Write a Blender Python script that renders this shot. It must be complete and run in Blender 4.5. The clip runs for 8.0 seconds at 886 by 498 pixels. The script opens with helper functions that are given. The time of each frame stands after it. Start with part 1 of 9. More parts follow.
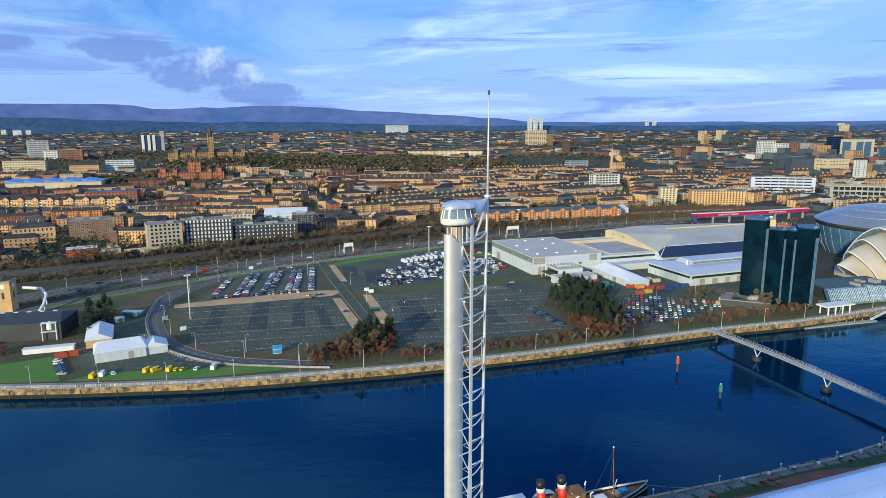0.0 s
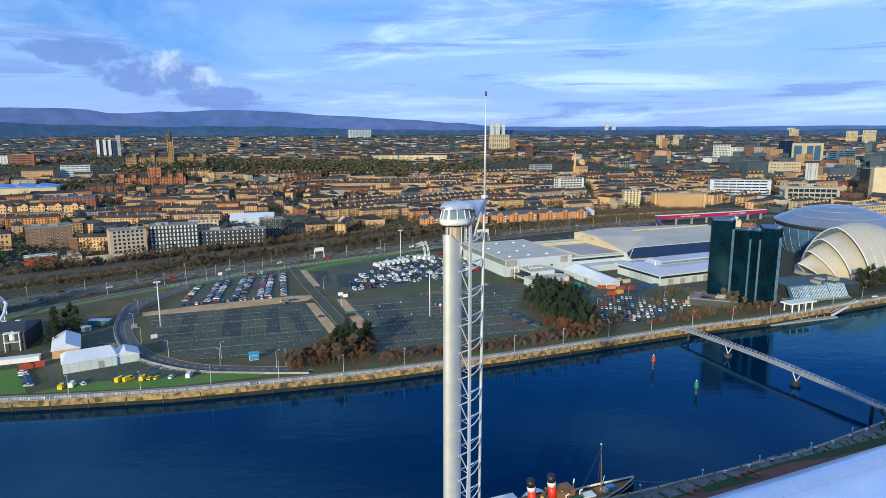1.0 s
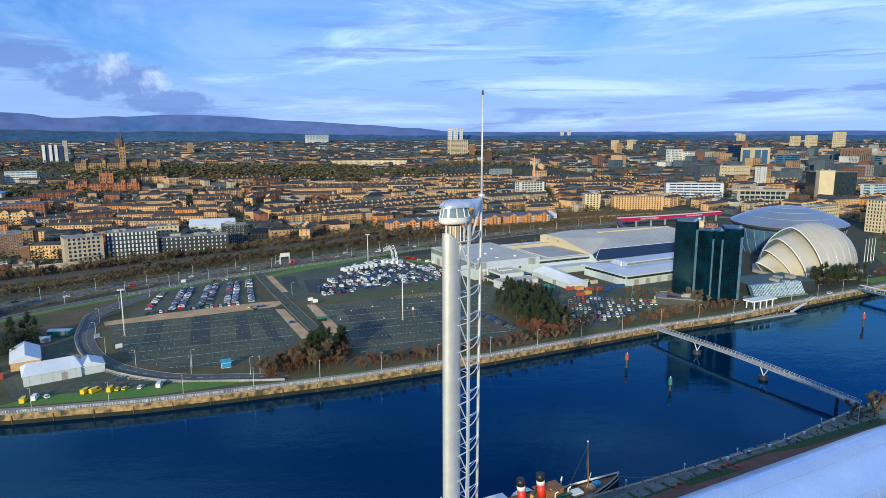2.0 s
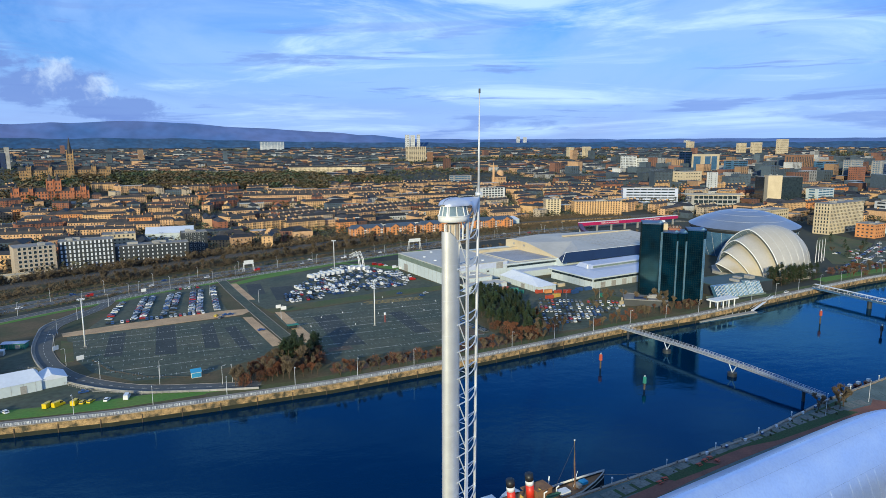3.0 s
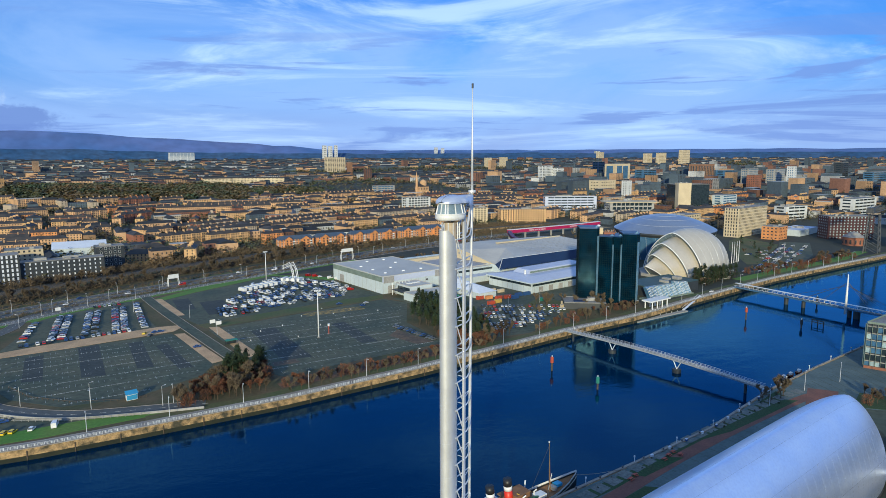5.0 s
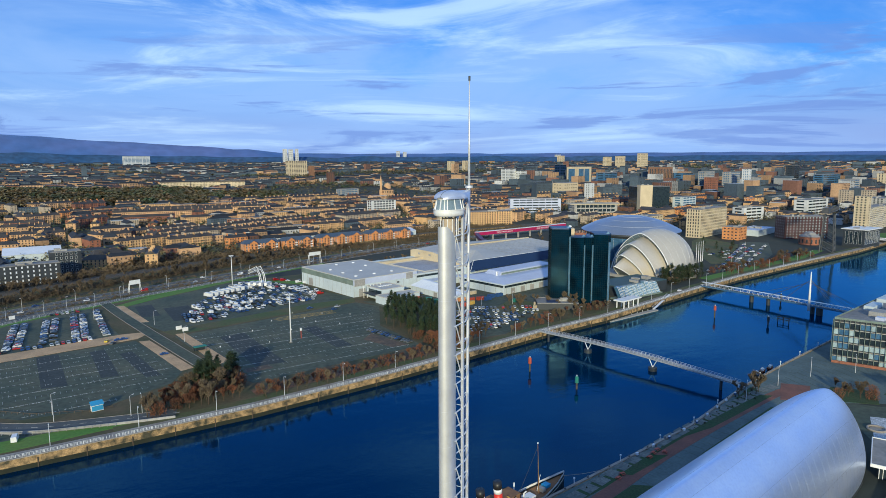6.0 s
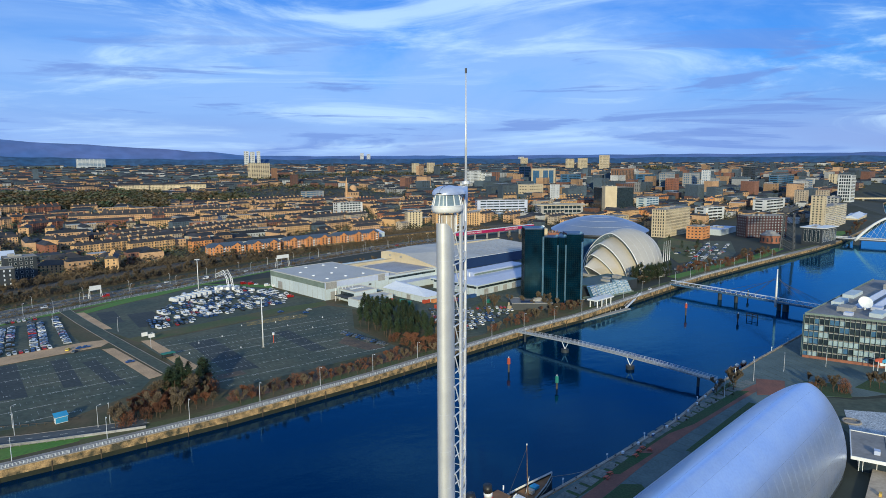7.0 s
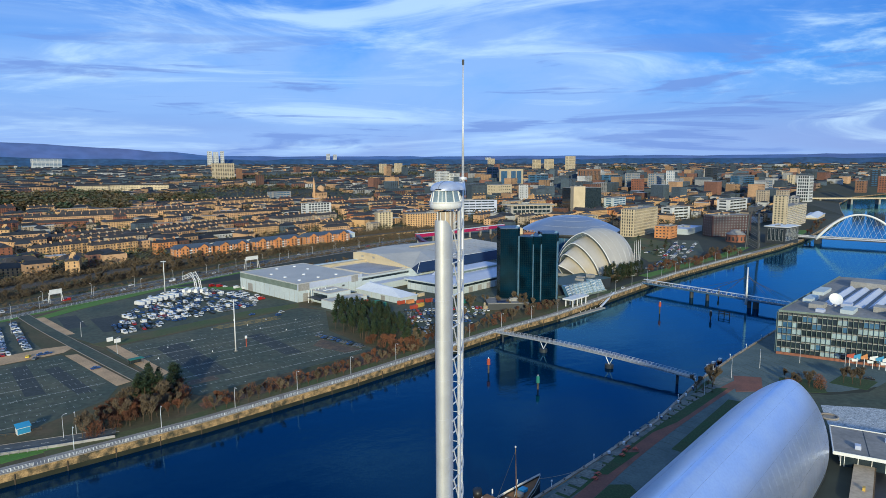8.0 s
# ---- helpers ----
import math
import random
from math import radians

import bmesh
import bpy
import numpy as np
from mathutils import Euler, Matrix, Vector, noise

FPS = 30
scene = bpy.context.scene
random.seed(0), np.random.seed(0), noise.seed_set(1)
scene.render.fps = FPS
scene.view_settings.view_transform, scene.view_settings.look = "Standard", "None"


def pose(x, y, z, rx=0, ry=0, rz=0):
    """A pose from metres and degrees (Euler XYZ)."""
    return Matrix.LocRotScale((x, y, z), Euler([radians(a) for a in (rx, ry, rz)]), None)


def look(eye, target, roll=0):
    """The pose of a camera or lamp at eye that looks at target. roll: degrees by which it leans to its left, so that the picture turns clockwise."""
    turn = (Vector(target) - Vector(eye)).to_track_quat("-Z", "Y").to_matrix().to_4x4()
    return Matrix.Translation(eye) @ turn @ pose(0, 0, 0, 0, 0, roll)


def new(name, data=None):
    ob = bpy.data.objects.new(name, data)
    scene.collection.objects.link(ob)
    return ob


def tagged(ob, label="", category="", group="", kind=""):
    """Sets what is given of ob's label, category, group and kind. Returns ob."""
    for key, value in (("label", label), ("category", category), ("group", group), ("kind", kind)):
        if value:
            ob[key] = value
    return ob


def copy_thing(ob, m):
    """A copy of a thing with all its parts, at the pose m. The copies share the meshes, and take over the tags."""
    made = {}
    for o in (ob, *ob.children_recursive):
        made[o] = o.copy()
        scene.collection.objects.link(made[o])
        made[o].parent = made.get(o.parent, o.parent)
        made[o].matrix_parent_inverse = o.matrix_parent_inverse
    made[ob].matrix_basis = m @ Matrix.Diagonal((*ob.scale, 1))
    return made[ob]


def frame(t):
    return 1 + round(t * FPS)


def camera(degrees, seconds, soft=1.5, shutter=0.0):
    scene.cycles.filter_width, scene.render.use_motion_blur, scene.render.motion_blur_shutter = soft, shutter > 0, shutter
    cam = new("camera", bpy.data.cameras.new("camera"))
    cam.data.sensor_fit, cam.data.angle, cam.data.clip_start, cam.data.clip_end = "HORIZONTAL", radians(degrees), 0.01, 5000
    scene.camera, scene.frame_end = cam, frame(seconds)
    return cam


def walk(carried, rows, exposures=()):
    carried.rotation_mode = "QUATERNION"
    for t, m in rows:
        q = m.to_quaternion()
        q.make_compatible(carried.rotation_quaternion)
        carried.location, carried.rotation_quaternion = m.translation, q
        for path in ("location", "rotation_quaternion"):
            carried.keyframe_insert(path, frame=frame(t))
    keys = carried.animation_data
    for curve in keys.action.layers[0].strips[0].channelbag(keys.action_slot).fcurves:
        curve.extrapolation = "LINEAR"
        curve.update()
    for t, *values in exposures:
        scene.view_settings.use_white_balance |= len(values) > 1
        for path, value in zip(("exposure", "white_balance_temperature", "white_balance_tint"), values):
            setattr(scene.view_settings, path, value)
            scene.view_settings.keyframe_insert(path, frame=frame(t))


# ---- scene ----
cam = camera(69.7, 8.0, soft=0.35)
PATH = [
    (0, (5.53, -0.954, 117.645), (5.469, 1.01, 117.271), -0.1),
    (0.5, (1.665, -1.268, 117.287), (1.659, 0.698, 116.919), -0.1),
    (1, (-2.513, -1.381, 116.795), (-2.458, 0.585, 116.435), -0.1),
    (1.5, (-7.036, -1.103, 116.22), (-6.916, 0.862, 115.867), -0.1),
    (3, (-20.851, 1.514, 113.31), (-20.53, 3.461, 112.988), -0.1),
    (3.5, (-25.188, 2.903, 112.511), (-24.802, 4.841, 112.2), -0.1),
    (4, (-29.277, 4.832, 111.643), (-28.827, 6.757, 111.341), -0.2),
    (4.5, (-33.144, 7.229, 110.938), (-32.631, 9.139, 110.643), -0.2),
    (6, (-42.716, 16.188, 108.085), (-42.029, 18.046, 107.808), -0.2),
    (6.5, (-45.367, 19.422, 107.316), (-44.626, 21.26, 107.043), -0.3),
    (7, (-47.648, 22.818, 106.535), (-46.856, 24.634, 106.265), -0.3),
    (7.5, (-49.611, 26.283, 105.889), (-48.77, 28.078, 105.62), -0.2),
    (8, (-51.261, 29.831, 105.372), (-50.374, 31.604, 105.104), -0.2),
]
walk(cam, [(t, look(eye, target, roll)) for t, eye, target, roll in PATH], exposures=[(0, 0.02, 6120, -6), (8, -0.24, 5850, -6)])

# ---- world and sun ----
SUN_AZ, SUN_EL = 205.0, 14.0        # degrees clockwise from +y, degrees above the horizon
world = bpy.data.worlds.new("world")
scene.world = world
world.use_nodes = True
wn, wl = world.node_tree.nodes, world.node_tree.links
wn.clear()


def wnode(kind, **kw):
    n = wn.new(kind)
    for k, v in kw.items():
        n.inputs[k].default_value = v
    return n


sky = wn.new("ShaderNodeTexSky")
sky.sky_type, sky.sun_disc = "NISHITA", False
sky.sun_elevation, sky.sun_rotation = radians(SUN_EL), radians(SUN_AZ)
sky.air_density, sky.dust_density, sky.ozone_density = 1.0, 0.4, 2.0
coord = wn.new("ShaderNodeTexCoord")


def cloud_layer(stretch, scale, lo, hi, seed, detail=6.0, rough=0.55, warp=0.4):
    """A mask of clouds, stretched along the horizon."""
    mp = wn.new("ShaderNodeMapping")
    mp.inputs["Scale"].default_value = stretch
    mp.inputs["Location"].default_value = (seed, seed * 0.7, seed * 0.3)
    wl.new(coord.outputs["Generated"], mp.inputs["Vector"])
    nz = wnode("ShaderNodeTexNoise", Scale=scale, Detail=detail, Roughness=rough, Distortion=warp)
    wl.new(mp.outputs[0], nz.inputs["Vector"])
    rp = wn.new("ShaderNodeMapRange")
    rp.interpolation_type = "SMOOTHSTEP"
    rp.inputs["From Min"].default_value, rp.inputs["From Max"].default_value = lo, hi
    wl.new(nz.outputs[0], rp.inputs["Value"])
    return rp.outputs[0]


def wmix(fac, a, b, amount=1.0):
    m = wn.new("ShaderNodeMix")
    m.data_type = "RGBA"
    if amount != 1.0:
        k = wn.new("ShaderNodeMath")
        k.operation = "MULTIPLY"
        k.inputs[1].default_value = amount
        wl.new(fac, k.inputs[0])
        fac = k.outputs[0]
    wl.new(fac, m.inputs[0])
    for s, v in ((m.inputs[6], a), (m.inputs[7], b)):
        if isinstance(v, tuple):
            s.default_value = (*v, 1)
        else:
            wl.new(v, s)
    return m.outputs[2]


def band(z0, z1, z2, z3):
    """1 between the heights z1 and z2 of the sky, fading out to z0 and z3."""
    sep = wn.new("ShaderNodeSeparateXYZ")
    wl.new(coord.outputs["Generated"], sep.inputs[0])
    out = []
    for a, b in ((z0, z1), (z3, z2)):
        rp = wn.new("ShaderNodeMapRange")
        rp.interpolation_type = "SMOOTHSTEP"
        rp.inputs["From Min"].default_value, rp.inputs["From Max"].default_value = a, b
        wl.new(sep.outputs[2], rp.inputs["Value"])
        out.append(rp.outputs[0])
    m = wn.new("ShaderNodeMath")
    m.operation = "MULTIPLY"
    wl.new(out[0], m.inputs[0])
    wl.new(out[1], m.inputs[1])
    return m.outputs[0]


def times(a, b):
    m = wn.new("ShaderNodeMath")
    m.operation = "MULTIPLY"
    wl.new(a, m.inputs[0])
    wl.new(b, m.inputs[1])
    return m.outputs[0]


SKY_GAIN = 0.104
tint = wn.new("ShaderNodeMix")
tint.data_type, tint.blend_type = "RGBA", "MULTIPLY"
tint.inputs[0].default_value = 1.0
tint.inputs[7].default_value = (0.42, 0.75, 1.62, 1)
wl.new(sky.outputs[0], tint.inputs[6])
c = tint.outputs[2]


def toward(az_deg, el_deg, inner, outer, flat=4.6):
    """1 near one direction of the sky, fading out between two angles in degrees; wider along the horizon."""
    a, e = radians(az_deg), radians(el_deg)
    sub = wn.new("ShaderNodeVectorMath")
    sub.operation = "SUBTRACT"
    wl.new(coord.outputs["Generated"], sub.inputs[0])
    sub.inputs[1].default_value = (math.sin(a) * math.cos(e), math.cos(a) * math.cos(e), math.sin(e))
    mul = wn.new("ShaderNodeVectorMath")
    mul.operation = "MULTIPLY"
    wl.new(sub.outputs[0], mul.inputs[0])
    mul.inputs[1].default_value = (1, 1, flat)
    ln_ = wn.new("ShaderNodeVectorMath")
    ln_.operation = "LENGTH"
    wl.new(mul.outputs[0], ln_.inputs[0])
    rp = wn.new("ShaderNodeMapRange")
    rp.interpolation_type = "SMOOTHSTEP"
    rp.inputs["From Min"].default_value, rp.inputs["From Max"].default_value = radians(outer), radians(inner)
    wl.new(ln_.outputs["Value"], rp.inputs["Value"])
    return rp.outputs[0]


# pale violet band low over the horizon, broad veils of high cloud, bright streaks, thin blue-violet bars
low = band(-0.3, -0.05, 0.50, 1.15)
c = wmix(band(-0.1, -0.02, 0.025, 0.15), c, (4.0, 4.7, 9.6), 0.80)
c = wmix(times(cloud_layer((1, 1, 4.0), 1.3, 0.40, 0.64, 3.1, 7.0, 0.6, 0.8), low), c, (4.3, 6.0, 10.8), 0.80)
c = wmix(times(cloud_layer((1, 1, 7.0), 2.0, 0.50, 0.70, 7.7, 8.0, 0.62, 1.0), band(0.0, 0.03, 0.40, 0.70)), c, (8.4, 9.9, 12.4), 0.68)
c = wmix(times(cloud_layer((1, 1, 13.0), 3.2, 0.53, 0.63, 1.3, 7.0, 0.6, 0.6), band(0.005, 0.02, 0.13, 0.22)), c, (2.3, 3.3, 8.0), 0.66)
c = wmix(times(cloud_layer((1, 1, 1.5), 1.6, 0.30, 0.60, 4.4, 6.0, 0.55, 0.6), band(0.30, 0.60, 2.0, 3.0)), c, (6.4, 8.2, 12.4), 0.42)
# one heaped cloud over the hills: a grey-violet body with sunlit heads
def heap(mask, scale, stretch, lo, hi, seed, spread):
    """A ragged cloud inside a soft mask."""
    mp = wn.new("ShaderNodeMapping")
    mp.inputs["Scale"].default_value = stretch
    mp.inputs["Location"].default_value = (seed, seed, seed)
    wl.new(coord.outputs["Generated"], mp.inputs["Vector"])
    nz = wnode("ShaderNodeTexNoise", Scale=scale, Detail=8.0, Roughness=0.62, Distortion=0.3)
    wl.new(mp.outputs[0], nz.inputs["Vector"])
    k = wn.new("ShaderNodeMath")
    k.operation = "MULTIPLY_ADD"
    wl.new(mask, k.inputs[0])
    k.inputs[1].default_value = spread
    wl.new(nz.outputs[0], k.inputs[2])
    rp = wn.new("ShaderNodeMapRange")
    rp.interpolation_type = "SMOOTHSTEP"
    rp.inputs["From Min"].default_value, rp.inputs["From Max"].default_value = spread + lo, spread + hi
    wl.new(k.outputs[0], rp.inputs["Value"])
    near = wn.new("ShaderNodeMapRange")
    near.interpolation_type = "SMOOTHSTEP"
    near.inputs["From Min"].default_value, near.inputs["From Max"].default_value = 0.02, 0.25
    wl.new(mask, near.inputs["Value"])
    return times(rp.outputs[0], near.outputs[0])


def either(a, b):
    m = wn.new("ShaderNodeMath")
    m.operation = "MAXIMUM"
    wl.new(a, m.inputs[0])
    wl.new(b, m.inputs[1])
    return m.outputs[0]


body_mask = either(either(toward(-27.0, 6.1, 0.3, 7.0, 5.2), toward(-21.6, 4.4, 0.6, 7.0, 3.0)), either(toward(-17.2, 2.9, 0.4, 6.8, 4.2), toward(-36.5, 6.1, 0.3, 6.0, 7.0)))
c = wmix(heap(body_mask, 22.0, (1, 1, 1.9), 0.14, 0.32, 5.5, 0.46), c, (2.1, 3.0, 7.2), 0.80)
c = wmix(heap(either(toward(-21.4, 5.2, 0.2, 3.4, 1.1), toward(-18.2, 4.3, 0.1, 2.4, 1.0)), 44.0, (1, 1, 1.0), 0.30, 0.72, 2.2, 0.40), c, (7.2, 8.0, 10.8), 0.85)
bg = wn.new("ShaderNodeBackground")
bg.inputs["Strength"].default_value = SKY_GAIN
wl.new(c, bg.inputs["Color"])
wo = wn.new("ShaderNodeOutputWorld")
wl.new(bg.outputs[0], wo.inputs["Surface"])

sun_data = bpy.data.lights.new("sun", "SUN")
sun_data.energy, sun_data.angle, sun_data.color = 5.0, radians(2.6), (1.0, 0.80, 0.54)
sun = new("sun", sun_data)
az, el = radians(SUN_AZ), radians(SUN_EL)
sun.matrix_world = look((math.sin(az) * 100, math.cos(az) * 100, math.tan(el) * 100), (0, 0, 0))

# ---- materials ----
def material(name, a, b=None, scale=0.2, rough=0.8, metal=0.0, fine=None, bump=0.0, bump_scale=3.0, spec=0.5, random_by=None, amount=0.5, grain=0.17):
    """A surface that varies between the colours a and b in large patches, with a fine grain on top."""
    m = bpy.data.materials.new(name)
    m.use_nodes = True
    nt, ln = m.node_tree.nodes, m.node_tree.links
    p = nt["Principled BSDF"]
    p.inputs["Roughness"].default_value, p.inputs["Metallic"].default_value = rough, metal
    p.inputs["Specular IOR Level"].default_value = spec
    b = b or tuple(x * 0.75 for x in a)
    geo = nt.new("ShaderNodeNewGeometry")
    big = nt.new("ShaderNodeTexNoise")
    big.inputs["Scale"].default_value, big.inputs["Detail"].default_value = scale, 5.0
    ln.new(geo.outputs["Position"], big.inputs["Vector"])
    ramp = nt.new("ShaderNodeMapRange")
    ramp.inputs["From Min"].default_value, ramp.inputs["From Max"].default_value = 0.35, 0.65
    ln.new(big.outputs[0], ramp.inputs["Value"])
    mix = nt.new("ShaderNodeMix")
    mix.data_type = "RGBA"
    ln.new(ramp.outputs[0], mix.inputs[0])
    mix.inputs[6].default_value, mix.inputs[7].default_value = (*a, 1), (*b, 1)
    col = mix.outputs[2]
    small = nt.new("ShaderNodeTexNoise")
    small.inputs["Scale"].default_value, small.inputs["Detail"].default_value = fine or scale * 12, 3.0
    ln.new(geo.outputs["Position"], small.inputs["Vector"])
    hsv = nt.new("ShaderNodeHueSaturation")
    val = nt.new("ShaderNodeMapRange")
    val.inputs["From Min"].default_value, val.inputs["From Max"].default_value = 0.3, 0.7
    val.inputs["To Min"].default_value, val.inputs["To Max"].default_value = 1 - grain, 1 + grain
    ln.new(small.outputs[0], val.inputs["Value"])
    ln.new(val.outputs[0], hsv.inputs["Value"])
    ln.new(col, hsv.inputs["Color"])
    col = hsv.outputs[0]
    if random_by:
        src = nt.new("ShaderNodeObjectInfo").outputs["Random"] if random_by == "object" else geo.outputs["Random Per Island"]
        v2 = nt.new("ShaderNodeMapRange")
        v2.inputs["To Min"].default_value, v2.inputs["To Max"].default_value = 1 - amount, 1 + amount * 0.8
        ln.new(src, v2.inputs["Value"])
        h2 = nt.new("ShaderNodeHueSaturation")
        ln.new(v2.outputs[0], h2.inputs["Value"])
        ln.new(col, h2.inputs["Color"])
        col = h2.outputs[0]
    ln.new(col, p.inputs["Base Color"])
    if bump:
        bn = nt.new("ShaderNodeTexNoise")
        bn.inputs["Scale"].default_value, bn.inputs["Detail"].default_value = bump_scale, 4.0
        ln.new(geo.outputs["Position"], bn.inputs["Vector"])
        bp = nt.new("ShaderNodeBump")
        bp.inputs["Strength"].default_value, bp.inputs["Distance"].default_value = 0.6, bump
        ln.new(bn.outputs[0], bp.inputs["Height"])
        ln.new(bp.outputs[0], p.inputs["Normal"])
    return m


MAT = {}
for spec in (
    ("sandstone", (0.62, 0.385, 0.205), (0.46, 0.285, 0.155), 0.05, 0.9),
    ("blonde_brick", (0.64, 0.405, 0.195), (0.51, 0.32, 0.155), 0.05, 0.9),
    ("red_brick", (0.30, 0.12, 0.07), (0.20, 0.085, 0.055), 0.05, 0.9),
    ("orange_brick", (0.62, 0.27, 0.10), (0.48, 0.21, 0.08), 0.06, 0.9),
    ("brown_brick", (0.26, 0.14, 0.08), (0.19, 0.10, 0.06), 0.06, 0.9),
    ("slate", (0.026, 0.027, 0.031), (0.066, 0.056, 0.047), 0.08, 0.7),
    ("blue_slate", (0.05, 0.08, 0.13), (0.07, 0.09, 0.12), 0.08, 0.6),
    ("teal_roof", (0.050, 0.095, 0.105), (0.036, 0.075, 0.085), 0.08, 0.6),
    ("white_render", (0.62, 0.63, 0.62), (0.50, 0.51, 0.50), 0.06, 0.8),
    ("cream_render", (0.60, 0.50, 0.33), (0.50, 0.41, 0.27), 0.06, 0.8),
    ("beige_stone", (0.46, 0.38, 0.28), (0.38, 0.31, 0.23), 0.06, 0.85),
    ("concrete", (0.36, 0.35, 0.33), (0.27, 0.26, 0.24), 0.08, 0.85),
    ("flat_roof", (0.17, 0.17, 0.17), (0.26, 0.25, 0.24), 0.05, 0.85),
    ("charcoal", (0.026, 0.032, 0.038), (0.036, 0.042, 0.048), 0.1, 0.55),
    ("hall_panel", (0.54, 0.60, 0.61), (0.47, 0.53, 0.55), 0.05, 0.55),
    ("hall_roof", (0.52, 0.49, 0.43), (0.43, 0.41, 0.37), 0.03, 0.6),
    ("sheet_roof", (0.50, 0.54, 0.66), (0.44, 0.48, 0.60), 0.04, 0.45),
    ("navy_panel", (0.005, 0.020, 0.070), (0.007, 0.026, 0.085), 0.08, 0.65),
    ("fabric_roof", (0.66, 0.69, 0.75), (0.58, 0.62, 0.69), 0.05, 0.6),
    ("asphalt", (0.040, 0.064, 0.050), (0.096, 0.103, 0.068), 0.030, 0.9),
    ("road_asphalt", (0.095, 0.102, 0.104), (0.070, 0.078, 0.080), 0.05, 0.88),
    ("paving", (0.105, 0.145, 0.145), (0.070, 0.105, 0.110), 0.08, 0.9),
    ("red_paving", (0.20, 0.085, 0.06), (0.13, 0.065, 0.05), 0.10, 0.9),
    ("pink_gravel", (0.54, 0.36, 0.20), (0.40, 0.27, 0.15), 0.09, 0.95),
    ("promenade_stone", (0.32, 0.29, 0.25), (0.23, 0.20, 0.17), 0.10, 0.9),
    ("grass", (0.072, 0.19, 0.026), (0.105, 0.18, 0.034), 0.06, 0.95),
    ("rough_grass", (0.060, 0.090, 0.028), (0.100, 0.085, 0.038), 0.05, 0.95),
    ("scrub", (0.046, 0.056, 0.022), (0.105, 0.078, 0.040), 0.04, 0.95),
    ("wet_stone", (0.012, 0.015, 0.008), (0.022, 0.024, 0.012), 0.2, 0.9),
    ("timber", (0.10, 0.07, 0.045), (0.07, 0.05, 0.03), 0.5, 0.85),
    ("white_paint", (0.78, 0.78, 0.76), (0.68, 0.68, 0.66), 0.3, 0.5),
    ("road_paint", (0.62, 0.62, 0.58), (0.45, 0.45, 0.42), 0.3, 0.8),
    ("faded_paint", (0.38, 0.40, 0.38), (0.18, 0.20, 0.19), 0.3, 0.9),
    ("yellow_paint", (0.55, 0.36, 0.07), (0.42, 0.28, 0.07), 0.3, 0.8),
    ("black_rubber", (0.02, 0.02, 0.02), (0.03, 0.03, 0.03), 0.5, 0.85),
    ("dark_steel", (0.05, 0.055, 0.06), (0.08, 0.08, 0.08), 0.3, 0.5),
    ("magenta", (0.42, 0.012, 0.10), (0.34, 0.012, 0.08), 0.1, 0.5),
    ("purple", (0.09, 0.015, 0.06), (0.07, 0.015, 0.05), 0.1, 0.5),
    ("maroon", (0.060, 0.020, 0.022), (0.044, 0.016, 0.018), 0.1, 0.7),
    ("soil", (0.034, 0.040, 0.026), (0.022, 0.029, 0.024), 0.012, 0.95),
    ("brown_ballast", (0.085, 0.070, 0.055), (0.06, 0.05, 0.04), 0.1, 0.95),
    ("bark", (0.10, 0.07, 0.045), (0.07, 0.05, 0.035), 0.8, 0.95),
    ("ship_red", (0.62, 0.035, 0.015), (0.52, 0.03, 0.015), 0.4, 0.45),
    ("ship_black", (0.012, 0.012, 0.014), (0.02, 0.02, 0.02), 0.4, 0.45),
    ("deck_wood", (0.24, 0.13, 0.06), (0.17, 0.09, 0.045), 0.5, 0.8),
    ("boat_cover", (0.015, 0.075, 0.055), (0.012, 0.055, 0.045), 0.4, 0.7),
    ("cyan_roof", (0.05, 0.30, 0.52), (0.05, 0.25, 0.45), 0.3, 0.5),
    ("blue_sheet", (0.13, 0.30, 0.72), (0.11, 0.26, 0.64), 0.1, 0.5),
    ("old_sandstone", (0.36, 0.225, 0.105), (0.24, 0.155, 0.08), 0.05, 0.9),
    ("museum_red", (0.44, 0.165, 0.075), (0.33, 0.125, 0.065), 0.05, 0.9),
    ("container_red", (0.42, 0.07, 0.035), (0.33, 0.06, 0.03), 0.3, 0.6),
    ("container_blue", (0.03, 0.08, 0.22), (0.025, 0.07, 0.18), 0.3, 0.6),
    ("container_green", (0.03, 0.20, 0.15), (0.03, 0.16, 0.12), 0.3, 0.6),
):
    MAT[spec[0]] = material(spec[0], spec[1], spec[2], scale=spec[3], rough=spec[4], bump=0.02 if spec[4] > 0.84 else 0.0, grain=0.15 if spec[4] > 0.84 else 0.05)
for key, col in (("white", (0.75, 0.75, 0.75)), ("silver", (0.42, 0.44, 0.46)), ("black", (0.015, 0.016, 0.018)), ("blue", (0.02, 0.06, 0.20)),
                 ("red", (0.38, 0.015, 0.015)), ("grey", (0.12, 0.125, 0.13)), ("yellow", (0.72, 0.52, 0.02)), ("orange", (0.55, 0.16, 0.02))):
    MAT["car_" + key] = material("car_paint_" + key, col, tuple(x * 0.9 for x in col), scale=0.6, rough=0.28, spec=0.6)
MAT["asphalt"] = material("asphalt_worn", (0.044, 0.064, 0.048), (0.088, 0.094, 0.062), scale=0.030, rough=0.9, fine=0.35, bump=0.02, grain=0.28)
MAT["pale_felt"] = material("pale_felt", (0.36, 0.36, 0.38), (0.30, 0.30, 0.32), scale=0.05, rough=0.8, fine=0.8)
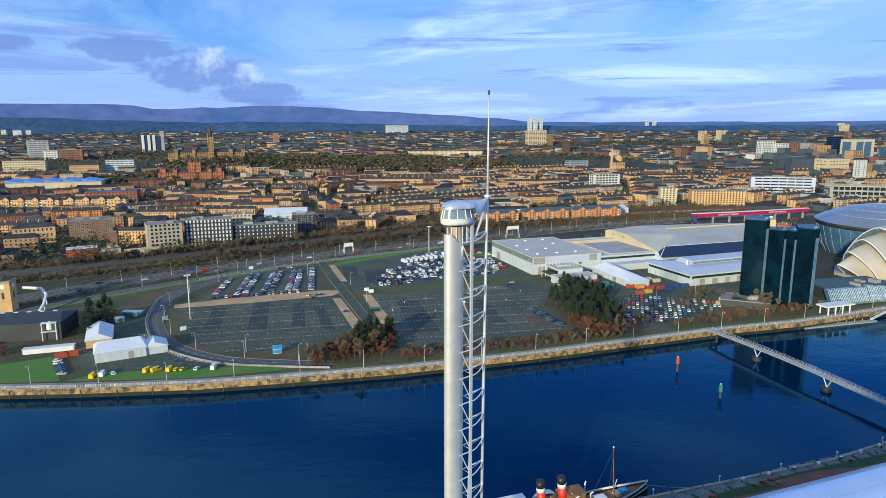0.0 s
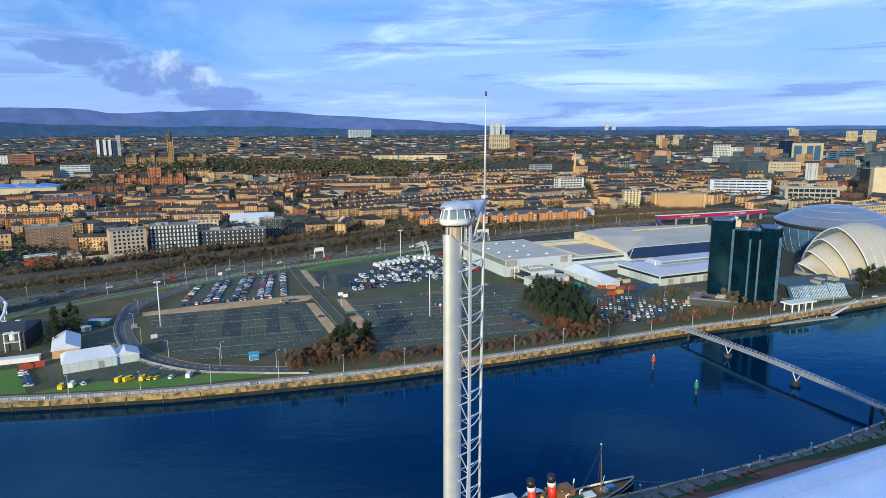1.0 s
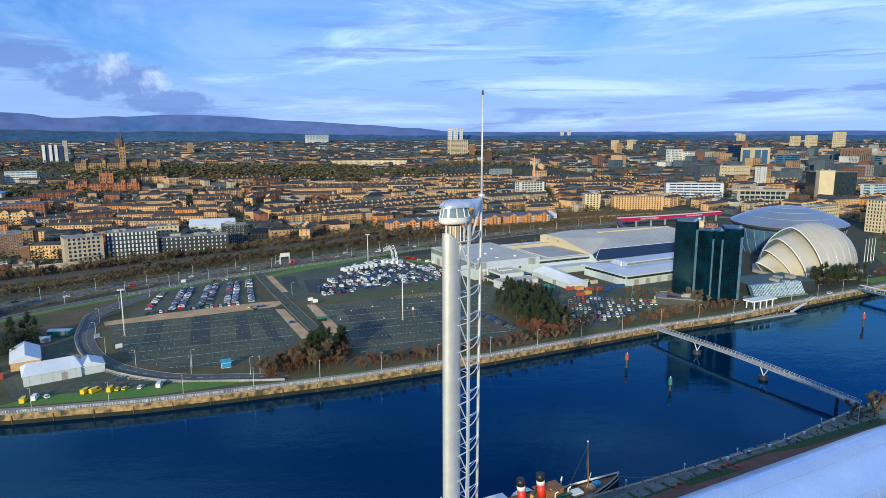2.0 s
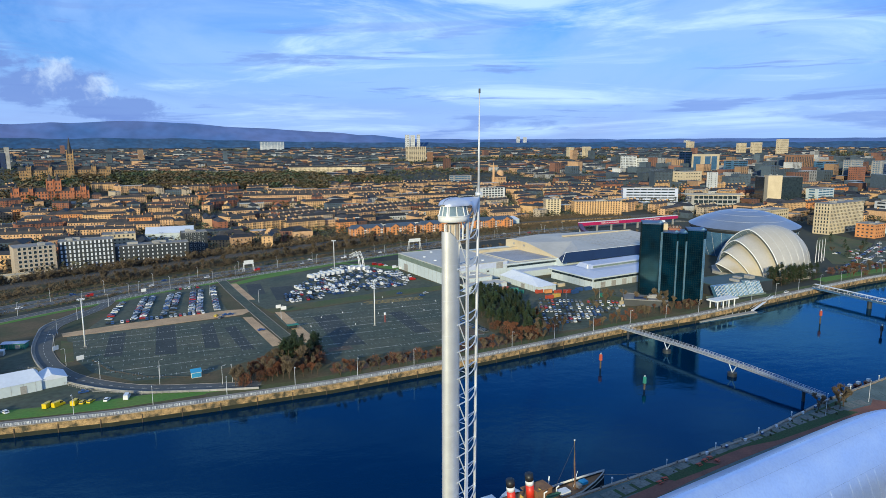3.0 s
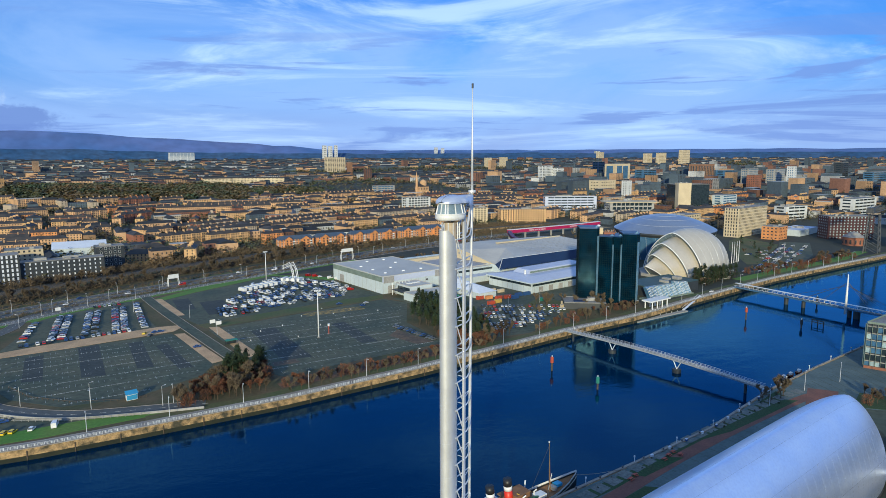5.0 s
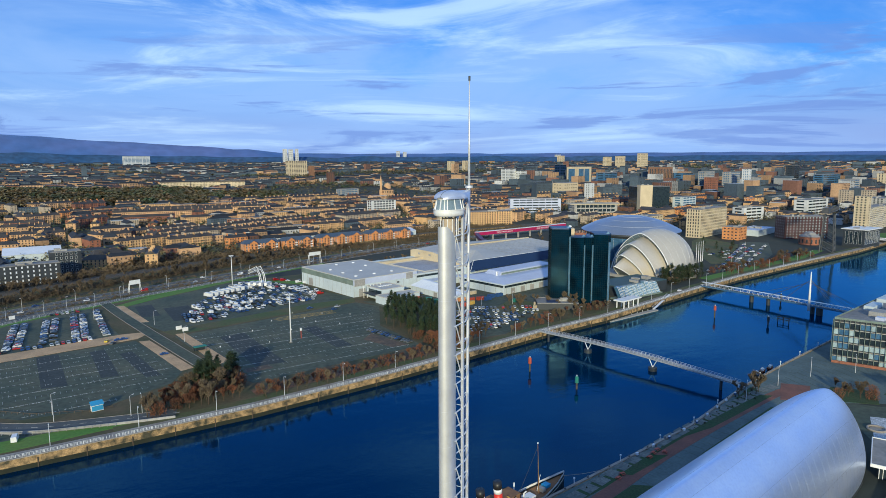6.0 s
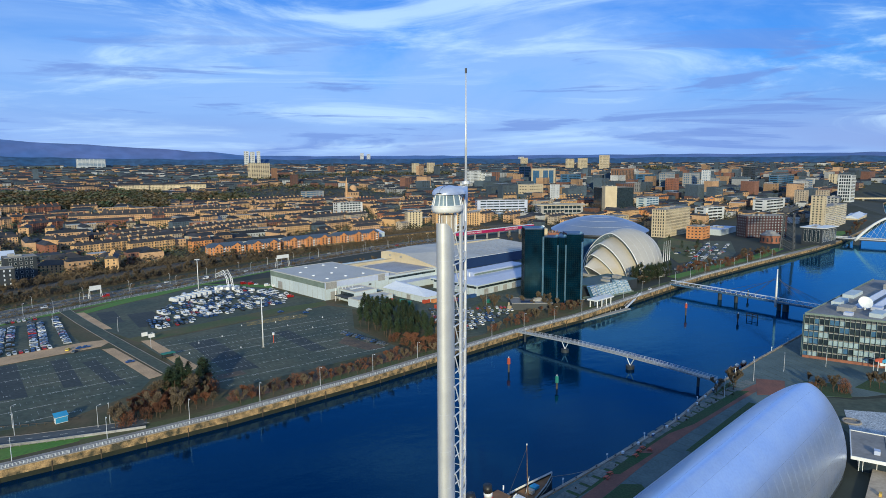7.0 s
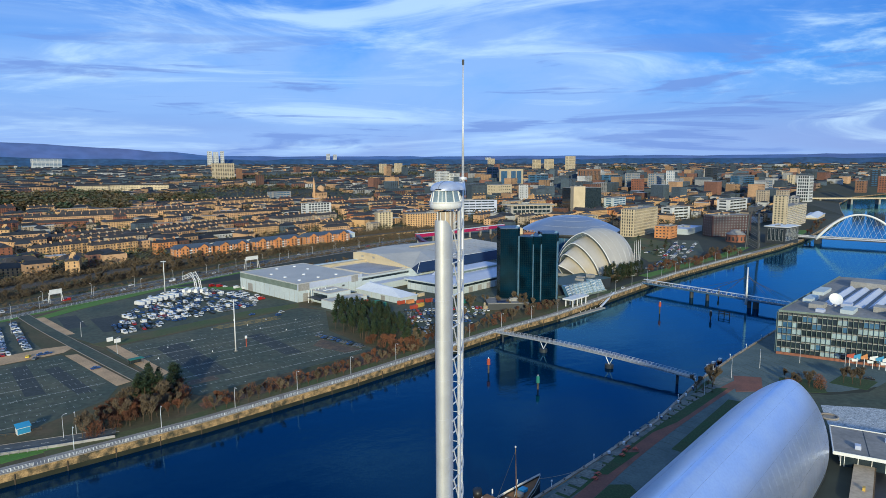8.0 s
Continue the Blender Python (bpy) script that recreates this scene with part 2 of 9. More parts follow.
MAT["worn_slab"] = material("worn_slab", (0.17, 0.18, 0.165), (0.10, 0.12, 0.115), scale=0.2, rough=0.9, fine=1.2, bump=0.02, grain=0.3)
MAT["patch_dark"] = material("fresh_asphalt", (0.026, 0.036, 0.040), (0.044, 0.054, 0.052), scale=0.05, rough=0.9, fine=0.5, grain=0.3)
MAT["patch_brown"] = material("worn_asphalt", (0.14, 0.095, 0.06), (0.07, 0.06, 0.05), scale=0.12, rough=0.95, fine=0.6, grain=0.3)
# darker copy of the grass, south-bank shade put into its colour
MAT["deep_grass"] = material("deep_grass", (0.026, 0.066, 0.020), (0.040, 0.062, 0.024), scale=0.12, rough=0.95, fine=1.5, bump=0.03, grain=0.35)
MAT["leaf_litter"] = material("leaf_litter", (0.15, 0.075, 0.045), (0.075, 0.06, 0.035), scale=0.15, rough=0.95, fine=1.2, bump=0.03, grain=0.4)
MAT["pebbles"] = material("pebbles", (0.46, 0.48, 0.50), (0.30, 0.33, 0.36), scale=0.5, rough=0.9, fine=1.6, bump=0.05, grain=0.5)
MAT["glass"] = material("dark_glass", (0.015, 0.025, 0.035), (0.03, 0.045, 0.055), scale=0.3, rough=0.12, spec=0.8)
MAT["blue_glass"] = material("blue_glass", (0.05, 0.12, 0.22), (0.08, 0.17, 0.28), scale=0.1, rough=0.12, spec=0.9)
MAT["hotel_glass"] = material("mirror_glass", (0.001, 0.006, 0.012), (0.002, 0.019, 0.038), scale=0.12, rough=0.16, spec=0.08)
MAT["hotel_crown"] = material("crown_sheet", (0.010, 0.045, 0.13), (0.014, 0.055, 0.15), scale=0.2, rough=0.4)
MAT["soffit_glass"] = material("soffit_glass", (0.10, 0.14, 0.17), (0.16, 0.21, 0.24), scale=0.2, rough=0.3, spec=0.6)
MAT["strip_glass"] = material("bright_strip_glass", (0.10, 0.20, 0.30), (0.18, 0.29, 0.38), scale=0.25, rough=0.12, spec=0.9)
MAT["hotel_frame"] = material("dark_bronze_frame", (0.002, 0.012, 0.016), (0.003, 0.017, 0.021), scale=0.3, rough=0.7, spec=0.15)
MAT["quay_stone"] = material("quay_stone", (0.42, 0.27, 0.12), (0.060, 0.052, 0.030), scale=0.34, rough=0.92, fine=2.2, bump=0.06, bump_scale=1.5, grain=0.35)
MAT["cabin_glass"] = material("cabin_glass", (0.16, 0.22, 0.25), (0.24, 0.30, 0.32), scale=0.4, rough=0.12, spec=0.8)
MAT["office_fin"] = material("pale_green_fin", (0.20, 0.25, 0.21), (0.15, 0.19, 0.16), scale=0.2, rough=0.5)
MAT["blind"] = material("grey_blind", (0.36, 0.46, 0.48), (0.26, 0.34, 0.37), scale=0.2, rough=0.4)
MAT["roof_metal"] = material("cabin_roof_metal", (0.62, 0.66, 0.76), (0.56, 0.60, 0.70), scale=0.3, rough=0.34, metal=0.5, grain=0.03)
MAT["window"] = material("window_glass", (0.03, 0.035, 0.04), (0.07, 0.075, 0.08), scale=0.25, rough=0.2, spec=0.7)
MAT["steel"] = material("pale_steel", (0.72, 0.73, 0.74), (0.62, 0.63, 0.65), scale=0.4, rough=0.42, metal=0.35, grain=0.04)
MAT["aluminium"] = material("brushed_aluminium", (0.66, 0.66, 0.64), (0.58, 0.58, 0.57), scale=0.3, rough=0.52, metal=0.45, grain=0.04)
MAT["shell_metal"] = material("shell_metal", (0.64, 0.57, 0.45), (0.56, 0.50, 0.40), scale=0.05, rough=0.42, metal=0.4, grain=0.04)
MAT["titanium"] = material("titanium_sheet", (0.72, 0.80, 1.0), (0.64, 0.74, 0.98), scale=0.12, rough=0.34, metal=0.85, bump=0.02, bump_scale=0.45, grain=0.05)
MAT["titanium_lap"] = material("titanium_lap", (0.26, 0.30, 0.40), (0.22, 0.26, 0.35), scale=0.12, rough=0.4, metal=0.85)
MAT["hydro_roof"] = material("dome_membrane", (0.46, 0.48, 0.52), (0.38, 0.40, 0.45), scale=0.03, rough=0.32, metal=0.8, grain=0.04)
MAT["twig"] = material("bare_twigs", (0.150, 0.110, 0.070), (0.090, 0.072, 0.045), scale=0.1, rough=0.95, random_by="object", amount=0.3)
MAT["red_twig"] = material("rust_twigs", (0.185, 0.074, 0.036), (0.120, 0.058, 0.034), scale=0.1, rough=0.95, random_by="object", amount=0.25)
MAT["pine"] = material("pine_needles", (0.022, 0.048, 0.020), (0.044, 0.062, 0.022), scale=0.2, rough=0.9, random_by="object", amount=0.3)
MAT["far_wood"] = material("far_wood", (0.055, 0.092, 0.042), (0.190, 0.125, 0.058), scale=0.014, rough=0.95, random_by="island", amount=0.5)
# distance haze is painted into both base colours as blue
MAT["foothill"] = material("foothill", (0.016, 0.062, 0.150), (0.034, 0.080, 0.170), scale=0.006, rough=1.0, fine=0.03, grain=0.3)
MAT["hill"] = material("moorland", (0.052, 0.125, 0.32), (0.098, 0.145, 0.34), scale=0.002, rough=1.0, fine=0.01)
# city grey and slate lean dark blue, putting distance haze into the colour
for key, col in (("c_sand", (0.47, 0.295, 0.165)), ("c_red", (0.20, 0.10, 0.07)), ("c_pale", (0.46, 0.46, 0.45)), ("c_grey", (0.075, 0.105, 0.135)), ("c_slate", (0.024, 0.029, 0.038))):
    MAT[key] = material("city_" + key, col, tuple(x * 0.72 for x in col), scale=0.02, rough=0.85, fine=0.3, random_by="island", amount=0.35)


def water_material():
    m = bpy.data.materials.new("river_water")
    m.use_nodes = True
    nt, ln = m.node_tree.nodes, m.node_tree.links
    nt.remove(nt["Principled BSDF"])
    body, gloss, fres, both = nt.new("ShaderNodeBsdfDiffuse"), nt.new("ShaderNodeBsdfGlossy"), nt.new("ShaderNodeFresnel"), nt.new("ShaderNodeMixShader")
    body.inputs["Color"].default_value = (0.001, 0.014, 0.047, 1)
    gloss.inputs["Color"].default_value, gloss.inputs["Roughness"].default_value = (0.32, 0.72, 1.0, 1), 0.07
    fres.inputs["IOR"].default_value = 1.45
    ln.new(fres.outputs[0], both.inputs[0])
    ln.new(body.outputs[0], both.inputs[1])
    ln.new(gloss.outputs[0], both.inputs[2])
    ln.new(both.outputs[0], nt["Material Output"].inputs["Surface"])
    geo = nt.new("ShaderNodeNewGeometry")
    mp = nt.new("ShaderNodeMapping")
    mp.inputs["Scale"].default_value = (0.55, 1.0, 1.0)
    mp.inputs["Rotation"].default_value = (0, 0, radians(-20))
    ln.new(geo.outputs["Position"], mp.inputs["Vector"])
    last = None
    for scale, dist in ((0.9, 0.030), (0.16, 0.075), (0.03, 0.25)):
        nz = nt.new("ShaderNodeTexNoise")
        nz.inputs["Scale"].default_value, nz.inputs["Detail"].default_value = scale, 4.0
        ln.new(mp.outputs[0], nz.inputs["Vector"])
        b = nt.new("ShaderNodeBump")
        b.inputs["Strength"].default_value, b.inputs["Distance"].default_value = 0.8, dist
        ln.new(nz.outputs[0], b.inputs["Height"])
        if last:
            ln.new(last, b.inputs["Normal"])
        last = b.outputs[0]
    for n in (body, gloss, fres):
        ln.new(last, n.inputs["Normal"])
    return m


MAT["water"] = water_material()


# ---- mesh tools ----
class Shape:
    """Collects vertices and faces of one mesh; each face keeps the number of its material."""

    def __init__(self):
        self.v, self.f, self.m, self.mat = [], [], [], 0

    def face(self, pts):
        n = len(self.v)
        self.v.extend(tuple(p) for p in pts)
        self.f.append(tuple(range(n, n + len(pts))))
        self.m.append(self.mat)
        return self

    def solid(self, verts, faces):
        n = len(self.v)
        self.v.extend(tuple(p) for p in verts)
        self.f.extend(tuple(n + i for i in f) for f in faces)
        self.m.extend([self.mat] * len(faces))
        return self

    def box(self, x, y, z, sx, sy, sz, yaw=0.0):
        """A box whose foot is centred on (x, y, z)."""
        c, s = math.cos(radians(yaw)), math.sin(radians(yaw))
        pts = []
        for dz in (0, sz):
            for a, b in ((-1, -1), (1, -1), (1, 1), (-1, 1)):
                px, py = a * sx / 2, b * sy / 2
                pts.append((x + px * c - py * s, y + px * s + py * c, z + dz))
        return self.solid(pts, [(3, 2, 1, 0), (4, 5, 6, 7), (0, 1, 5, 4), (1, 2, 6, 5), (2, 3, 7, 6), (3, 0, 4, 7)])

    def prism(self, pts, z0, z1):
        """An upright prism over the plan pts; z0 and z1 may be functions of x, y."""
        if sum(p[0] * q[1] - q[0] * p[1] for p, q in zip(pts, [*pts[1:], pts[0]])) < 0:
            pts = pts[::-1]
        n = len(pts)
        lo = [(x, y, z0(x, y) if callable(z0) else z0) for x, y in pts]
        hi = [(x, y, z1(x, y) if callable(z1) else z1) for x, y in pts]
        faces = [tuple(range(n))[::-1], tuple(range(n, 2 * n))]
        faces += [(i, (i + 1) % n, n + (i + 1) % n, n + i) for i in range(n)]
        return self.solid(lo + hi, faces)

    def tube(self, path, r, n=8, close=True):
        """A round bar along a path; r is one radius or one for each point."""
        path = [Vector(p) for p in path]
        rs = r if isinstance(r, (list, tuple)) else [r] * len(path)
        rings = []
        for i, p in enumerate(path):
            d = (path[min(i + 1, len(path) - 1)] - path[max(i - 1, 0)]).normalized()
            side = d.cross(Vector((0, 0, 1)))
            side = side.normalized() if side.length > 1e-4 else Vector((1, 0, 0))
            up = side.cross(d)
            rings.append([p + (side * math.cos(2 * math.pi * k / n) + up * math.sin(2 * math.pi * k / n)) * rs[i] for k in range(n)])
        verts = [q for ring in rings for q in ring]
        faces = [(i * n + k, i * n + (k + 1) % n, (i + 1) * n + (k + 1) % n, (i + 1) * n + k) for i in range(len(path) - 1) for k in range(n)]
        if close:
            faces += [tuple(range(n))[::-1], tuple(range(len(verts) - n, len(verts)))]
        return self.solid(verts, faces)

    def grid(self, rows):
        """A skin over rows of points."""
        w = len(rows[0])
        verts = [p for row in rows for p in row]
        faces = [(i * w + k, i * w + k + 1, (i + 1) * w + k + 1, (i + 1) * w + k) for i in range(len(rows) - 1) for k in range(w - 1)]
        return self.solid(verts, faces)

    def gable(self, w, d, z0, z1, over=0.4, hip=0.0):
        """A pitched roof over a plan w by d about the origin, with its ridge along x; hip: how far its ends lean in."""
        a, b = w / 2 + over, d / 2 + over
        pts = [(-a, -b, z0), (a, -b, z0), (a, b, z0), (-a, b, z0), (-a + hip, 0, z1), (a - hip, 0, z1)]
        return self.solid(pts, [(0, 1, 5, 4), (2, 3, 4, 5), (1, 2, 5), (3, 0, 4), (3, 2, 1, 0)])

    def mesh(self, name, mats, smooth=False):
        me = bpy.data.meshes.new(name)
        me.from_pydata(self.v, [], self.f)
        for m in mats if isinstance(mats, (list, tuple)) else [mats]:
            me.materials.append(MAT[m] if isinstance(m, str) else m)
        if any(self.m):
            me.polygons.foreach_set("material_index", self.m)
        if smooth:
            me.polygons.foreach_set("use_smooth", [True] * len(self.f))
        me.update()
        return me


def part(name, shape, mats, parent, label="", smooth=False, kind=""):
    """One mesh object under a thing or a part."""
    ob = new(name, shape if isinstance(shape, bpy.types.Mesh) else shape.mesh(name, mats, smooth))
    ob.parent = parent
    return tagged(ob, label, kind=kind)


def place(ob, x, y, z=0.0, yaw=0.0):
    ob.matrix_basis = pose(x, y, z, 0, 0, yaw)
    return ob


def thing(name, label, category, x=0.0, y=0.0, z=0.0, yaw=0.0, group="", kind=""):
    return place(tagged(new(name), label, category, group, kind), x, y, z, yaw)


def sheet(name, label, shape, mats, category="ground", smooth=False):
    """A piece of the setting in one mesh."""
    return tagged(new(name, shape.mesh(name, mats, smooth)), label, category, kind="structure")


def along(line, step, start=0.0):
    """Points and headings every step metres along a plan line."""
    out, left = [], start
    for (x0, y0), (x1, y1) in zip(line, line[1:]):
        d = math.hypot(x1 - x0, y1 - y0)
        while left < d:
            k = left / d
            out.append((x0 + (x1 - x0) * k, y0 + (y1 - y0) * k, math.degrees(math.atan2(y1 - y0, x1 - x0))))
            left += step
        left -= d
    return out


def smooth_line(line, n=4):
    """A plan line rounded through its points."""
    out = []
    p = [line[0], *line, line[-1]]
    for i in range(1, len(p) - 2):
        for k in range(n):
            t = k / n
            out.append(tuple(0.5 * (2 * p[i][j] + (p[i + 1][j] - p[i - 1][j]) * t + (2 * p[i - 1][j] - 5 * p[i][j] + 4 * p[i + 1][j] - p[i + 2][j]) * t * t
                                    + (3 * p[i][j] - p[i - 1][j] - 3 * p[i + 1][j] + p[i + 2][j]) * t ** 3) for j in (0, 1)))
    out.append(tuple(line[-1]))
    return out


def offset(line, d):
    """A plan line moved d metres to its left."""
    out = []
    for i, (x, y) in enumerate(line):
        a, b = line[max(i - 1, 0)], line[min(i + 1, len(line) - 1)]
        h = math.hypot(b[0] - a[0], b[1] - a[1]) or 1
        out.append((x - (b[1] - a[1]) / h * d, y + (b[0] - a[0]) / h * d))
    return out


def ribbon(line, left, right, z0, z1, shape=None):
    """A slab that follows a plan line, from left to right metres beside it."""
    shape = shape or Shape()
    a, b = offset(line, left), offset(line, right)
    for i in range(len(line) - 1):
        q = [b[i], b[i + 1], a[i + 1], a[i]]
        shape.prism(q, z0, z1)
    return shape


def terrain(x, y):
    """The height of the land: flat by the river, rising gently towards the far edge, with a hill under the university."""
    r = math.hypot(x, y)
    z = 100.0 * max(0.0, (r - 1000) / 3850) ** 1.1
    z += 26.0 * math.exp(-(((x + 560) / 330) ** 2 + ((y - 1560) / 260) ** 2))
    return z


def inside(x, y, poly):
    hit = False
    for (x0, y0), (x1, y1) in zip(poly, [*poly[1:], poly[0]]):
        if (y0 > y) != (y1 > y) and x < (x1 - x0) * (y - y0) / (y1 - y0) + x0:
            hit = not hit
    return hit

# ---- land and river ----
WATER = -4.5
NORTH_BANK = [(-4900, 330), (-1500, 270), (-600, 262), (-206, 267), (-168, 270), (-118, 276), (-81, 284), (-27, 297), (44, 320), (99, 341), (153, 362), (214, 381), (241, 392),
              (289, 413), (347, 437), (416, 464), (518, 497), (592, 520), (679, 547), (776, 583), (925, 652), (1217, 795), (1320, 864), (1582, 1031), (1900, 1190), (2500, 1330), (4900, 1600)]
SOUTH_BANK = [(-4900, 190), (-700, 100), (-250, 110), (-80, 138), (0, 165), (60, 186.5), (96, 199), (138, 214), (195, 242), (243, 261), (306, 284), (384, 312), (430, 316), (560, 346),
              (700, 410), (868, 492), (1080, 606), (1312, 735), (1700, 945), (2000, 1060), (2550, 1200), (4900, 1440)]
RIVER = NORTH_BANK + SOUTH_BANK[::-1]
from mathutils.geometry import delaunay_2d_cdt


def build_ground():
    pts, edges = [], []
    for bank in (NORTH_BANK, SOUTH_BANK):
        fine = [(x, y) for x, y in bank if math.hypot(x, y) < 4930]
        n = len(pts)
        pts += fine
        edges += [(n + i, n + i + 1) for i in range(len(fine) - 1)]
    bank_pts = list(pts)
    for r in (40, 100, 170, 250, 350, 480, 640, 800, 1000, 1250, 1550, 1900, 2300, 2700, 3150, 3600, 4050, 4500, 4930):
        n = max(14, int(r / 26)) if r < 700 else 72
        for k in range(n):
            a = 2 * math.pi * (k + 0.5 * (r % 3)) / n
            x, y = r * math.sin(a), r * math.cos(a)
            if inside(x, y, RIVER) or (r < 4900 and min(math.hypot(x - p[0], y - p[1]) for p in bank_pts) < 12):
                continue
            pts.append((x, y))
    v, _, faces, *_ = delaunay_2d_cdt([Vector(p) for p in pts], edges, [], 0, 1e-4)
    s = Shape()
    keep = []
    for f in faces:
        cx, cy = sum(v[i].x for i in f) / len(f), sum(v[i].y for i in f) / len(f)
        if not inside(cx, cy, RIVER):
            keep.append(tuple(f))
    def height(x, y):
        near = min(math.hypot(x - p[0], y - p[1]) for p in bank_pts)
        return 0.0 if near < 5 else terrain(x, y)
    return s.solid([(q.x, q.y, height(q.x, q.y)) for q in v], keep)


sheet("ground", "dull brown and grey city ground reaching the horizon", build_ground(), "soil")
bed = Shape().face([(-4900, -200, -9), (4900, -200, -9), (4900, 1900, -9), (-4900, 1900, -9)])
sheet("river_bed", "dark mud bed under the river", bed, "wet_stone")
wat = Shape()
wat.prism([(x, y) for x, y in RIVER], WATER - 0.4, WATER)
sheet("river_water", "deep blue rippled river water between stone quays", wat, "water", "water")


def quay(name, bank, side, x0, x1):
    """A quay wall: a dry stone wall with a coping over a wet foot, and upright timber fenders."""
    line = [p for p in bank if x0 <= p[0] <= x1]
    top = ribbon(line, 0.0, side * 1.2, -2.7, 0.12)
    wall = sheet(name, "sunlit golden masonry quay wall above the river", top, "quay_stone", "quay wall")
    foot = ribbon(line, -side * 0.10, side * 1.2, -9.0, -2.7)
    part("wall_foot", foot, "wet_stone", wall, "dark wet tidal foot of the wall")
    cope = ribbon(line, -side * 0.12, side * 0.9, 0.12, 0.42)
    part("coping", cope, "promenade_stone", wall, "pale stone coping")
    f = Shape()
    f.box(0, 0, -4.6, 0.35, 0.30, 3.9)
    me = f.mesh("fender", "timber")
    for x, y, h in along(line, 16.0, 2.0):
        if -260 < x < 480:
            ob = part("fender", me, None, wall)
            n = radians(h)
            ob.matrix_basis = pose(x + math.sin(n) * side * 0.16, y - math.cos(n) * side * 0.16, 0, 0, 0, h)
    return wall


quay("quay_wall_north", NORTH_BANK, 1, -1600, 2600)
quay("quay_wall_south", SOUTH_BANK, -1, -800, 2600)

# hills along the northern skyline
def skyline(a):
    """The height of the hills over the horizon, in degrees, by compass bearing."""
    pts = ((-70, 1.8), (-36, 1.90), (-28, 1.93), (-25, 1.52), (-22, 1.78), (-17, 1.92), (-13, 1.86), (-7, 1.45), (-2, 1.22), (2.5, 0.90), (6.5, 0.60), (14, 0.52), (95, 0.50))
    for (a0, e0), (a1, e1) in zip(pts, pts[1:]):
        if a <= a1:
            k = (a - a0) / (a1 - a0)
            k = k * k * (3 - 2 * k)
            return e0 + (e1 - e0) * k
    return 0.50


def build_foothills():
    rows = []
    for j in range(7):
        row = []
        for i in range(121):
            a = -62 + i * 1.25
            r = 4300 + j * 24
            e = 0.30 + 0.66 * math.exp(-((a + 38) / 15) ** 2) + 0.28 * math.exp(-((a + 14) / 9) ** 2) + 0.14 * noise.noise((a * 0.35, 8.0, 0)) + 0.06 * noise.noise((a * 1.3, 4.0, 0))
            z0 = terrain(r, 0) - 20
            row.append((math.sin(radians(a)) * r, math.cos(radians(a)) * r, z0 + (108 + math.tan(radians(e)) * r - z0) * (j / 6) ** 0.8))
        rows.append(row)
    return Shape().grid(rows)


def build_hills():
    rows = []
    for j in range(9):
        row = []
        for i in range(121):
            a = -62 + i * 1.25
            r = 4480 + j * 48
            k = j / 8
            e = skyline(a) + 0.08 * noise.noise((a * 0.22, 3.1, 0)) + 0.06 * noise.noise((a * 0.8, 1.0, 0))
            zt = 112 + math.tan(radians(e)) * r
            z0 = terrain(r, 0) - 14
            z = z0 + (zt - z0) * (k ** 1.2) + 5 * noise.noise((a * 0.6, j * 0.7, 5.0)) * k * (1 - k)
            row.append((math.sin(radians(a)) * r, math.cos(radians(a)) * r, z))
        rows.append(row)
    return Shape().grid(rows)


# the blue of both ranges is painted haze, not moor or woodland colour
sheet("foothills", "wooded foothills below the moor, haze blue put into their colour", build_foothills(), "foothill", "hills", True)
sheet("hills", "moorland hills on the far skyline, coloured blue-violet for haze", build_hills(), "hill", "hills", True)

# ---- roads, car parks, paths and grass on the north bank ----
def slab(name, label, pts, z, mat, category="ground"):
    return sheet(name, label, Shape().prism(pts, -0.5, z), mat, category)


LOOP = smooth_line([(-60, 303), (-86, 304), (-118, 308), (-148, 324), (-168, 345), (-186, 376), (-197, 408), (-201, 428), (-195, 452), (-189, 476), (-189, 498), (-178, 521), (-150, 541), (-124, 553)], 4)
slab("pavement", "open rough ground beside the car parks", [(-330, 280), (-206, 268), (-118, 277), (-27, 298), (44, 321), (153, 363), (262, 403), (300, 470), (240, 560), (80, 640), (-60, 600), (-250, 450)], 0.03, "scrub")
slab("car_park_1", "worn dark asphalt of the empty car park", [(-184, 402), (-88, 432), (-58, 366), (-64, 344), (-92, 320), (-122, 318), (-146, 334), (-166, 362)], 0.08, "asphalt", "car park")
slab("car_park_2", "asphalt car park filled with rows of cars", [(-178, 418), (-98, 448), (-128, 538), (-152, 532), (-176, 508)], 0.08, "asphalt", "car park")
slab("car_park_3", "dark asphalt car park crowded with vans and cars", [(-108, 530), (-84, 556), (-20, 612), (34, 572), (44, 536), (64, 506), (-20, 470), (-72, 448), (-96, 492)], 0.08, "asphalt", "car park")
slab("car_park_4", "wide worn asphalt car park with faded bay lines", [(-66, 434), (60, 488), (74, 470), (60, 414), (72, 362), (-26, 330), (-36, 346)], 0.08, "asphalt", "car park")
slab("car_park_5", "asphalt yard and staff car park beside the halls", [(66, 490), (100, 486), (160, 520), (225, 486), (222, 440), (178, 400), (128, 366), (98, 362), (104, 420), (74, 470)], 0.07, "asphalt", "car park")
slab("car_park_6", "asphalt yard beside the tents and parked vans", [(-212, 372), (-196, 404), (-186, 376), (-168, 345), (-148, 322), (-118, 304), (-86, 300), (-112, 292), (-172, 278), (-198, 312), (-226, 360)], 0.06, "asphalt", "car park")
slab("lawn_1", "bright mown green lawn behind the quay", [(-330, 276), (-211, 275), (-185, 278), (-209, 310), (-232, 296), (-330, 300)], 0.10, "grass", "lawn")
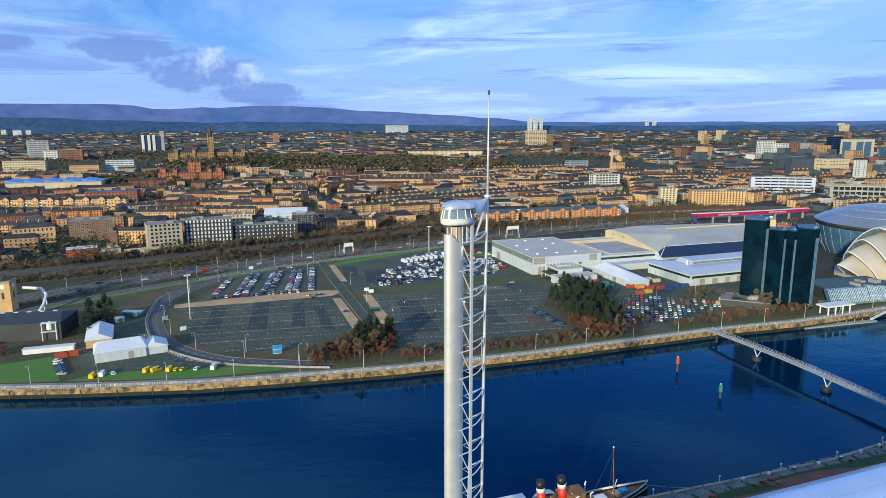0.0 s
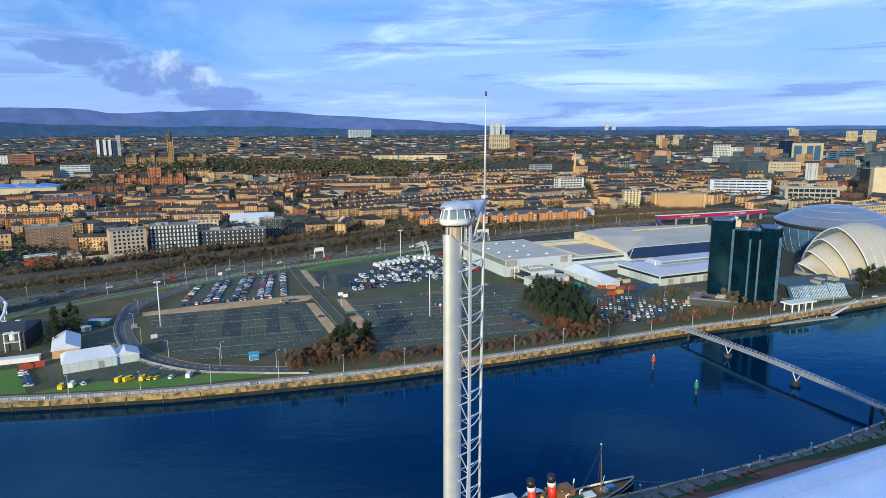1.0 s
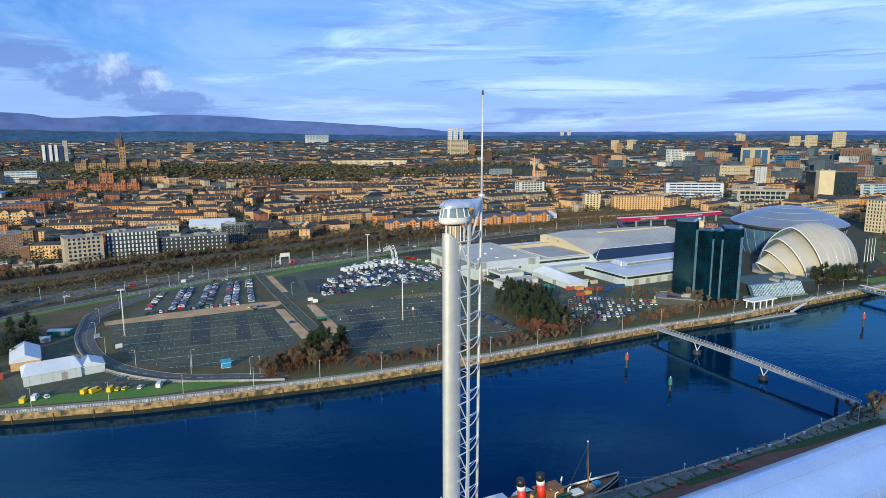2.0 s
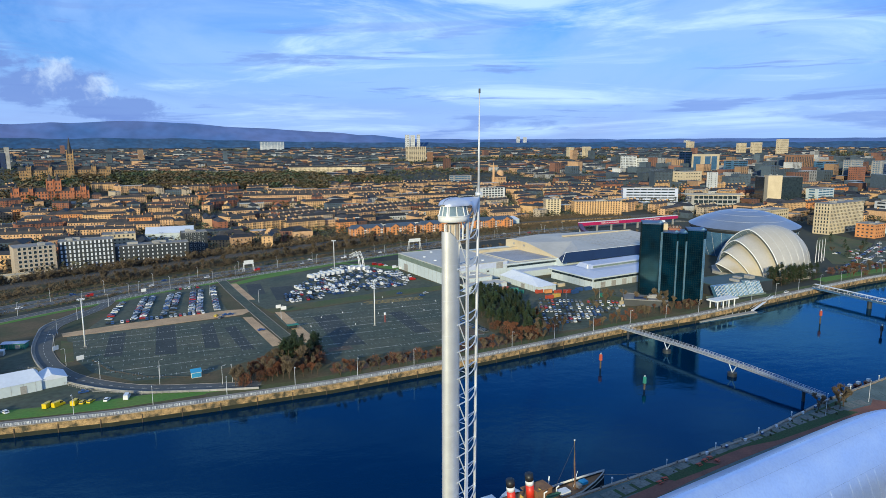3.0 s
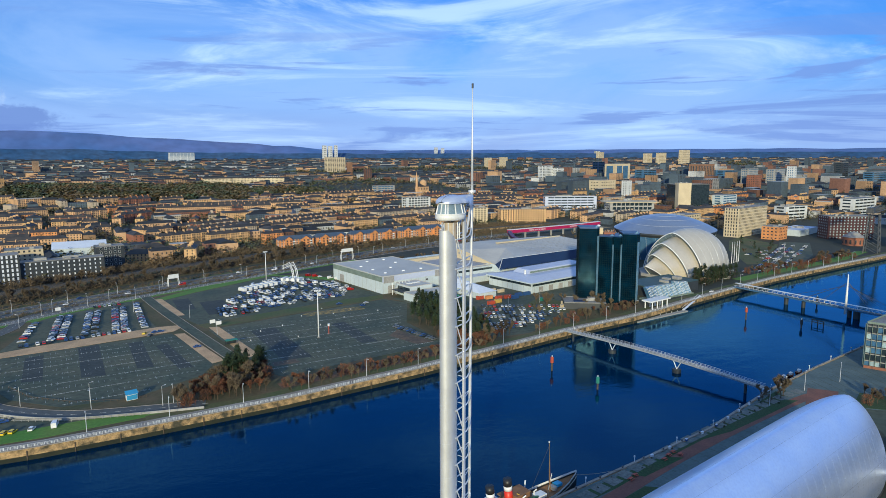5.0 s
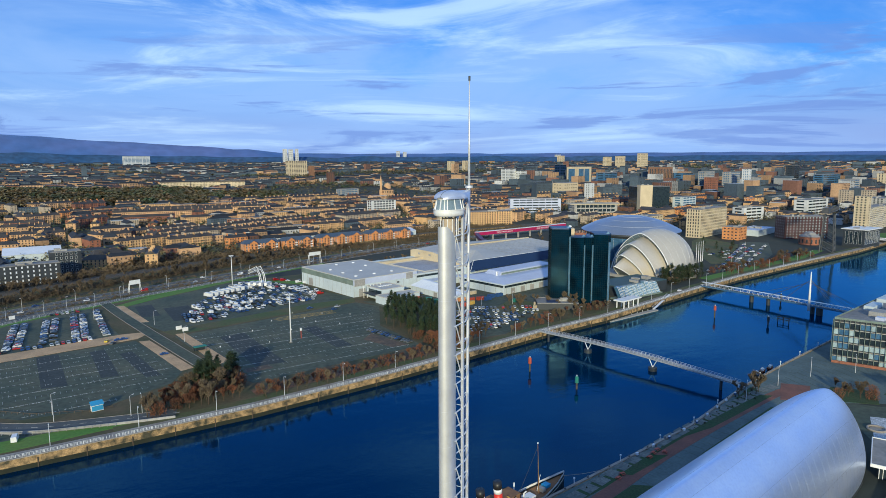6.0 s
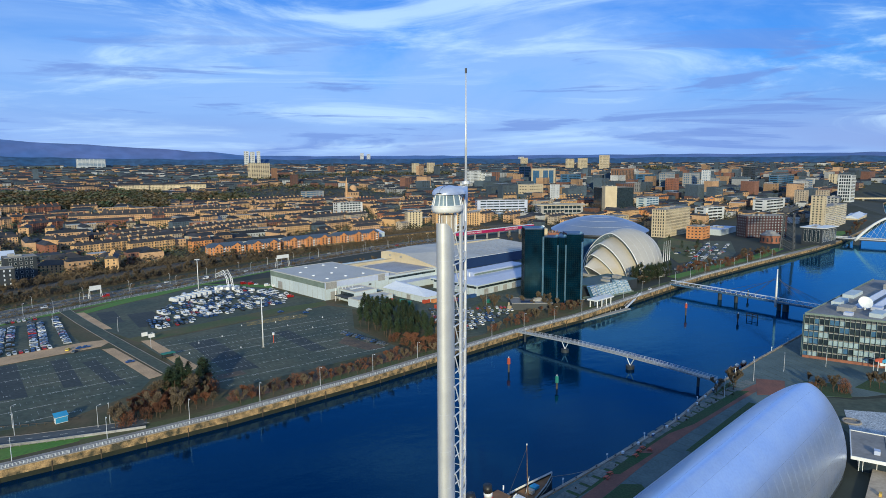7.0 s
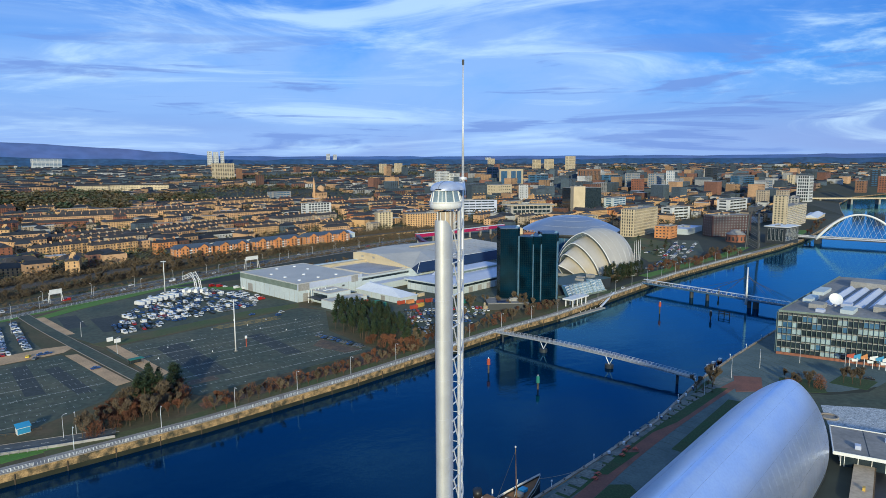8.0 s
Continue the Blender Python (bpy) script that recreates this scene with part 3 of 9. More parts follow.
slab("lawn_2", "green grass verge between yard and promenade", [(-182, 278), (-148, 281), (-118, 285), (-83, 295), (-62, 301), (-64, 306), (-85, 303), (-107, 299), (-127, 295), (-153, 291), (-168, 290)], 0.12, "grass", "lawn")
slab("lawn_3", "grass strip between two car parks", [(-74, 449), (24, 495), (62, 503), (60, 490), (-67, 438)], 0.12, "rough_grass", "lawn")
slab("lawn_4", "green grass slope below the expressway", [(-192, 506), (-180, 488), (-166, 510), (-142, 529), (-126, 540), (-122, 553), (-150, 543), (-178, 525)], 0.128, "grass", "lawn")
slab("lawn_5", "green verge above the crowded car park", [(-112, 540), (-92, 566), (-24, 622), (34, 590), (33, 576), (-20, 616), (-84, 558), (-106, 533)], 0.12, "grass", "lawn")
slab("lawn_6", "rough verge round the bend of the road", [(-168, 352), (-162, 354), (-176, 390), (-184, 394)], 0.12, "rough_grass", "lawn")
slab("path_1", "pinkish gravel strip between the two car parks", [(-190, 410), (-186, 402), (-141, 416), (-87, 437), (-80, 452), (-98, 451), (-160, 426)], 0.13, "pink_gravel", "path")
slab("path_2", "gravel islands beside the access road", [(-66, 440), (-60, 440), (-36, 372), (-42, 366)], 0.13, "pink_gravel", "path")
slab("path_3", "gravel islands beside the access road", [(-86, 430), (-80, 430), (-54, 366), (-60, 362)], 0.13, "pink_gravel", "path")
slab("path_4", "gravel strip above the access road", [(-112, 540), (-106, 540), (-84, 480), (-90, 480)], 0.13, "pink_gravel", "path")
slab("path_5", "sandy bare earth at the edge of the car park", [(42, 386), (50, 398), (56, 384), (65, 366), (54, 364)], 0.11, "patch_brown", "path")
slab("bare_bank", "sandy bare earth bank beside the railway", [(-324, 499), (-336, 522), (-306, 533), (-290, 517)], 0.16, "pink_gravel", "verge")
slab("lawn_13", "green lawn beside the shell auditorium", [(446, 533), (470, 528), (520, 575), (590, 640), (600, 715), (560, 690), (500, 622)], 0.10, "rough_grass", "lawn")
slab("car_park_8", "asphalt car park beside the shell auditorium", [(410, 494), (480, 504), (560, 560), (640, 640), (612, 660), (530, 580), (466, 526)], 0.08, "asphalt", "car park")
slab("lawn_14", "green planted beds around the hotel podium", [(150, 430), (176, 405), (200, 412), (196, 432), (174, 454)], 0.11, "rough_grass", "lawn")
slab("lawn_15", "grass verge between car park and riverside walk", [(380, 458), (446, 480), (540, 512), (640, 560), (636, 570), (530, 524), (440, 496), (376, 474)], 0.11, "grass", "lawn")


def road(name, label, line, half, z, dashes=True, mat="road_asphalt"):
    r = sheet(name, label, ribbon(line, half, -half, -0.5, z), mat, "road")
    part("kerb", ribbon(line, half + 0.25, half, -0.3, z + 0.12, ribbon(line, -half, -half - 0.25, -0.3, z + 0.12)), "promenade_stone", r, "pale raised kerb")
    if dashes:
        d = Shape()
        for x, y, h in along(line, 6.0):
            d.box(x, y, z, 2.6, 0.18, 0.02, h)
        part("lane_marks", d, "road_paint", r, "white dashed lane marks", kind="stuff")
    return r


road("road_1", "grey asphalt loop road with white dashes", LOOP, 4.2, 0.16)
sheet("road_barrier", "pale concrete barrier along the outside of the bend", ribbon([p for p in LOOP if p[1] < 470], 5.9, 5.5, -0.3, 1.15), "concrete", "barrier")
sheet("loop_path", "pale footway outside the bend", ribbon([p for p in LOOP if p[1] < 470], 5.5, 4.45, -0.3, 0.22), "promenade_stone", "path")
CROSS = smooth_line([(-121, 556), (-104, 508), (-84, 456), (-66, 410), (-47, 362)], 4)
road("road_2", "asphalt access road between the car parks", CROSS, 3.6, 0.17, False, "asphalt")
SLIP = smooth_line([(-330, 330), (-260, 424), (-205, 484), (-124, 556), (-60, 602), (10, 650), (130, 732), (284, 806)], 4)
road("road_3", "asphalt slip road beside the expressway", SLIP, 4.0, 0.15)
EXPRESS = smooth_line([(-700, 70), (-420, 300), (-289, 440), (-233, 498), (-148, 566), (-61, 624), (-5, 660), (127, 750), (284, 826), (420, 880), (640, 900), (1000, 980)], 4)
road("road_4", "wide asphalt expressway carriageway", offset(EXPRESS, 6.5), 4.6, 0.22)
road("road_5", "wide asphalt expressway carriageway", offset(EXPRESS, -6.0), 4.6, 0.22)
sheet("verge", "brown verge and hedge bed along the expressway", ribbon(EXPRESS, 20, -16, -0.5, 0.10), "rough_grass", "verge")
RAIL = smooth_line([(-700, 200), (-440, 430), (-330, 500), (-250, 560), (-130, 655), (0, 745), (127, 815), (284, 885), (480, 935)], 4)
bankment = Shape()
a_, b_, c_, d_ = offset(RAIL, 26), offset(RAIL, 14), offset(RAIL, -12), offset(RAIL, -30)
bankment.grid([[(x, y, z) for x, y in l] for l, z in ((a_, 0.1), (b_, 4.0), (c_, 4.0), (d_, 0.1))])
sheet("embankment", "scrubby brown railway embankment", bankment, "scrub", "embankment")
rails = Shape()
for o in (-6, -1.2, 3.6, 8.4):
    for q in (-0.75, 0.75):
        ribbon(offset(RAIL, o), q + 0.08, q - 0.08, 4.02, 4.22, rails)
ballast = sheet("railway", "railway tracks on grey ballast", ribbon(RAIL, 11, -8, 3.9, 4.04), "brown_ballast", "railway")
wall_line = [p for p in offset(RAIL, -13) if 20 < p[0] < 420]
sheet("retaining_wall", "golden stone retaining wall along the railway", ribbon(wall_line, 0.6, -0.6, -0.5, 5.6), "quay_stone", "wall")
sheet("slip_verge", "green grass verge beside the slip road", ribbon([p for p in SLIP if p[0] < 90], -4.6, -9.5, -0.3, 0.14), "grass", "verge")
part("rail", rails, "dark_steel", ballast, "dark steel rails")

# bay lines on the empty car parks: long aisle lines with worn bay marks on both sides
def bay_lines(name, label, poly, a, b, ang, seed):
    rnd = random.Random(seed)
    c, s_ = math.cos(radians(ang)), math.sin(radians(ang))
    aisle, ticks = Shape(), Shape()
    for j in range(14):
        for i in range(110):
            u, v = (i - 30) * 2.5, j * 8.2
            x, y = a + u * c - v * s_, b + u * s_ + v * c
            if not inside(x, y, poly):
                continue
            worn = noise.noise((x * 0.05, y * 0.05, 6.0 + seed))
            if j % 2 == 0 and worn > -0.35:
                aisle.box(x, y, 0.08, 2.5 if worn > -0.05 else 1.3, 0.17, 0.02, ang)
            if rnd.random() < 0.72 + worn * 0.4:
                ticks.box(x, y, 0.08, 0.17, rnd.uniform(1.2, 4.6), 0.015, ang)
            if rnd.random() < 0.16:
                aisle.box(x + 1.2, y, 0.081, 0.7, 0.4, 0.02, ang)
    o = sheet(name, label, ticks, "faded_paint", "bay lines")
    part("aisle_line", aisle, "road_paint", o, kind="stuff")
    return o


P1 = [(-182, 402), (-90, 430), (-62, 366), (-68, 346), (-94, 323), (-122, 320), (-146, 337), (-166, 364)]
P4 = [(-60, 432), (56, 484), (68, 462), (56, 414), (66, 364), (-24, 334), (-34, 348)]
bay_lines("bay_lines_1", "faded white parking bay lines on asphalt", P1, -150, 296, 15, 7)
bay_lines("bay_lines_2", "faded white parking bay lines on asphalt", P4, -30, 326, 13.5, 8)
# resurfaced strips and bare patches in the asphalt
for k, (x, y, w, d, yaw, mat) in enumerate(((-150, 382, 9, 46, 14, "patch_dark"), (-124, 388, 11, 60, 14, "patch_dark"), (-100, 392, 8, 54, 14, "patch_dark"), (-82, 384, 7, 52, 20, "patch_dark"), (-24, 392, 16, 70, 14, "patch_dark"), 
                                             (22, 402, 10, 52, 14, "patch_dark"), (-88, 516, 12, 40, 12, "patch_dark"), (-64, 500, 18, 46, 12, "patch_dark"), (-22, 352, 14, 7, 13, "patch_brown"))):
    slab("asphalt_patch_%d" % (k + 1), "darker resurfaced strip of car park asphalt" if mat == "patch_dark" else "brown worn patch of car park asphalt",
         [(x + a * w / 2 * math.cos(radians(yaw)) - b * d / 2 * math.sin(radians(yaw)), y + a * w / 2 * math.sin(radians(yaw)) + b * d / 2 * math.cos(radians(yaw))) for a, b in ((-1, -1), (1, -1.06), (0.94, 1), (-1, 0.96))], 0.0845, mat, "car park")
yb = Shape()
for i in range(15):
    yb.box(-2 + i * 2.8, 455 + i * 0.62, 0.10, 0.4, 7.5, 0.02, 46)
yb.box(18, 463.5, 0.10, 42, 0.4, 0.02, 12)
yb.box(18, 455.5, 0.10, 42, 0.4, 0.02, 12)
sheet("yellow_bays", "yellow hatched bays painted on asphalt", yb, "yellow_paint", "bay lines")

# promenade on the north bank
PROM = [p for p in NORTH_BANK if -700 <= p[0] <= 800]
sheet("promenade", "pale paved riverside walk on the quay", ribbon(PROM, 6.5, 0.9, -0.4, 0.20), "promenade_stone", "path")
sheet("planting_strip", "rough brown grass behind the riverside walk", ribbon([p for p in PROM if p[0] > -90], 12, 6.5, -0.4, 0.16), "rough_grass", "verge")
slab("grove_floor", "leaf-strewn earth under the riverside trees", [(-74, 300), (-28, 306), (44, 330), (76, 342), (100, 354), (104, 440), (88, 470), (62, 416), (72, 360), (-30, 328), (-36, 344), (-60, 340)], 0.10, "scrub")


def railing(line, height, spacing, mat, label):
    rail_thing = thing("railing", label, "railing", group="quay railings")
    post = Shape().box(0, 0, 0, 0.14, 0.14, height).mesh("post", mat)
    pts = along(line, spacing)
    for x, y, h in pts:
        place(part("post", post, None, rail_thing), x, y, 0.2, h)
    for k in range(3):
        z = 0.2 + height * (k + 1) / 3 - 0.03
        part("rail", Shape().tube([(x, y, z) for x, y, h in pts], 0.045, 5), mat, rail_thing)
    bars = Shape()
    for x, y, h in along(line, 1.1):
        bars.box(x, y, 0.2, 0.10, 0.05, height, h)
    part("infill", bars, mat, rail_thing, kind="stuff")
    return rail_thing


fine_bank = []
for p, q in zip(PROM, PROM[1:]):
    n = max(1, int(math.hypot(q[0] - p[0], q[1] - p[1]) / 30))
    fine_bank += [(p[0] + (q[0] - p[0]) * k / n, p[1] + (q[1] - p[1]) * k / n) for k in range(n)]
edge = [p for p in offset(fine_bank, 0.6) if -300 < p[0] < 620]
for i in range(0, len(edge) - 2, 2):
    railing(edge[i:i + 3], 1.35, 6.4, "white_paint", "white painted steel railing along the quay")

# ---- south bank ----
SB = [p for p in SOUTH_BANK if -100 <= p[0] <= 420]
sheet("quayside", "grey slab paving on the south quay", ribbon(SB, -1.0, -26, -0.5, 0.06), "paving", "pavement")
sheet("quay_verge", "dark rough grass strip along the south quay", ribbon([p for p in SOUTH_BANK if 55 < p[0] < 200], -3.0, -8.0, -0.3, 0.085), "deep_grass", "verge")
RED = smooth_line([(20, 158), (70, 178), (108, 195), (147, 210), (196, 227), (214, 231)], 3)
sheet("red_path", "red brick walk through the quayside paving", ribbon(RED, 2.6, -2.6, -0.3, 0.10), "red_paving", "path")
plaza = Shape()
plaza.prism([(190, 236), (214, 250), (262, 262), (270, 250), (300, 206), (300, 190), (240, 200), (205, 215)], -0.5, 0.05)
sheet("plaza", "paved square in front of the glass office", plaza, "paving", "pavement")
slab("plaza_red", "square of red brick paving", [(196, 222), (214, 238), (224, 230), (208, 217)], 0.15, "red_paving", "path")
slab("lawn_7", "shaded green grass between quay and walk", [(128, 206), (136, 212), (158, 221), (188, 232), (197, 227), (160, 214), (145, 209)], 0.11, "deep_grass", "lawn")
slab("lawn_8", "shaded green grass strip beside the metal dome", [(124, 192), (185, 217), (188, 212), (126, 187)], 0.11, "deep_grass", "lawn")
slab("lawn_9", "planted beds beside the car park", [(214, 214), (232, 226), (246, 214), (232, 202)], 0.14, "deep_grass", "lawn")
slab("lawn_10", "planted beds beside the car park", [(246, 210), (262, 214), (268, 200), (252, 196)], 0.14, "deep_grass", "lawn")
slab("car_park_7", "asphalt drive and car park on the south bank", [(205, 196), (216, 212), (230, 200), (250, 194), (270, 198), (330, 190), (330, 120), (200, 130), (190, 172)], 0.08, "asphalt", "car park")
slab("gravel_garden", "pale pebble garden beside the metal dome", [(199, 181), (215, 194), (231, 182), (246, 166), (222, 150), (211, 165), (186, 169)], 0.14, "pebbles")
slab("lawn_11", "shaded green grass bed beside the red walk", [(86, 190), (106, 198), (112, 195.5), (90, 187.5)], 0.11, "deep_grass", "lawn")
slab("lawn_12", "shaded green grass bed beside the metal dome", [(72, 176), (86, 182), (92, 179), (90, 172), (74, 168)], 0.11, "deep_grass", "lawn")
slab("slab_terrace", "blue-grey slab terrace beside the metal dome", [(92, 182), (104, 188), (124, 193), (126, 187), (112, 181), (94, 174)], 0.105, "paving", "pavement")
joints = Shape()
for x, y, h in along(offset(SB, -9), 6.5):
    joints.box(x, y, 0.06, 0.12, 15, 0.02, h)
for x, y, h in along([(196, 242), (262, 258)], 6.0):
    joints.box(x + 8, y - 14, 0.05, 0.3, 26, 0.02, h - 24)
sheet("paving_joints", "dark joints between the paving slabs", joints, "asphalt", "pavement")

# ---- the observation tower ----
TX, TY = 3.23, 138.65
AX, AY = 0.757, 0.653
NX, NY = -AY, AX


def tp(s, w, z):
    """A point of the tower: s metres behind the tube's centre, w metres aside."""
    return (TX + AX * s + NX * w, TY + AY * s + NY * w, z)


def build_tower():
    t = thing("observation_tower", "tall silver observation tower with a tube, lattice and glazed cabin", "tower")
    tube = Shape()
    prof = []
    for k in range(33):
        a = math.pi * (0.5 + k / 32)
        prof.append((2.05 * math.cos(a), 1.55 * math.sin(a)))
    prof += [(1.0, -1.52), (2.2, -1.15), (2.9, -0.4), (2.9, 0.4), (2.2, 1.15), (1.0, 1.52)]
    rows = []
    for z in [0, 30, 60, 88, 92, 94]:
        rows.append([tp(s, w, z if z < 94 else 94.6 - 0.9 * max(0, s + 1.4)) for s, w in prof + prof[:1]])
    tube.grid(rows)
    tube.face([tp(s, w, 94.6 - 0.9 * max(0, s + 1.4)) for s, w in prof])
    part("stair_tube", tube, "aluminium", t, "smooth silver metal stair tube", True)
    for z in range(7, 94, 8):
        ring = Shape()
        ring.grid([[tp(s * 1.008, w * 1.008, z + dz) for s, w in prof + prof[:1]] for dz in (0, 0.09)])
        part("seam", ring, "steel", t)
    base = Shape()
    base.prism([(TX + AX * s + NX * w, TY + AY * s + NY * w) for s, w in ((-3.4, 0), (-2, -3.4), (4.5, -4), (11, 0), (4.5, 4), (-2, 3.4))], 0, 6)
    part("base", base, "concrete", t)
    for w, r in ((-1.5, 0.30), (1.5, 0.22)):
        part("column", Shape().tube([tp(4.4, w, 0), tp(4.4, w, 97)], r, 10), "steel", t, smooth=True)
    fin = Shape()
    fin.solid([tp(4.1, -1.55, 97), tp(4.75, -1.55, 97), tp(4.75, -1.55, 0), tp(2.6, -1.55, 0), tp(4.0, -1.55, 42), tp(4.1, -1.85, 97), tp(4.75, -1.85, 97), tp(4.75, -1.85, 0), tp(2.6, -1.85, 0), tp(4.0, -1.85, 42)],
              [(0, 1, 2, 3, 4), (9, 8, 7, 6, 5), (0, 4, 9, 5), (4, 3, 8, 9), (1, 6, 7, 2), (0, 5, 6, 1), (3, 2, 7, 8)])
    part("fin", fin, "steel", t, "pale flat steel fin")
    part("tail_column", Shape().tube([tp(9.6, 0, 0), tp(10.0, 0, 60), tp(10.5, 0, 97), tp(10.62, 0, 102)], [0.36, 0.36, 0.34, 0.30], 12), "steel", t, smooth=True)
    part("mast", Shape().tube([tp(10.62, 0, 101.6), tp(10.66, 0, 112), tp(10.7, 0, 124.9)], [0.30, 0.22, 0.12], 10), "steel", t, "slender tapered mast", True)
    part("mast_collar", Shape().tube([tp(10.62, 0, 102.0), tp(10.62, 0, 102.5)], [0.85, 0.85], 16), "steel", t)
    part("beacon", Shape().tube([tp(10.7, 0, 124.9), tp(10.7, 0, 125.9)], 0.24, 10), "dark_steel", t, "dark aircraft warning beacon")
    # curved ring frames, struts and braces between the tube and the columns
    z = 2.8
    while z < 96:
        for side in (-1, 1):
            pts = [tp(1.0 + 3.4 * k / 6, side * (1.55 + 0.1 * (k / 6) ** 2), z + 0.12 * k / 6) for k in range(7)]
            pts += [tp(4.4 + 5.6 * k / 8, side * (1.65 * (1 - (k / 8) ** 1.8) + 0.15), z + 0.1 + 1.5 * (k / 8) ** 2) for k in range(1, 9)]
            part("ring_frame", Shape().tube(pts, 0.15, 6), "steel", t)
        part("strut", Shape().tube([tp(4.4, -1.5, z + 1.6), tp(10, 0, z + 1.7)], 0.08, 6), "steel", t)
        part("strut", Shape().tube([tp(4.4, -1.5, z + 0.6), tp(4.4, 1.5, z + 0.6)], 0.09, 6), "steel", t)
        part("brace", Shape().tube([tp(1.6, -1.5, z), tp(4.4, -1.5, z - 5.6)], 0.13, 6), "steel", t)
        part("brace", Shape().tube([tp(1.6, 1.5, z), tp(4.4, 1.5, z - 5.6)], 0.10, 6), "steel", t)
        z += 6.4
    lift = Shape()
    lift.box(TX + AX * 2.9, TY + AY * 2.9, 2, 0.16, 0.16, 92)
    part("lift_rail", lift, "dark_steel", t)
    # the cabin: a rounded floor pan, a leaning band of windows with ribs, and a roof that sweeps back to the mast
    def ring(k, grow):
        a = 2 * math.pi * k / 48
        ca, sa = math.cos(a), math.sin(a)
        s = (4.2 + grow) * ca
        w = (2.85 + grow) * sa * (1 - 0.30 * max(0, ca) ** 1.5)
        return s + 1.7, w

    def level(grow, z):
        return [tp(*ring(k, grow), z) for k in range(49)]
    part("floor_pan", Shape().grid([level(-1.0, 96.55), level(-0.15, 96.65), level(0.14, 96.95), level(0.20, 97.55), level(0.10, 97.95)]), "white_paint", t, "rounded cream floor pan", True)
    part("underside", Shape().face(level(-1.0, 96.55)[:-1]), "dark_steel", t)
    part("sill", Shape().grid([level(0.26, 97.90), level(0.26, 98.10), level(0.0, 98.10)]), "white_paint", t)
    part("window_band", Shape().grid([level(-0.05, 98.05), level(-0.50, 100.25)]), "cabin_glass", t, "leaning band of pale glass", True)
    part("inner_core", Shape().grid([level(-2.0, 97.85), level(-2.0, 100.25)]), "cream_render", t)
    for k in range(0, 48, 4):
        s0, w0 = ring(k, 0.02)
        s1, w1 = ring(k, -0.55)
        part("window_rib", Shape().tube([tp(s0, w0, 98.05), tp(s1, w1, 100.30)], 0.13, 6), "white_paint", t)
    rows = []
    for j in range(27):
        s = -2.35 + 12.8 * j / 26
        if s < 2.2:
            e = math.sqrt(max(0.0, 1 - ((s - 2.2) / 4.6) ** 2))
            hw, cz = 2.75 * e ** 0.7 + 0.02, 100.20 + 1.75 * e ** 0.8
        else:
            e = (s - 2.2) / 8.3
            hw, cz = 2.75 * (1 - e ** 1.7) + 0.36, 101.75 - 0.15 * e
        drop = 0.0 if s < 4.4 else max(0.0, 2.6 * (1 - abs(s - 6.0) / 1.7)) if s < 6.0 else 2.6 * (1 - (s - 6.0) / 4.5)
        ez = 100.20 - drop + (1.9 * max(0.0, (s - 6.0) / 4.5))
        row = []
        for q in range(25):
            a = math.pi * q / 24
            row.append(tp(s, hw * math.copysign(abs(math.cos(a)) ** 0.8, math.cos(a)), ez + (cz - ez) * math.sin(a) ** 0.75))
        rows.append(row)
    part("cabin_roof", Shape().grid(rows), "roof_metal", t, "swept silver cabin roof", True)
    part("roof_spine", Shape().tube([(r[12][0], r[12][1], r[12][2] + 0.02) for r in rows], 0.035, 6), "dark_steel", t)
    part("eave", Shape().tube([tp(*ring(k, -0.42), 100.25) for k in range(12, 37)], 0.12, 6), "white_paint", t)
    for side in (-1, 1):
        part("tail_strut", Shape().tube([tp(10.4, 0.1 * side, 101.2), tp(4.6, 1.5 * side, 91.5)], 0.20, 8), "steel", t)
        part("tail_strut", Shape().tube([tp(10.4, 0.1 * side, 100.2), tp(5.6, 1.6 * side, 93.5)], 0.14, 8), "steel", t)
    for k in range(0, 48, 4):
        s, w = ring(k, -1.3)
        part("cage_bar", Shape().tube([tp(s, w, 92.2), tp(s, w, 96.1)], 0.09, 5), "steel", t)
    part("cage_core", Shape().grid([[tp(1.2 + 1.5 * math.cos(k * math.pi / 8), 1.4 * math.sin(k * math.pi / 8), z) for k in range(17)] for z in (91.5, 96.1)]), "beige_stone", t, "panelled neck under the cabin")
    return t


build_tower()

# ---- buildings: shared functions ----
HX = 20.5     # heading of the halls' fronts


def window_mesh(name, w, h, glass="window", frame_mat="white_paint", depth=0.10):
    """A pane set back in a proud frame, facing -y, centred on its foot."""
    s = Shape()
    s.mat = 0
    s.face([(-w / 2, -0.03, 0), (w / 2, -0.03, 0), (w / 2, -0.03, h), (-w / 2, -0.03, h)])
    s.mat = 1
    t = min(0.12, w * 0.1)
    for x0, x1, z0, z1 in ((-w / 2 - t, -w / 2, -t, h + t), (w / 2, w / 2 + t, -t, h + t), (-w / 2, w / 2, -t, 0), (-w / 2, w / 2, h, h + t)):
        s.box((x0 + x1) / 2, -depth / 2, z0, x1 - x0, depth, z1 - z0)
    return s.mesh(name, [glass, frame_mat])


WINDOWS = {}


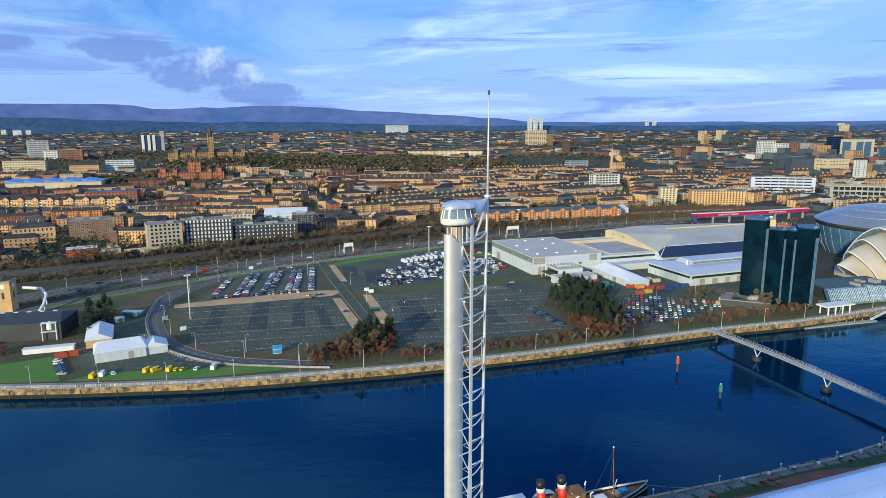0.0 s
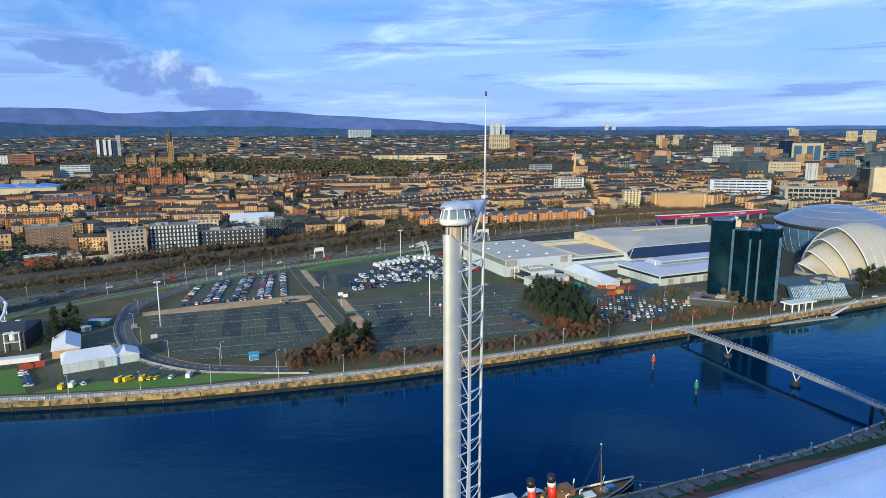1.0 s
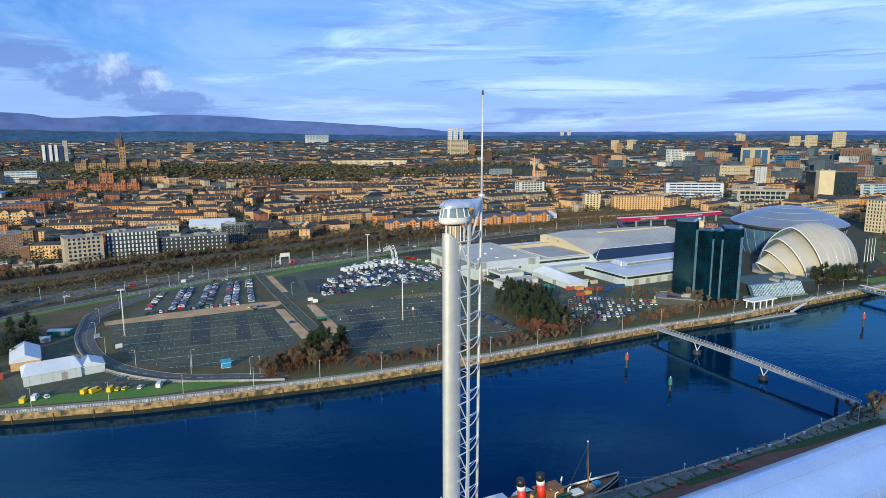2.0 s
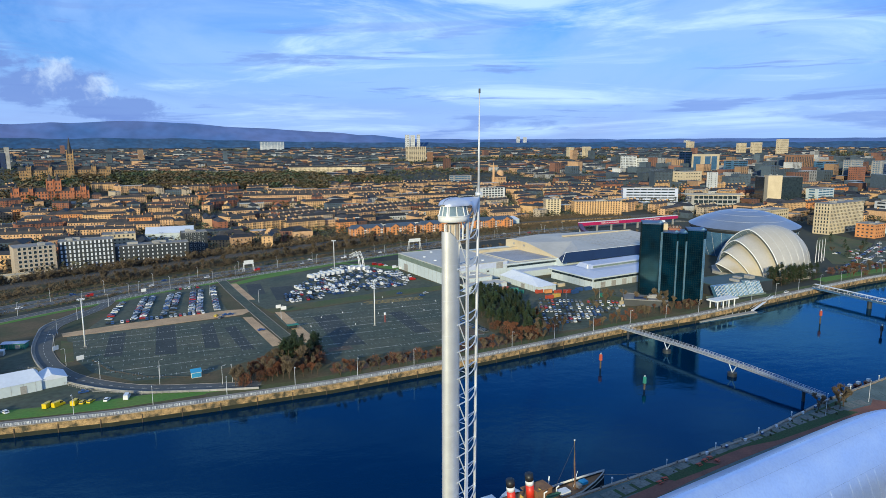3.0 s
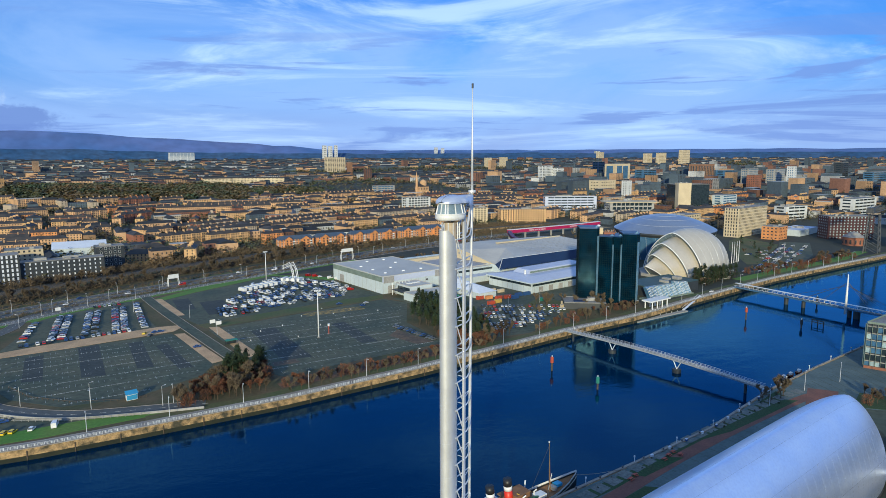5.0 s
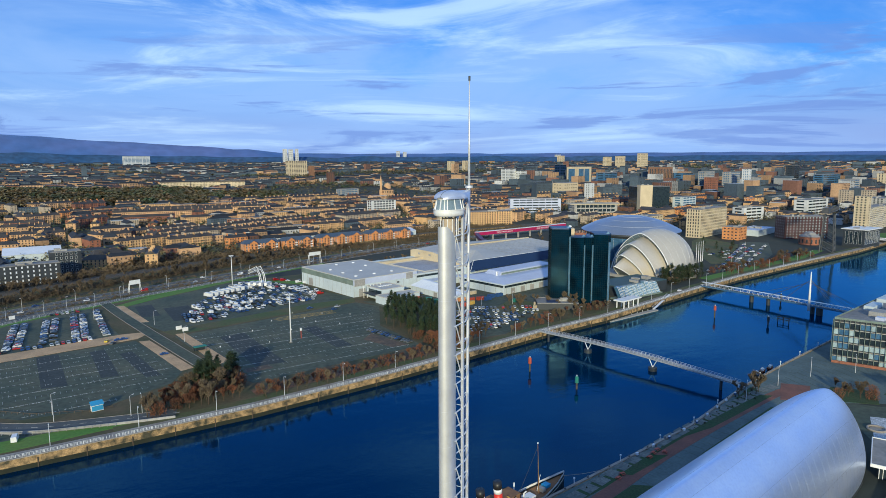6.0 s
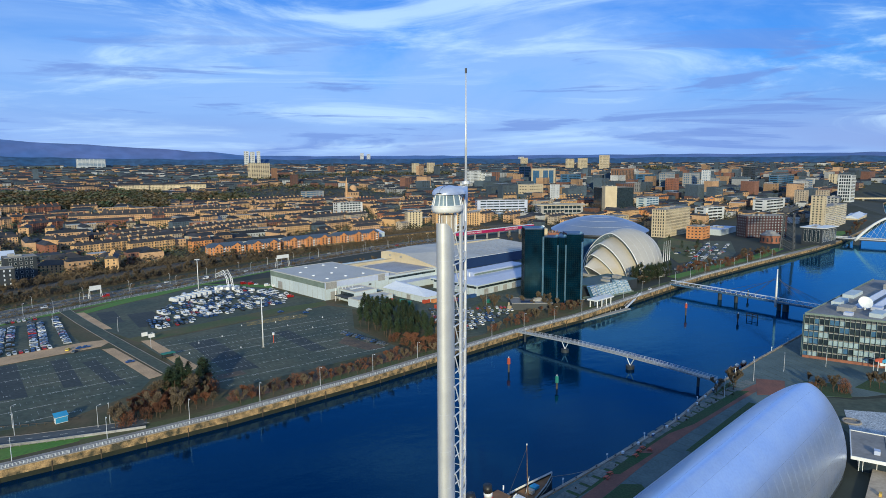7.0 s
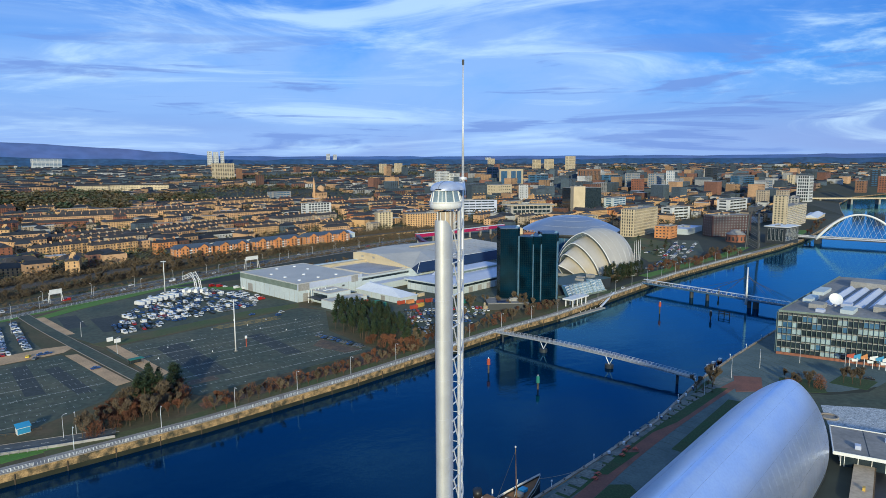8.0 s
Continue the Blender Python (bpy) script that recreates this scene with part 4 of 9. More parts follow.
def windows_on(parent, w, d, z0, storeys, storey, side, bay, ww, wh, glass="window", frame_mat="white_paint", keep=1.0, seed=1, sill=1.0):
    """Windows, each an object, on one side (0 front, 1 right, 2 back, 3 left) of a block w by d about the parent's origin."""
    key = (ww, wh, glass, frame_mat)
    if key not in WINDOWS:
        WINDOWS[key] = window_mesh("window", ww, wh, glass, frame_mat)
    rnd = random.Random(seed)
    run = w if side in (0, 2) else d
    n = max(1, int((run - 1.0) / bay))
    at = parent.matrix_basis.translation
    joined = Shape() if math.hypot(at.x, at.y) > 690 else None
    for i in range(n):
        u = (i - (n - 1) / 2) * bay
        for k in range(storeys):
            if rnd.random() > keep:
                continue
            z = z0 + k * storey + sill
            x, y, yaw = ((u, -d / 2, 0), (w / 2, u, 90), (-u, d / 2, 180), (-w / 2, -u, -90))[side]
            if joined is None:
                place(part("window", WINDOWS[key], None, parent), x, y, z, yaw)
                continue
            me = WINDOWS[key]
            m = pose(x, y, z, 0, 0, yaw)
            o = len(joined.v)
            joined.v.extend(tuple(m @ q.co) for q in me.vertices)
            joined.f.extend(tuple(o + i for i in f.vertices) for f in me.polygons)
            joined.m.extend(f.material_index for f in me.polygons)
    if joined and joined.f:
        part("glazing", joined, [glass, frame_mat], parent, kind="stuff")


def block(name, label, category, x, y, w, d, h, yaw=HX, wall="sandstone", roof="flat", roof_mat="flat_roof", rise=4.0, storeys=0, sides=(0,), bay=3.4, ww=1.4, wh=1.7, glass="window",
          frame_mat="white_paint", group="", base=None, keep=1.0, parapet=0.6, hip=0.0, lift=0.8, seed=1, plant_boxes=True):
    """A building on a plan w by d: walls, roof and windows."""
    t = thing(name, label, category, x, y, terrain(x, y) if base is None else base, yaw, group)
    part("wall", Shape().box(0, 0, -1.5, w, d, h + 1.5), wall, t)
    if roof == "flat":
        r = Shape().box(0, 0, h + 0.004, w - 0.5, d - 0.5, 0.25)
        for a, b, sx, sy in ((0, -d / 2 + 0.15, w, 0.3), (0, d / 2 - 0.15, w, 0.3), (-w / 2 + 0.15, 0, 0.3, d - 0.6), (w / 2 - 0.15, 0, 0.3, d - 0.6)):
            r.box(a, b, h + 0.002, sx, sy, parapet)
        part("roof", r, roof_mat, t)
        rnd = random.Random(int(x * 7 + y))
        if plant_boxes and w > 14 and d > 10:
            for q in range(0 if math.hypot(x, y) > 1300 else 2 if w < 40 else 3):
                part("roof_plant", Shape().box(rnd.uniform(-w / 3, w / 3), rnd.uniform(-d / 4, d / 4), h + 0.25, rnd.uniform(2, w / 6 + 2), rnd.uniform(2, d / 5 + 1.5), rnd.uniform(1.2, 2.6)), "concrete", t)
    else:
        part("roof", Shape().gable(w, d, h, h + rise, 0.5, hip), roof_mat, t)
    if storeys:
        st = h / storeys
        for s in sides:
            windows_on(t, w, d, lift, storeys, st, s, bay, ww, min(wh, st * 0.72), glass, frame_mat, keep, seed + s, sill=st * 0.16)
    return t


# ---- exhibition halls ----
hall = block("exhibition_hall", "white panelled exhibition hall with a flat pale roof", "hall", 77.7, 556, 64, 84, 14, HX, "hall_panel", "flat", "hall_roof", group="exhibition halls", parapet=0.5, plant_boxes=False)
for i in range(4):
    for j in range(3):
        if (i + j) % 4 != 3:
            part("roof_light", Shape().tube([(-21 + 18 * j, -29 + 20 * i, 14.2), (-21 + 18 * j, -29 + 20 * i, 14.9)], [1.5, 1.2], 12), "white_paint", hall, "white round rooflight")
for k in range(10):
    part("panel_joint", Shape().box(-31.5 + 7 * k, -42.05, 0, 0.12, 0.1, 9.4), "concrete", hall)
for k in range(12):
    part("panel_joint", Shape().box(-32.05, -38 + 7 * k, 0, 0.1, 0.12, 9.4), "concrete", hall)
part("grey_band", Shape().box(0, -42.06, 9.6, 64.2, 0.12, 4.2), "sheet_roof", hall, "grey upper cladding")
part("grey_band", Shape().box(-32.06, 0, 9.6, 0.12, 84, 4.2), "office_fin", hall, "pale green-grey upper cladding")
part("corner_panel", Shape().box(-26, -42.14, 8.6, 10, 0.1, 5.3), "concrete", hall)
part("corner_panel", Shape().box(24, -42.14, 8.6, 7, 0.1, 5.3), "concrete", hall)
part("wall_vent", Shape().box(12, -42.2, 6.4, 2.2, 0.16, 1.4), "dark_steel", hall)
part("wall_vent", Shape().box(-4, -42.2, 6.4, 2.2, 0.16, 1.4), "dark_steel", hall)
part("loading_door", Shape().box(-24, -42.2, 0, 6, 0.2, 6.4), "concrete", hall)
part("loading_door", Shape().box(-32.15, 26, 0, 0.2, 7, 6.5), "concrete", hall)
for k in range(6):
    part("entrance_mast", Shape().tube([(-27 + 3.2 * k, -49, 0), (-27 + 3.2 * k, -49, 10)], 0.26, 8), "white_paint", hall)
lob = block("entrance_lobby", "white entrance lobby with a dark glass front", "hall", 87, 500, 21, 22, 8.4, HX, "hall_panel", "flat", "hall_roof", plant_boxes=False)
part("glass_front", Shape().box(-10.6, -1, 1.6, 0.2, 17, 5.6), "glass", lob, "tall dark glass front")
part("canopy", Shape().box(-14, -2, 4.6, 7, 16, 0.4), "charcoal", lob)
for k in range(5):
    part("roof_light", Shape().box(-5 + 2.6 * k, 1, 8.7, 1.6, 2.4, 0.5), "white_paint", lob)
ann = block("annex", "low white annex beside the entrance", "hall", 92, 481.5, 33, 13, 5.5, HX, "hall_panel", "flat", "hall_roof", plant_boxes=False)
part("door", Shape().box(9, -6.6, 0, 2.2, 0.2, 3.4), "concrete", ann)
tent = thing("tent_hall", "large white fabric tent hall with sloping ends", "hall", 129.6, 492, 0, 19.4)
part("wall", Shape().box(0, 0, 0, 17, 53, 4.8), "hall_panel", tent)
tr = Shape()
tr.solid([(-9.2, -27.2, 4.8), (9.2, -27.2, 4.8), (9.2, 27.2, 4.8), (-9.2, 27.2, 4.8), (0, -15, 8.6), (0, 20, 10.6), (-2.2, -9, 9.3), (-2.2, 18, 10.4)], [(0, 1, 4), (1, 2, 5, 4), (2, 3, 7, 5), (3, 0, 6, 7), (0, 4, 6), (4, 5, 7, 6), (3, 2, 1, 0)])
part("roof", tr, "fabric_roof", tent, "stretched white fabric roof")
for k in range(10):
    part("seam", Shape().tube([(-8.55, -24 + 5.3 * k, 0.3), (-8.55, -24 + 5.3 * k, 4.8)], 0.1, 4), "concrete", tent)
part("door", Shape().box(-8.6, -6, 0, 0.2, 4.5, 3.8), "concrete", tent)
hb = thing("middle_hall", "low exhibition hall with a sunken grey roof panel", "hall", 134, 573, 0, HX, "exhibition halls")
part("wall", Shape().box(0, 0, 0, 60, 76, 10.4), "hall_panel", hb)
part("glass_strip", Shape().box(0, -38.08, 8.2, 58, 0.2, 1.7), "glass", hb, "dark strip of high windows")
part("front_wing", Shape().box(4, -43, 0, 54, 10, 5.2), "hall_panel", hb)
part("front_wing_roof", Shape().box(4, -43, 5.2, 54.6, 10.4, 0.3), "sheet_roof", hb)
part("eave", Shape().box(0, 0, 10.4, 62, 78, 1.0), "hall_panel", hb)
part("roof", Shape().box(0, 0, 11.4, 61, 77, 0.25), "hall_roof", hb, "cream flat roof")
part("roof_panel", Shape().box(7, -9, 11.7, 44, 52, 0.12), "pale_felt", hb, "sunken grey roof panel")
for a, b, sx, sy in ((7, -35.4, 45, 0.8), (7, 17.4, 45, 0.8), (-15.4, -9, 0.8, 52), (29.4, -9, 0.8, 52)):
    part("roof_kerb", Shape().box(a, b, 11.7, sx, sy, 0.7), "hall_roof", hb)
part("upstand", Shape().box(2, 22, 11.65, 56, 5, 2.6), "cream_render", hb)
part("upstand", Shape().box(2, 34, 11.65, 56, 5, 1.6), "hall_panel", hb)
hc = thing("great_hall", "large exhibition hall with a faceted pale roof and a navy slope", "hall", 168, 526, 0, 20)
part("wall", Shape().prism([(12, 2), (150, 2), (150, 94), (10, 94), (11, 50)], 0, 12.2), "hall_panel", hc)
part("west_gable", Shape().solid([(9.8, 94, 11), (9.8, 94, 19.5), (9.8, 84, 21.2), (9.9, 60, 20.8), (10.6, 40, 17.2), (11.8, 14, 12.4), (11.8, 14, 11), (11, 94, 11), (11, 84, 20.8), (11.4, 60, 20.4)],
                                 [(0, 1, 2, 3, 4, 5, 6)]), "cream_render", hc, "sunlit cream gable wall")
gr = Shape()
gr.solid([(9.8, 94, 19.5), (9.8, 84, 21.2), (9.9, 60, 20.8), (10.6, 40, 17.2), (11.8, 14, 12.4), (6, -2, 20.0), (22, -2, 20.0), (47, 93, 21.8), (57, 65, 22.0), (51, 42, 21.0), (150, -2, 20.0), (150, 62, 23.0), (150, 95, 19.5)],
         [(0, 1, 8, 7), (1, 2, 8), (2, 9, 8), (2, 3, 9), (3, 4, 9), (4, 6, 9), (4, 5, 6), (6, 10, 9), (9, 10, 11, 8), (8, 11, 12, 7)])
part("roof", gr, "hall_roof", hc, "faceted pale metal roof")
part("south_slope", Shape().solid([(-1, -6, 12.2), (150, -6, 12.2), (150, -2.2, 20.2), (6, -2.2, 20.2), (11.7, 13.8, 12.4), (150, -1.4, 19.6)], [(0, 1, 2, 3), (0, 3, 4), (3, 2, 5)]), "navy_panel", hc, "navy blue sloping roof face")
part("ridge_trim", Shape().tube([(-1, -6, 12.3), (6, -2.2, 20.3), (150, -2.2, 20.3)], 0.22, 4), "white_paint", hc)
for k in range(9):
    part("roof_seam", Shape().tube([(62 + 10 * k, -2, 20.1), (62 + 10 * k, 62, 22.55 + 0.05 * k)], 0.10, 4), "concrete", hc)
part("roof_ridge", Shape().box(104, 64, 22.4, 92, 3, 1.2), "cream_render", hc)
part("wall_vent", Shape().box(9.75, 80, 16.4, 0.2, 3, 1.8), "concrete", hc)
part("wall_vent", Shape().box(9.95, 64, 16.4, 0.2, 3, 1.8), "concrete", hc)
hd = thing("front_hall", "white exhibition hall with a blue-grey hipped sheet roof", "hall", 208, 510, 0, 22, "exhibition halls")
part("wall", Shape().box(0, 0, 0, 86, 50, 8.0), "hall_panel", hd)
part("clerestory", Shape().box(0, -25.1, 5.7, 84, 0.2, 1.8), "glass", hd, "dark strip of high windows")
part("clerestory", Shape().box(-43.1, 0, 5.7, 0.2, 48, 1.8), "glass", hd, "dark strip of high windows")
part("eave", Shape().box(0, 0, 8.0, 90, 54, 1.0), "hall_panel", hd)
dr = Shape()
dr.solid([(-45, -27, 9.0), (45, -27, 9.0), (45, 27, 9.0), (-45, 27, 9.0), (-31, -14, 11.6), (45, -14, 11.6), (45, 12, 11.6), (-31, 12, 11.6)], [(0, 1, 5, 4), (1, 2, 6, 5), (2, 3, 7, 6), (3, 0, 4, 7), (4, 5, 6, 7)])
part("roof", dr, "sheet_roof", hd, "hipped blue-grey sheet roof")
part("roof_monitor", Shape().solid([(-28, -6, 11.6), (45, -6, 11.6), (45, 11, 11.6), (-28, 11, 11.6), (-24, -5, 14.2), (45, -5, 14.2), (45, 10, 14.6), (-24, 10, 14.6)], [(0, 1, 5, 4), (1, 2, 6, 5), (2, 3, 7, 6), (3, 0, 4, 7), (4, 5, 6, 7)]), "sheet_roof", hd)
part("monitor_face", Shape().box(10, -6.15, 12.0, 70, 0.2, 1.5), "office_fin", hd)
part("vent", Shape().tube([(-29, -4, 11.4), (-29, -4, 15.0)], [0.9, 0.6], 8), "white_paint", hd)
for k in range(6):
    part("loading_door", Shape().box(-32 + 12 * k, -25.12, 0, 5, 0.2, 4.6), "concrete", hd)
for k in range(14):
    part("panel_joint", Shape().box(-40 + 6.2 * k, -25.06, 0, 0.12, 0.1, 5.6), "concrete", hd)
for k in range(8):
    part("panel_joint", Shape().box(-43.06, -22 + 6.2 * k, 0, 0.1, 0.12, 5.6), "concrete", hd)

# ---- dark glass hotel ----
def glass_hotel():
    """A saw-toothed slab of dark glass: two wings of unequal height, prows with bright corner strips, floor bands and mullions."""
    t = thing("glass_hotel", "dark blue-green mirror glass hotel with saw-toothed prows", "hotel", 195.5, 428, 0, -22.8)
    wings = (("tall_wing", 57.0, [(0, 0), (12.6, -1.0), (14.6, 1.6)], 17.0), ("low_wing", 50.8, [(14.6, 1.6), (23.6, -1.8), (25.2, 0.8), (29.6, -1.4), (31.2, 0.6)], 18.5), ("end_wing", 53.0, [(31.2, 0.6), (41.2, -3.0), (43.8, 1.0)], 16.0))
    for name, h, front, deep in wings:
        x0, x1 = front[0][0], front[-1][0]
        plan = front + [(x1, deep), (x0, deep)]
        w = part(name, Shape().prism(plan, 0, h), "hotel_glass", t, "dark mirror glass wing")
        part("crown", Shape().prism([(a, b - 0.12 if b < 3 else b) for a, b in plan], h + 0.004, h + 0.9), "hotel_crown", w, "blue crown band")
        lev, mul = Shape(), Shape()
        for (xa, ya), (xb, yb) in zip(plan, plan[1:] + plan[:1]):
            L = math.hypot(xb - xa, yb - ya)
            head = math.degrees(math.atan2(yb - ya, xb - xa))
            for k in range(int(h / 1.65)):
                lev.box((xa + xb) / 2, (ya + yb) / 2, 2.0 + 1.65 * k, L, 0.16, 0.13, head)
            for k in range(int(L / 1.5) + 1):
                u = min(1.0, k * 1.5 / L)
                mul.box(xa + (xb - xa) * u, ya + (yb - ya) * u, 0.2, 0.13, 0.16, h - 0.3, head)
        part("floor_band", lev, "hotel_frame", w, "thin dark floor bands", kind="stuff")
        part("mullion_grid", mul, "hotel_frame", w, kind="stuff")
        for (xa, ya), (xb, yb) in zip(front[1::2], front[2::2]):
            L = math.hypot(xb - xa, yb - ya)
            head = math.degrees(math.atan2(yb - ya, xb - xa))
            for q in (0.22, 0.50, 0.78):
                k = radians(head)
                part("corner_strip", Shape().box(xa + (xb - xa) * q + math.sin(k) * 0.12, ya + (yb - ya) * q - math.cos(k) * 0.12, 1.5, L * 0.2, 0.12, h - 7, head), "strip_glass", w, "bright glazed corner strip")
            part("prow_light", Shape().solid([(xa - 1.8, ya + 0.4, h + 0.95), (xa + 1.4, ya + 1.2, h + 0.95), (xa, ya - 0.1, h + 0.95), (xa - 0.1, ya + 0.6, h + 2.6)], [(0, 2, 3), (2, 1, 3), (1, 0, 3)]), "strip_glass", w, "pale pyramid light on the prow")


glass_hotel()
penth = thing("roof_plant_room", "cream and rust plant rooms on the hotel roof", "plant room", 219, 433, 50.8, -22.8)
part("plant_room", Shape().box(-4.5, 2, 0.004, 7, 8, 5.4), "cream_render", penth)
part("plant_room", Shape().box(3.5, 0, 0.004, 8, 6, 2.2), "red_brick", penth)
rp_ = random.Random(3)
for k in range(14):
    part("duct", Shape().tube([(-1 + k * 0.7, rp_.uniform(-3, 3), 2.0), (-0.6 + k * 0.7, rp_.uniform(-3, 3), rp_.uniform(2.6, 4.0))], 0.22, 5), "orange_brick" if k % 2 else "concrete", penth)
part("dish", Shape().tube([(-4, 1, 5.4), (-4, 1, 6.2), (-4, 0.6, 7.0)], [0.3, 0.4, 1.3], 12), "white_paint", penth)
pod = block("hotel_podium", "low dark podium beside the hotel", "podium", 196, 420, 30, 20, 4.5, -22.8, "charcoal", "flat", "flat_roof")
part("skylight", Shape().box(-4, -8, 5.3, 8, 5, 0.8), "navy_panel", pod)
block("hotel_hall", "low dark hall between hotel and shells", "podium", 283, 450, 58, 30, 8, 15, "charcoal", "flat", "teal_roof")
cons = thing("conservatory", "row of leaning glass bays along the hotel hall", "conservatory", 275, 432, 0, 15)
for k in range(9):
    x = -21.5 + 5.4 * k
    hk = 10.6 if k == 6 else 9.4
    gp = Shape()
    gp.solid([(x - 2.1, -6.5, 1.2), (x + 2.1, -6.5, 1.2), (x + 2.1, -1.5, hk), (x - 2.1, -1.5, hk), (x - 2.1, -3, 0.4), (x + 2.1, -3, 0.4), (x + 2.1, 2, hk), (x - 2.1, 2, hk)],
             [(0, 1, 2, 3), (1, 5, 6, 2), (4, 0, 3, 7), (3, 2, 6, 7), (5, 4, 7, 6), (0, 4, 5, 1)])
    bay = part("glass_bay", gp, "strip_glass" if k > 1 else "blue_glass", cons, "leaning glass bay")
    for q in (-2.1, -0.7, 0.7, 2.1):
        part("glazing_bar", Shape().tube([(x + q, -6.6, 1.2), (x + q, -1.55, hk + 0.1)], 0.11, 4), "white_paint", bay)
    for u in (0.33, 0.66):
        part("glazing_bar", Shape().tube([(x - 2.1, -6.6 + 5.05 * u, 1.2 + (hk - 1.2) * u), (x + 2.1, -6.6 + 5.05 * u, 1.2 + (hk - 1.2) * u)], 0.07, 4), "white_paint", bay)
part("plinth", Shape().box(0, -2, 0, 52, 10, 1.1), "office_fin", cons)
can = thing("entrance_canopy", "white flat canopy on columns at the hotel door", "canopy", 245, 401, 0, 20)
part("roof", Shape().box(0, 0, 5.6, 24, 8, 0.9), "white_paint", can)
for cx in (-9, -3, 3, 9):
    for cy in (-3, 3):
        part("column", Shape().tube([(cx, cy, 0), (cx, cy, 5.6)], 0.45, 8), "white_paint", can)

# ---- armoured shell auditorium ----
def build_shells():
    t = thing("shell_auditorium", "auditorium of nested curved pale metal shells", "auditorium")
    ox, oy, ph = 335.4, 505.3, 3.45
    fx, fy = math.cos(ph), math.sin(ph)

    def pt(s, w, z):
        return (ox + fx * s - fy * w, oy + fy * s + fx * w, z)

    # mouth position, half width, height and forward lean of each shell, largest first
    spec = [(-0.7, 32.8, 39.6, 1.6), (7.8, 23.9, 31.0, 8.8), (13.2, 15.0, 22.0, 16.4), (20.0, 7.5, 12.5, 19.0)]

    def arch(s0, w, h, lean, ew=1.26, eh=1.22):
        row = []
        for q in range(41):
            a = math.pi * q / 40
            ca, sa = math.cos(a), max(0.0, math.sin(a))
            row.append(pt(s0 + lean * sa ** 1.41, w * math.copysign(abs(ca) ** ew, ca), h * sa ** eh))
        return row

    def lift(row, d):
        return [(x, y, z + d) for x, y, z in row]

    for i, (s0, w, h, lean) in enumerate(spec):
        rows = []
        n = 16 if i == 0 else 6
        for j in range(n + 1):
            u = j / n
            if i == 0:
                k = math.sqrt(max(0.0, 1 - (u * 0.99) ** 2.6))
                m = min(1.0, u * 2)
                rows.append(arch(s0 - 65 * u, w * k * (1 + 0.15 * u), h * k * (1 + 0.3 * u), lean * (1 - u), 1.26 - 0.26 * m, 1.22 - 0.42 * m))
            else:
                s1, w1, h1, l1 = spec[i - 1]
                rows.append(arch(s0 + (s1 - 5.0 - s0) * u, w + (w1 * 0.93 - w) * u, h + (h1 * 0.91 - h) * u, lean + (l1 * 0.95 - lean) * u))
        shell = part("shell", Shape().grid(rows), "shell_metal", t, "smooth pale metal shell", True)
        part("rim", Shape().tube(rows[0], 0.42, 6), "white_paint", shell, "pale shell rim")
        inner = arch(s0 - 2.2, w * 0.94, h * 0.93, lean * 0.95)
        deep = arch(s0 - 5.5, w * 0.90, h * 0.88, lean * 0.92)
        part("glazed_soffit", Shape().grid([rows[0], inner, deep]), "soffit_glass", shell, "glazed blue-grey band under the rim", True)
        for q in range(4, 37, 3):
            part("soffit_bar", Shape().tube([rows[0][q], inner[q], deep[q]], 0.10, 4), "steel", shell)
        for j in range(2, n, 2):
            if i == 0:
                part("seam", Shape().tube(lift(rows[j], 0.02), 0.06, 4), "steel", shell)
    tip = arch(18.6, 7.0, 11.6, 18.0)
    part("end_wall", Shape().face(tip), "soffit_glass", t)
    part("podium", Shape().prism([pt(s, w, 0)[:2] for s, w in ((24, -16), (24, 16), (4, 34), (-30, 40), (-62, 24), (-62, -24), (-30, -40), (4, -34))], 0, 2.4), "concrete", t)
    return t


build_shells()

# ---- domed arena ----
def build_arena():
    t = thing("domed_arena", "round arena with a shallow grey metal dome", "arena", 401, 609, 0, 0)
    R = 54

    def rim(a):
        return 31.0 + 1.5 * math.cos(a - radians(60))
    rows = []
    for j in range(13):
        u = j / 12
        r = R * (1 - u)
        rows.append([(r * math.cos(a) , r * math.sin(a), rim(a) * (1 - u) + 30.5 * u + 15.5 * (1 - (1 - u) ** 2)) for a in [2 * math.pi * k / 64 for k in range(65)]])
    part("dome", Shape().grid(rows), "hydro_roof", t, "shallow grey dome roof", True)
    part("drum", Shape().grid([[(R * f * math.cos(a), R * f * math.sin(a), z(a)) for a in [2 * math.pi * k / 64 for k in range(65)]] for f, z in ((0.80, lambda a: 0.0), (0.88, lambda a: 9.0), (0.97, lambda a: rim(a) - 4))]),
         "blue_glass", t, "blue-grey facade drum", True)
    part("gutter", Shape().grid([[(R * f * math.cos(a), R * f * math.sin(a), rim(a) + dz) for a in [2 * math.pi * k / 64 for k in range(65)]] for f, dz in ((0.965, -4.2), (1.0, -1.6), (1.0, 0.0))]), "charcoal", t, "dark gutter band")
    for k in range(0, 64, 2):
        a = 2 * math.pi * k / 64
        part("facade_rib", Shape().tube([(R * f * math.cos(a), R * f * math.sin(a), z) for f, z in ((0.80, 0), (0.885, 9), (0.972, rim(a) - 4))], 0.12, 4), "steel", t)
    for j in (3, 6, 9):
        part("roof_seam", Shape().tube([(p[0], p[1], p[2] + 0.05) for p in rows[j]], 0.10, 4), "steel", t)
    return t


build_arena()

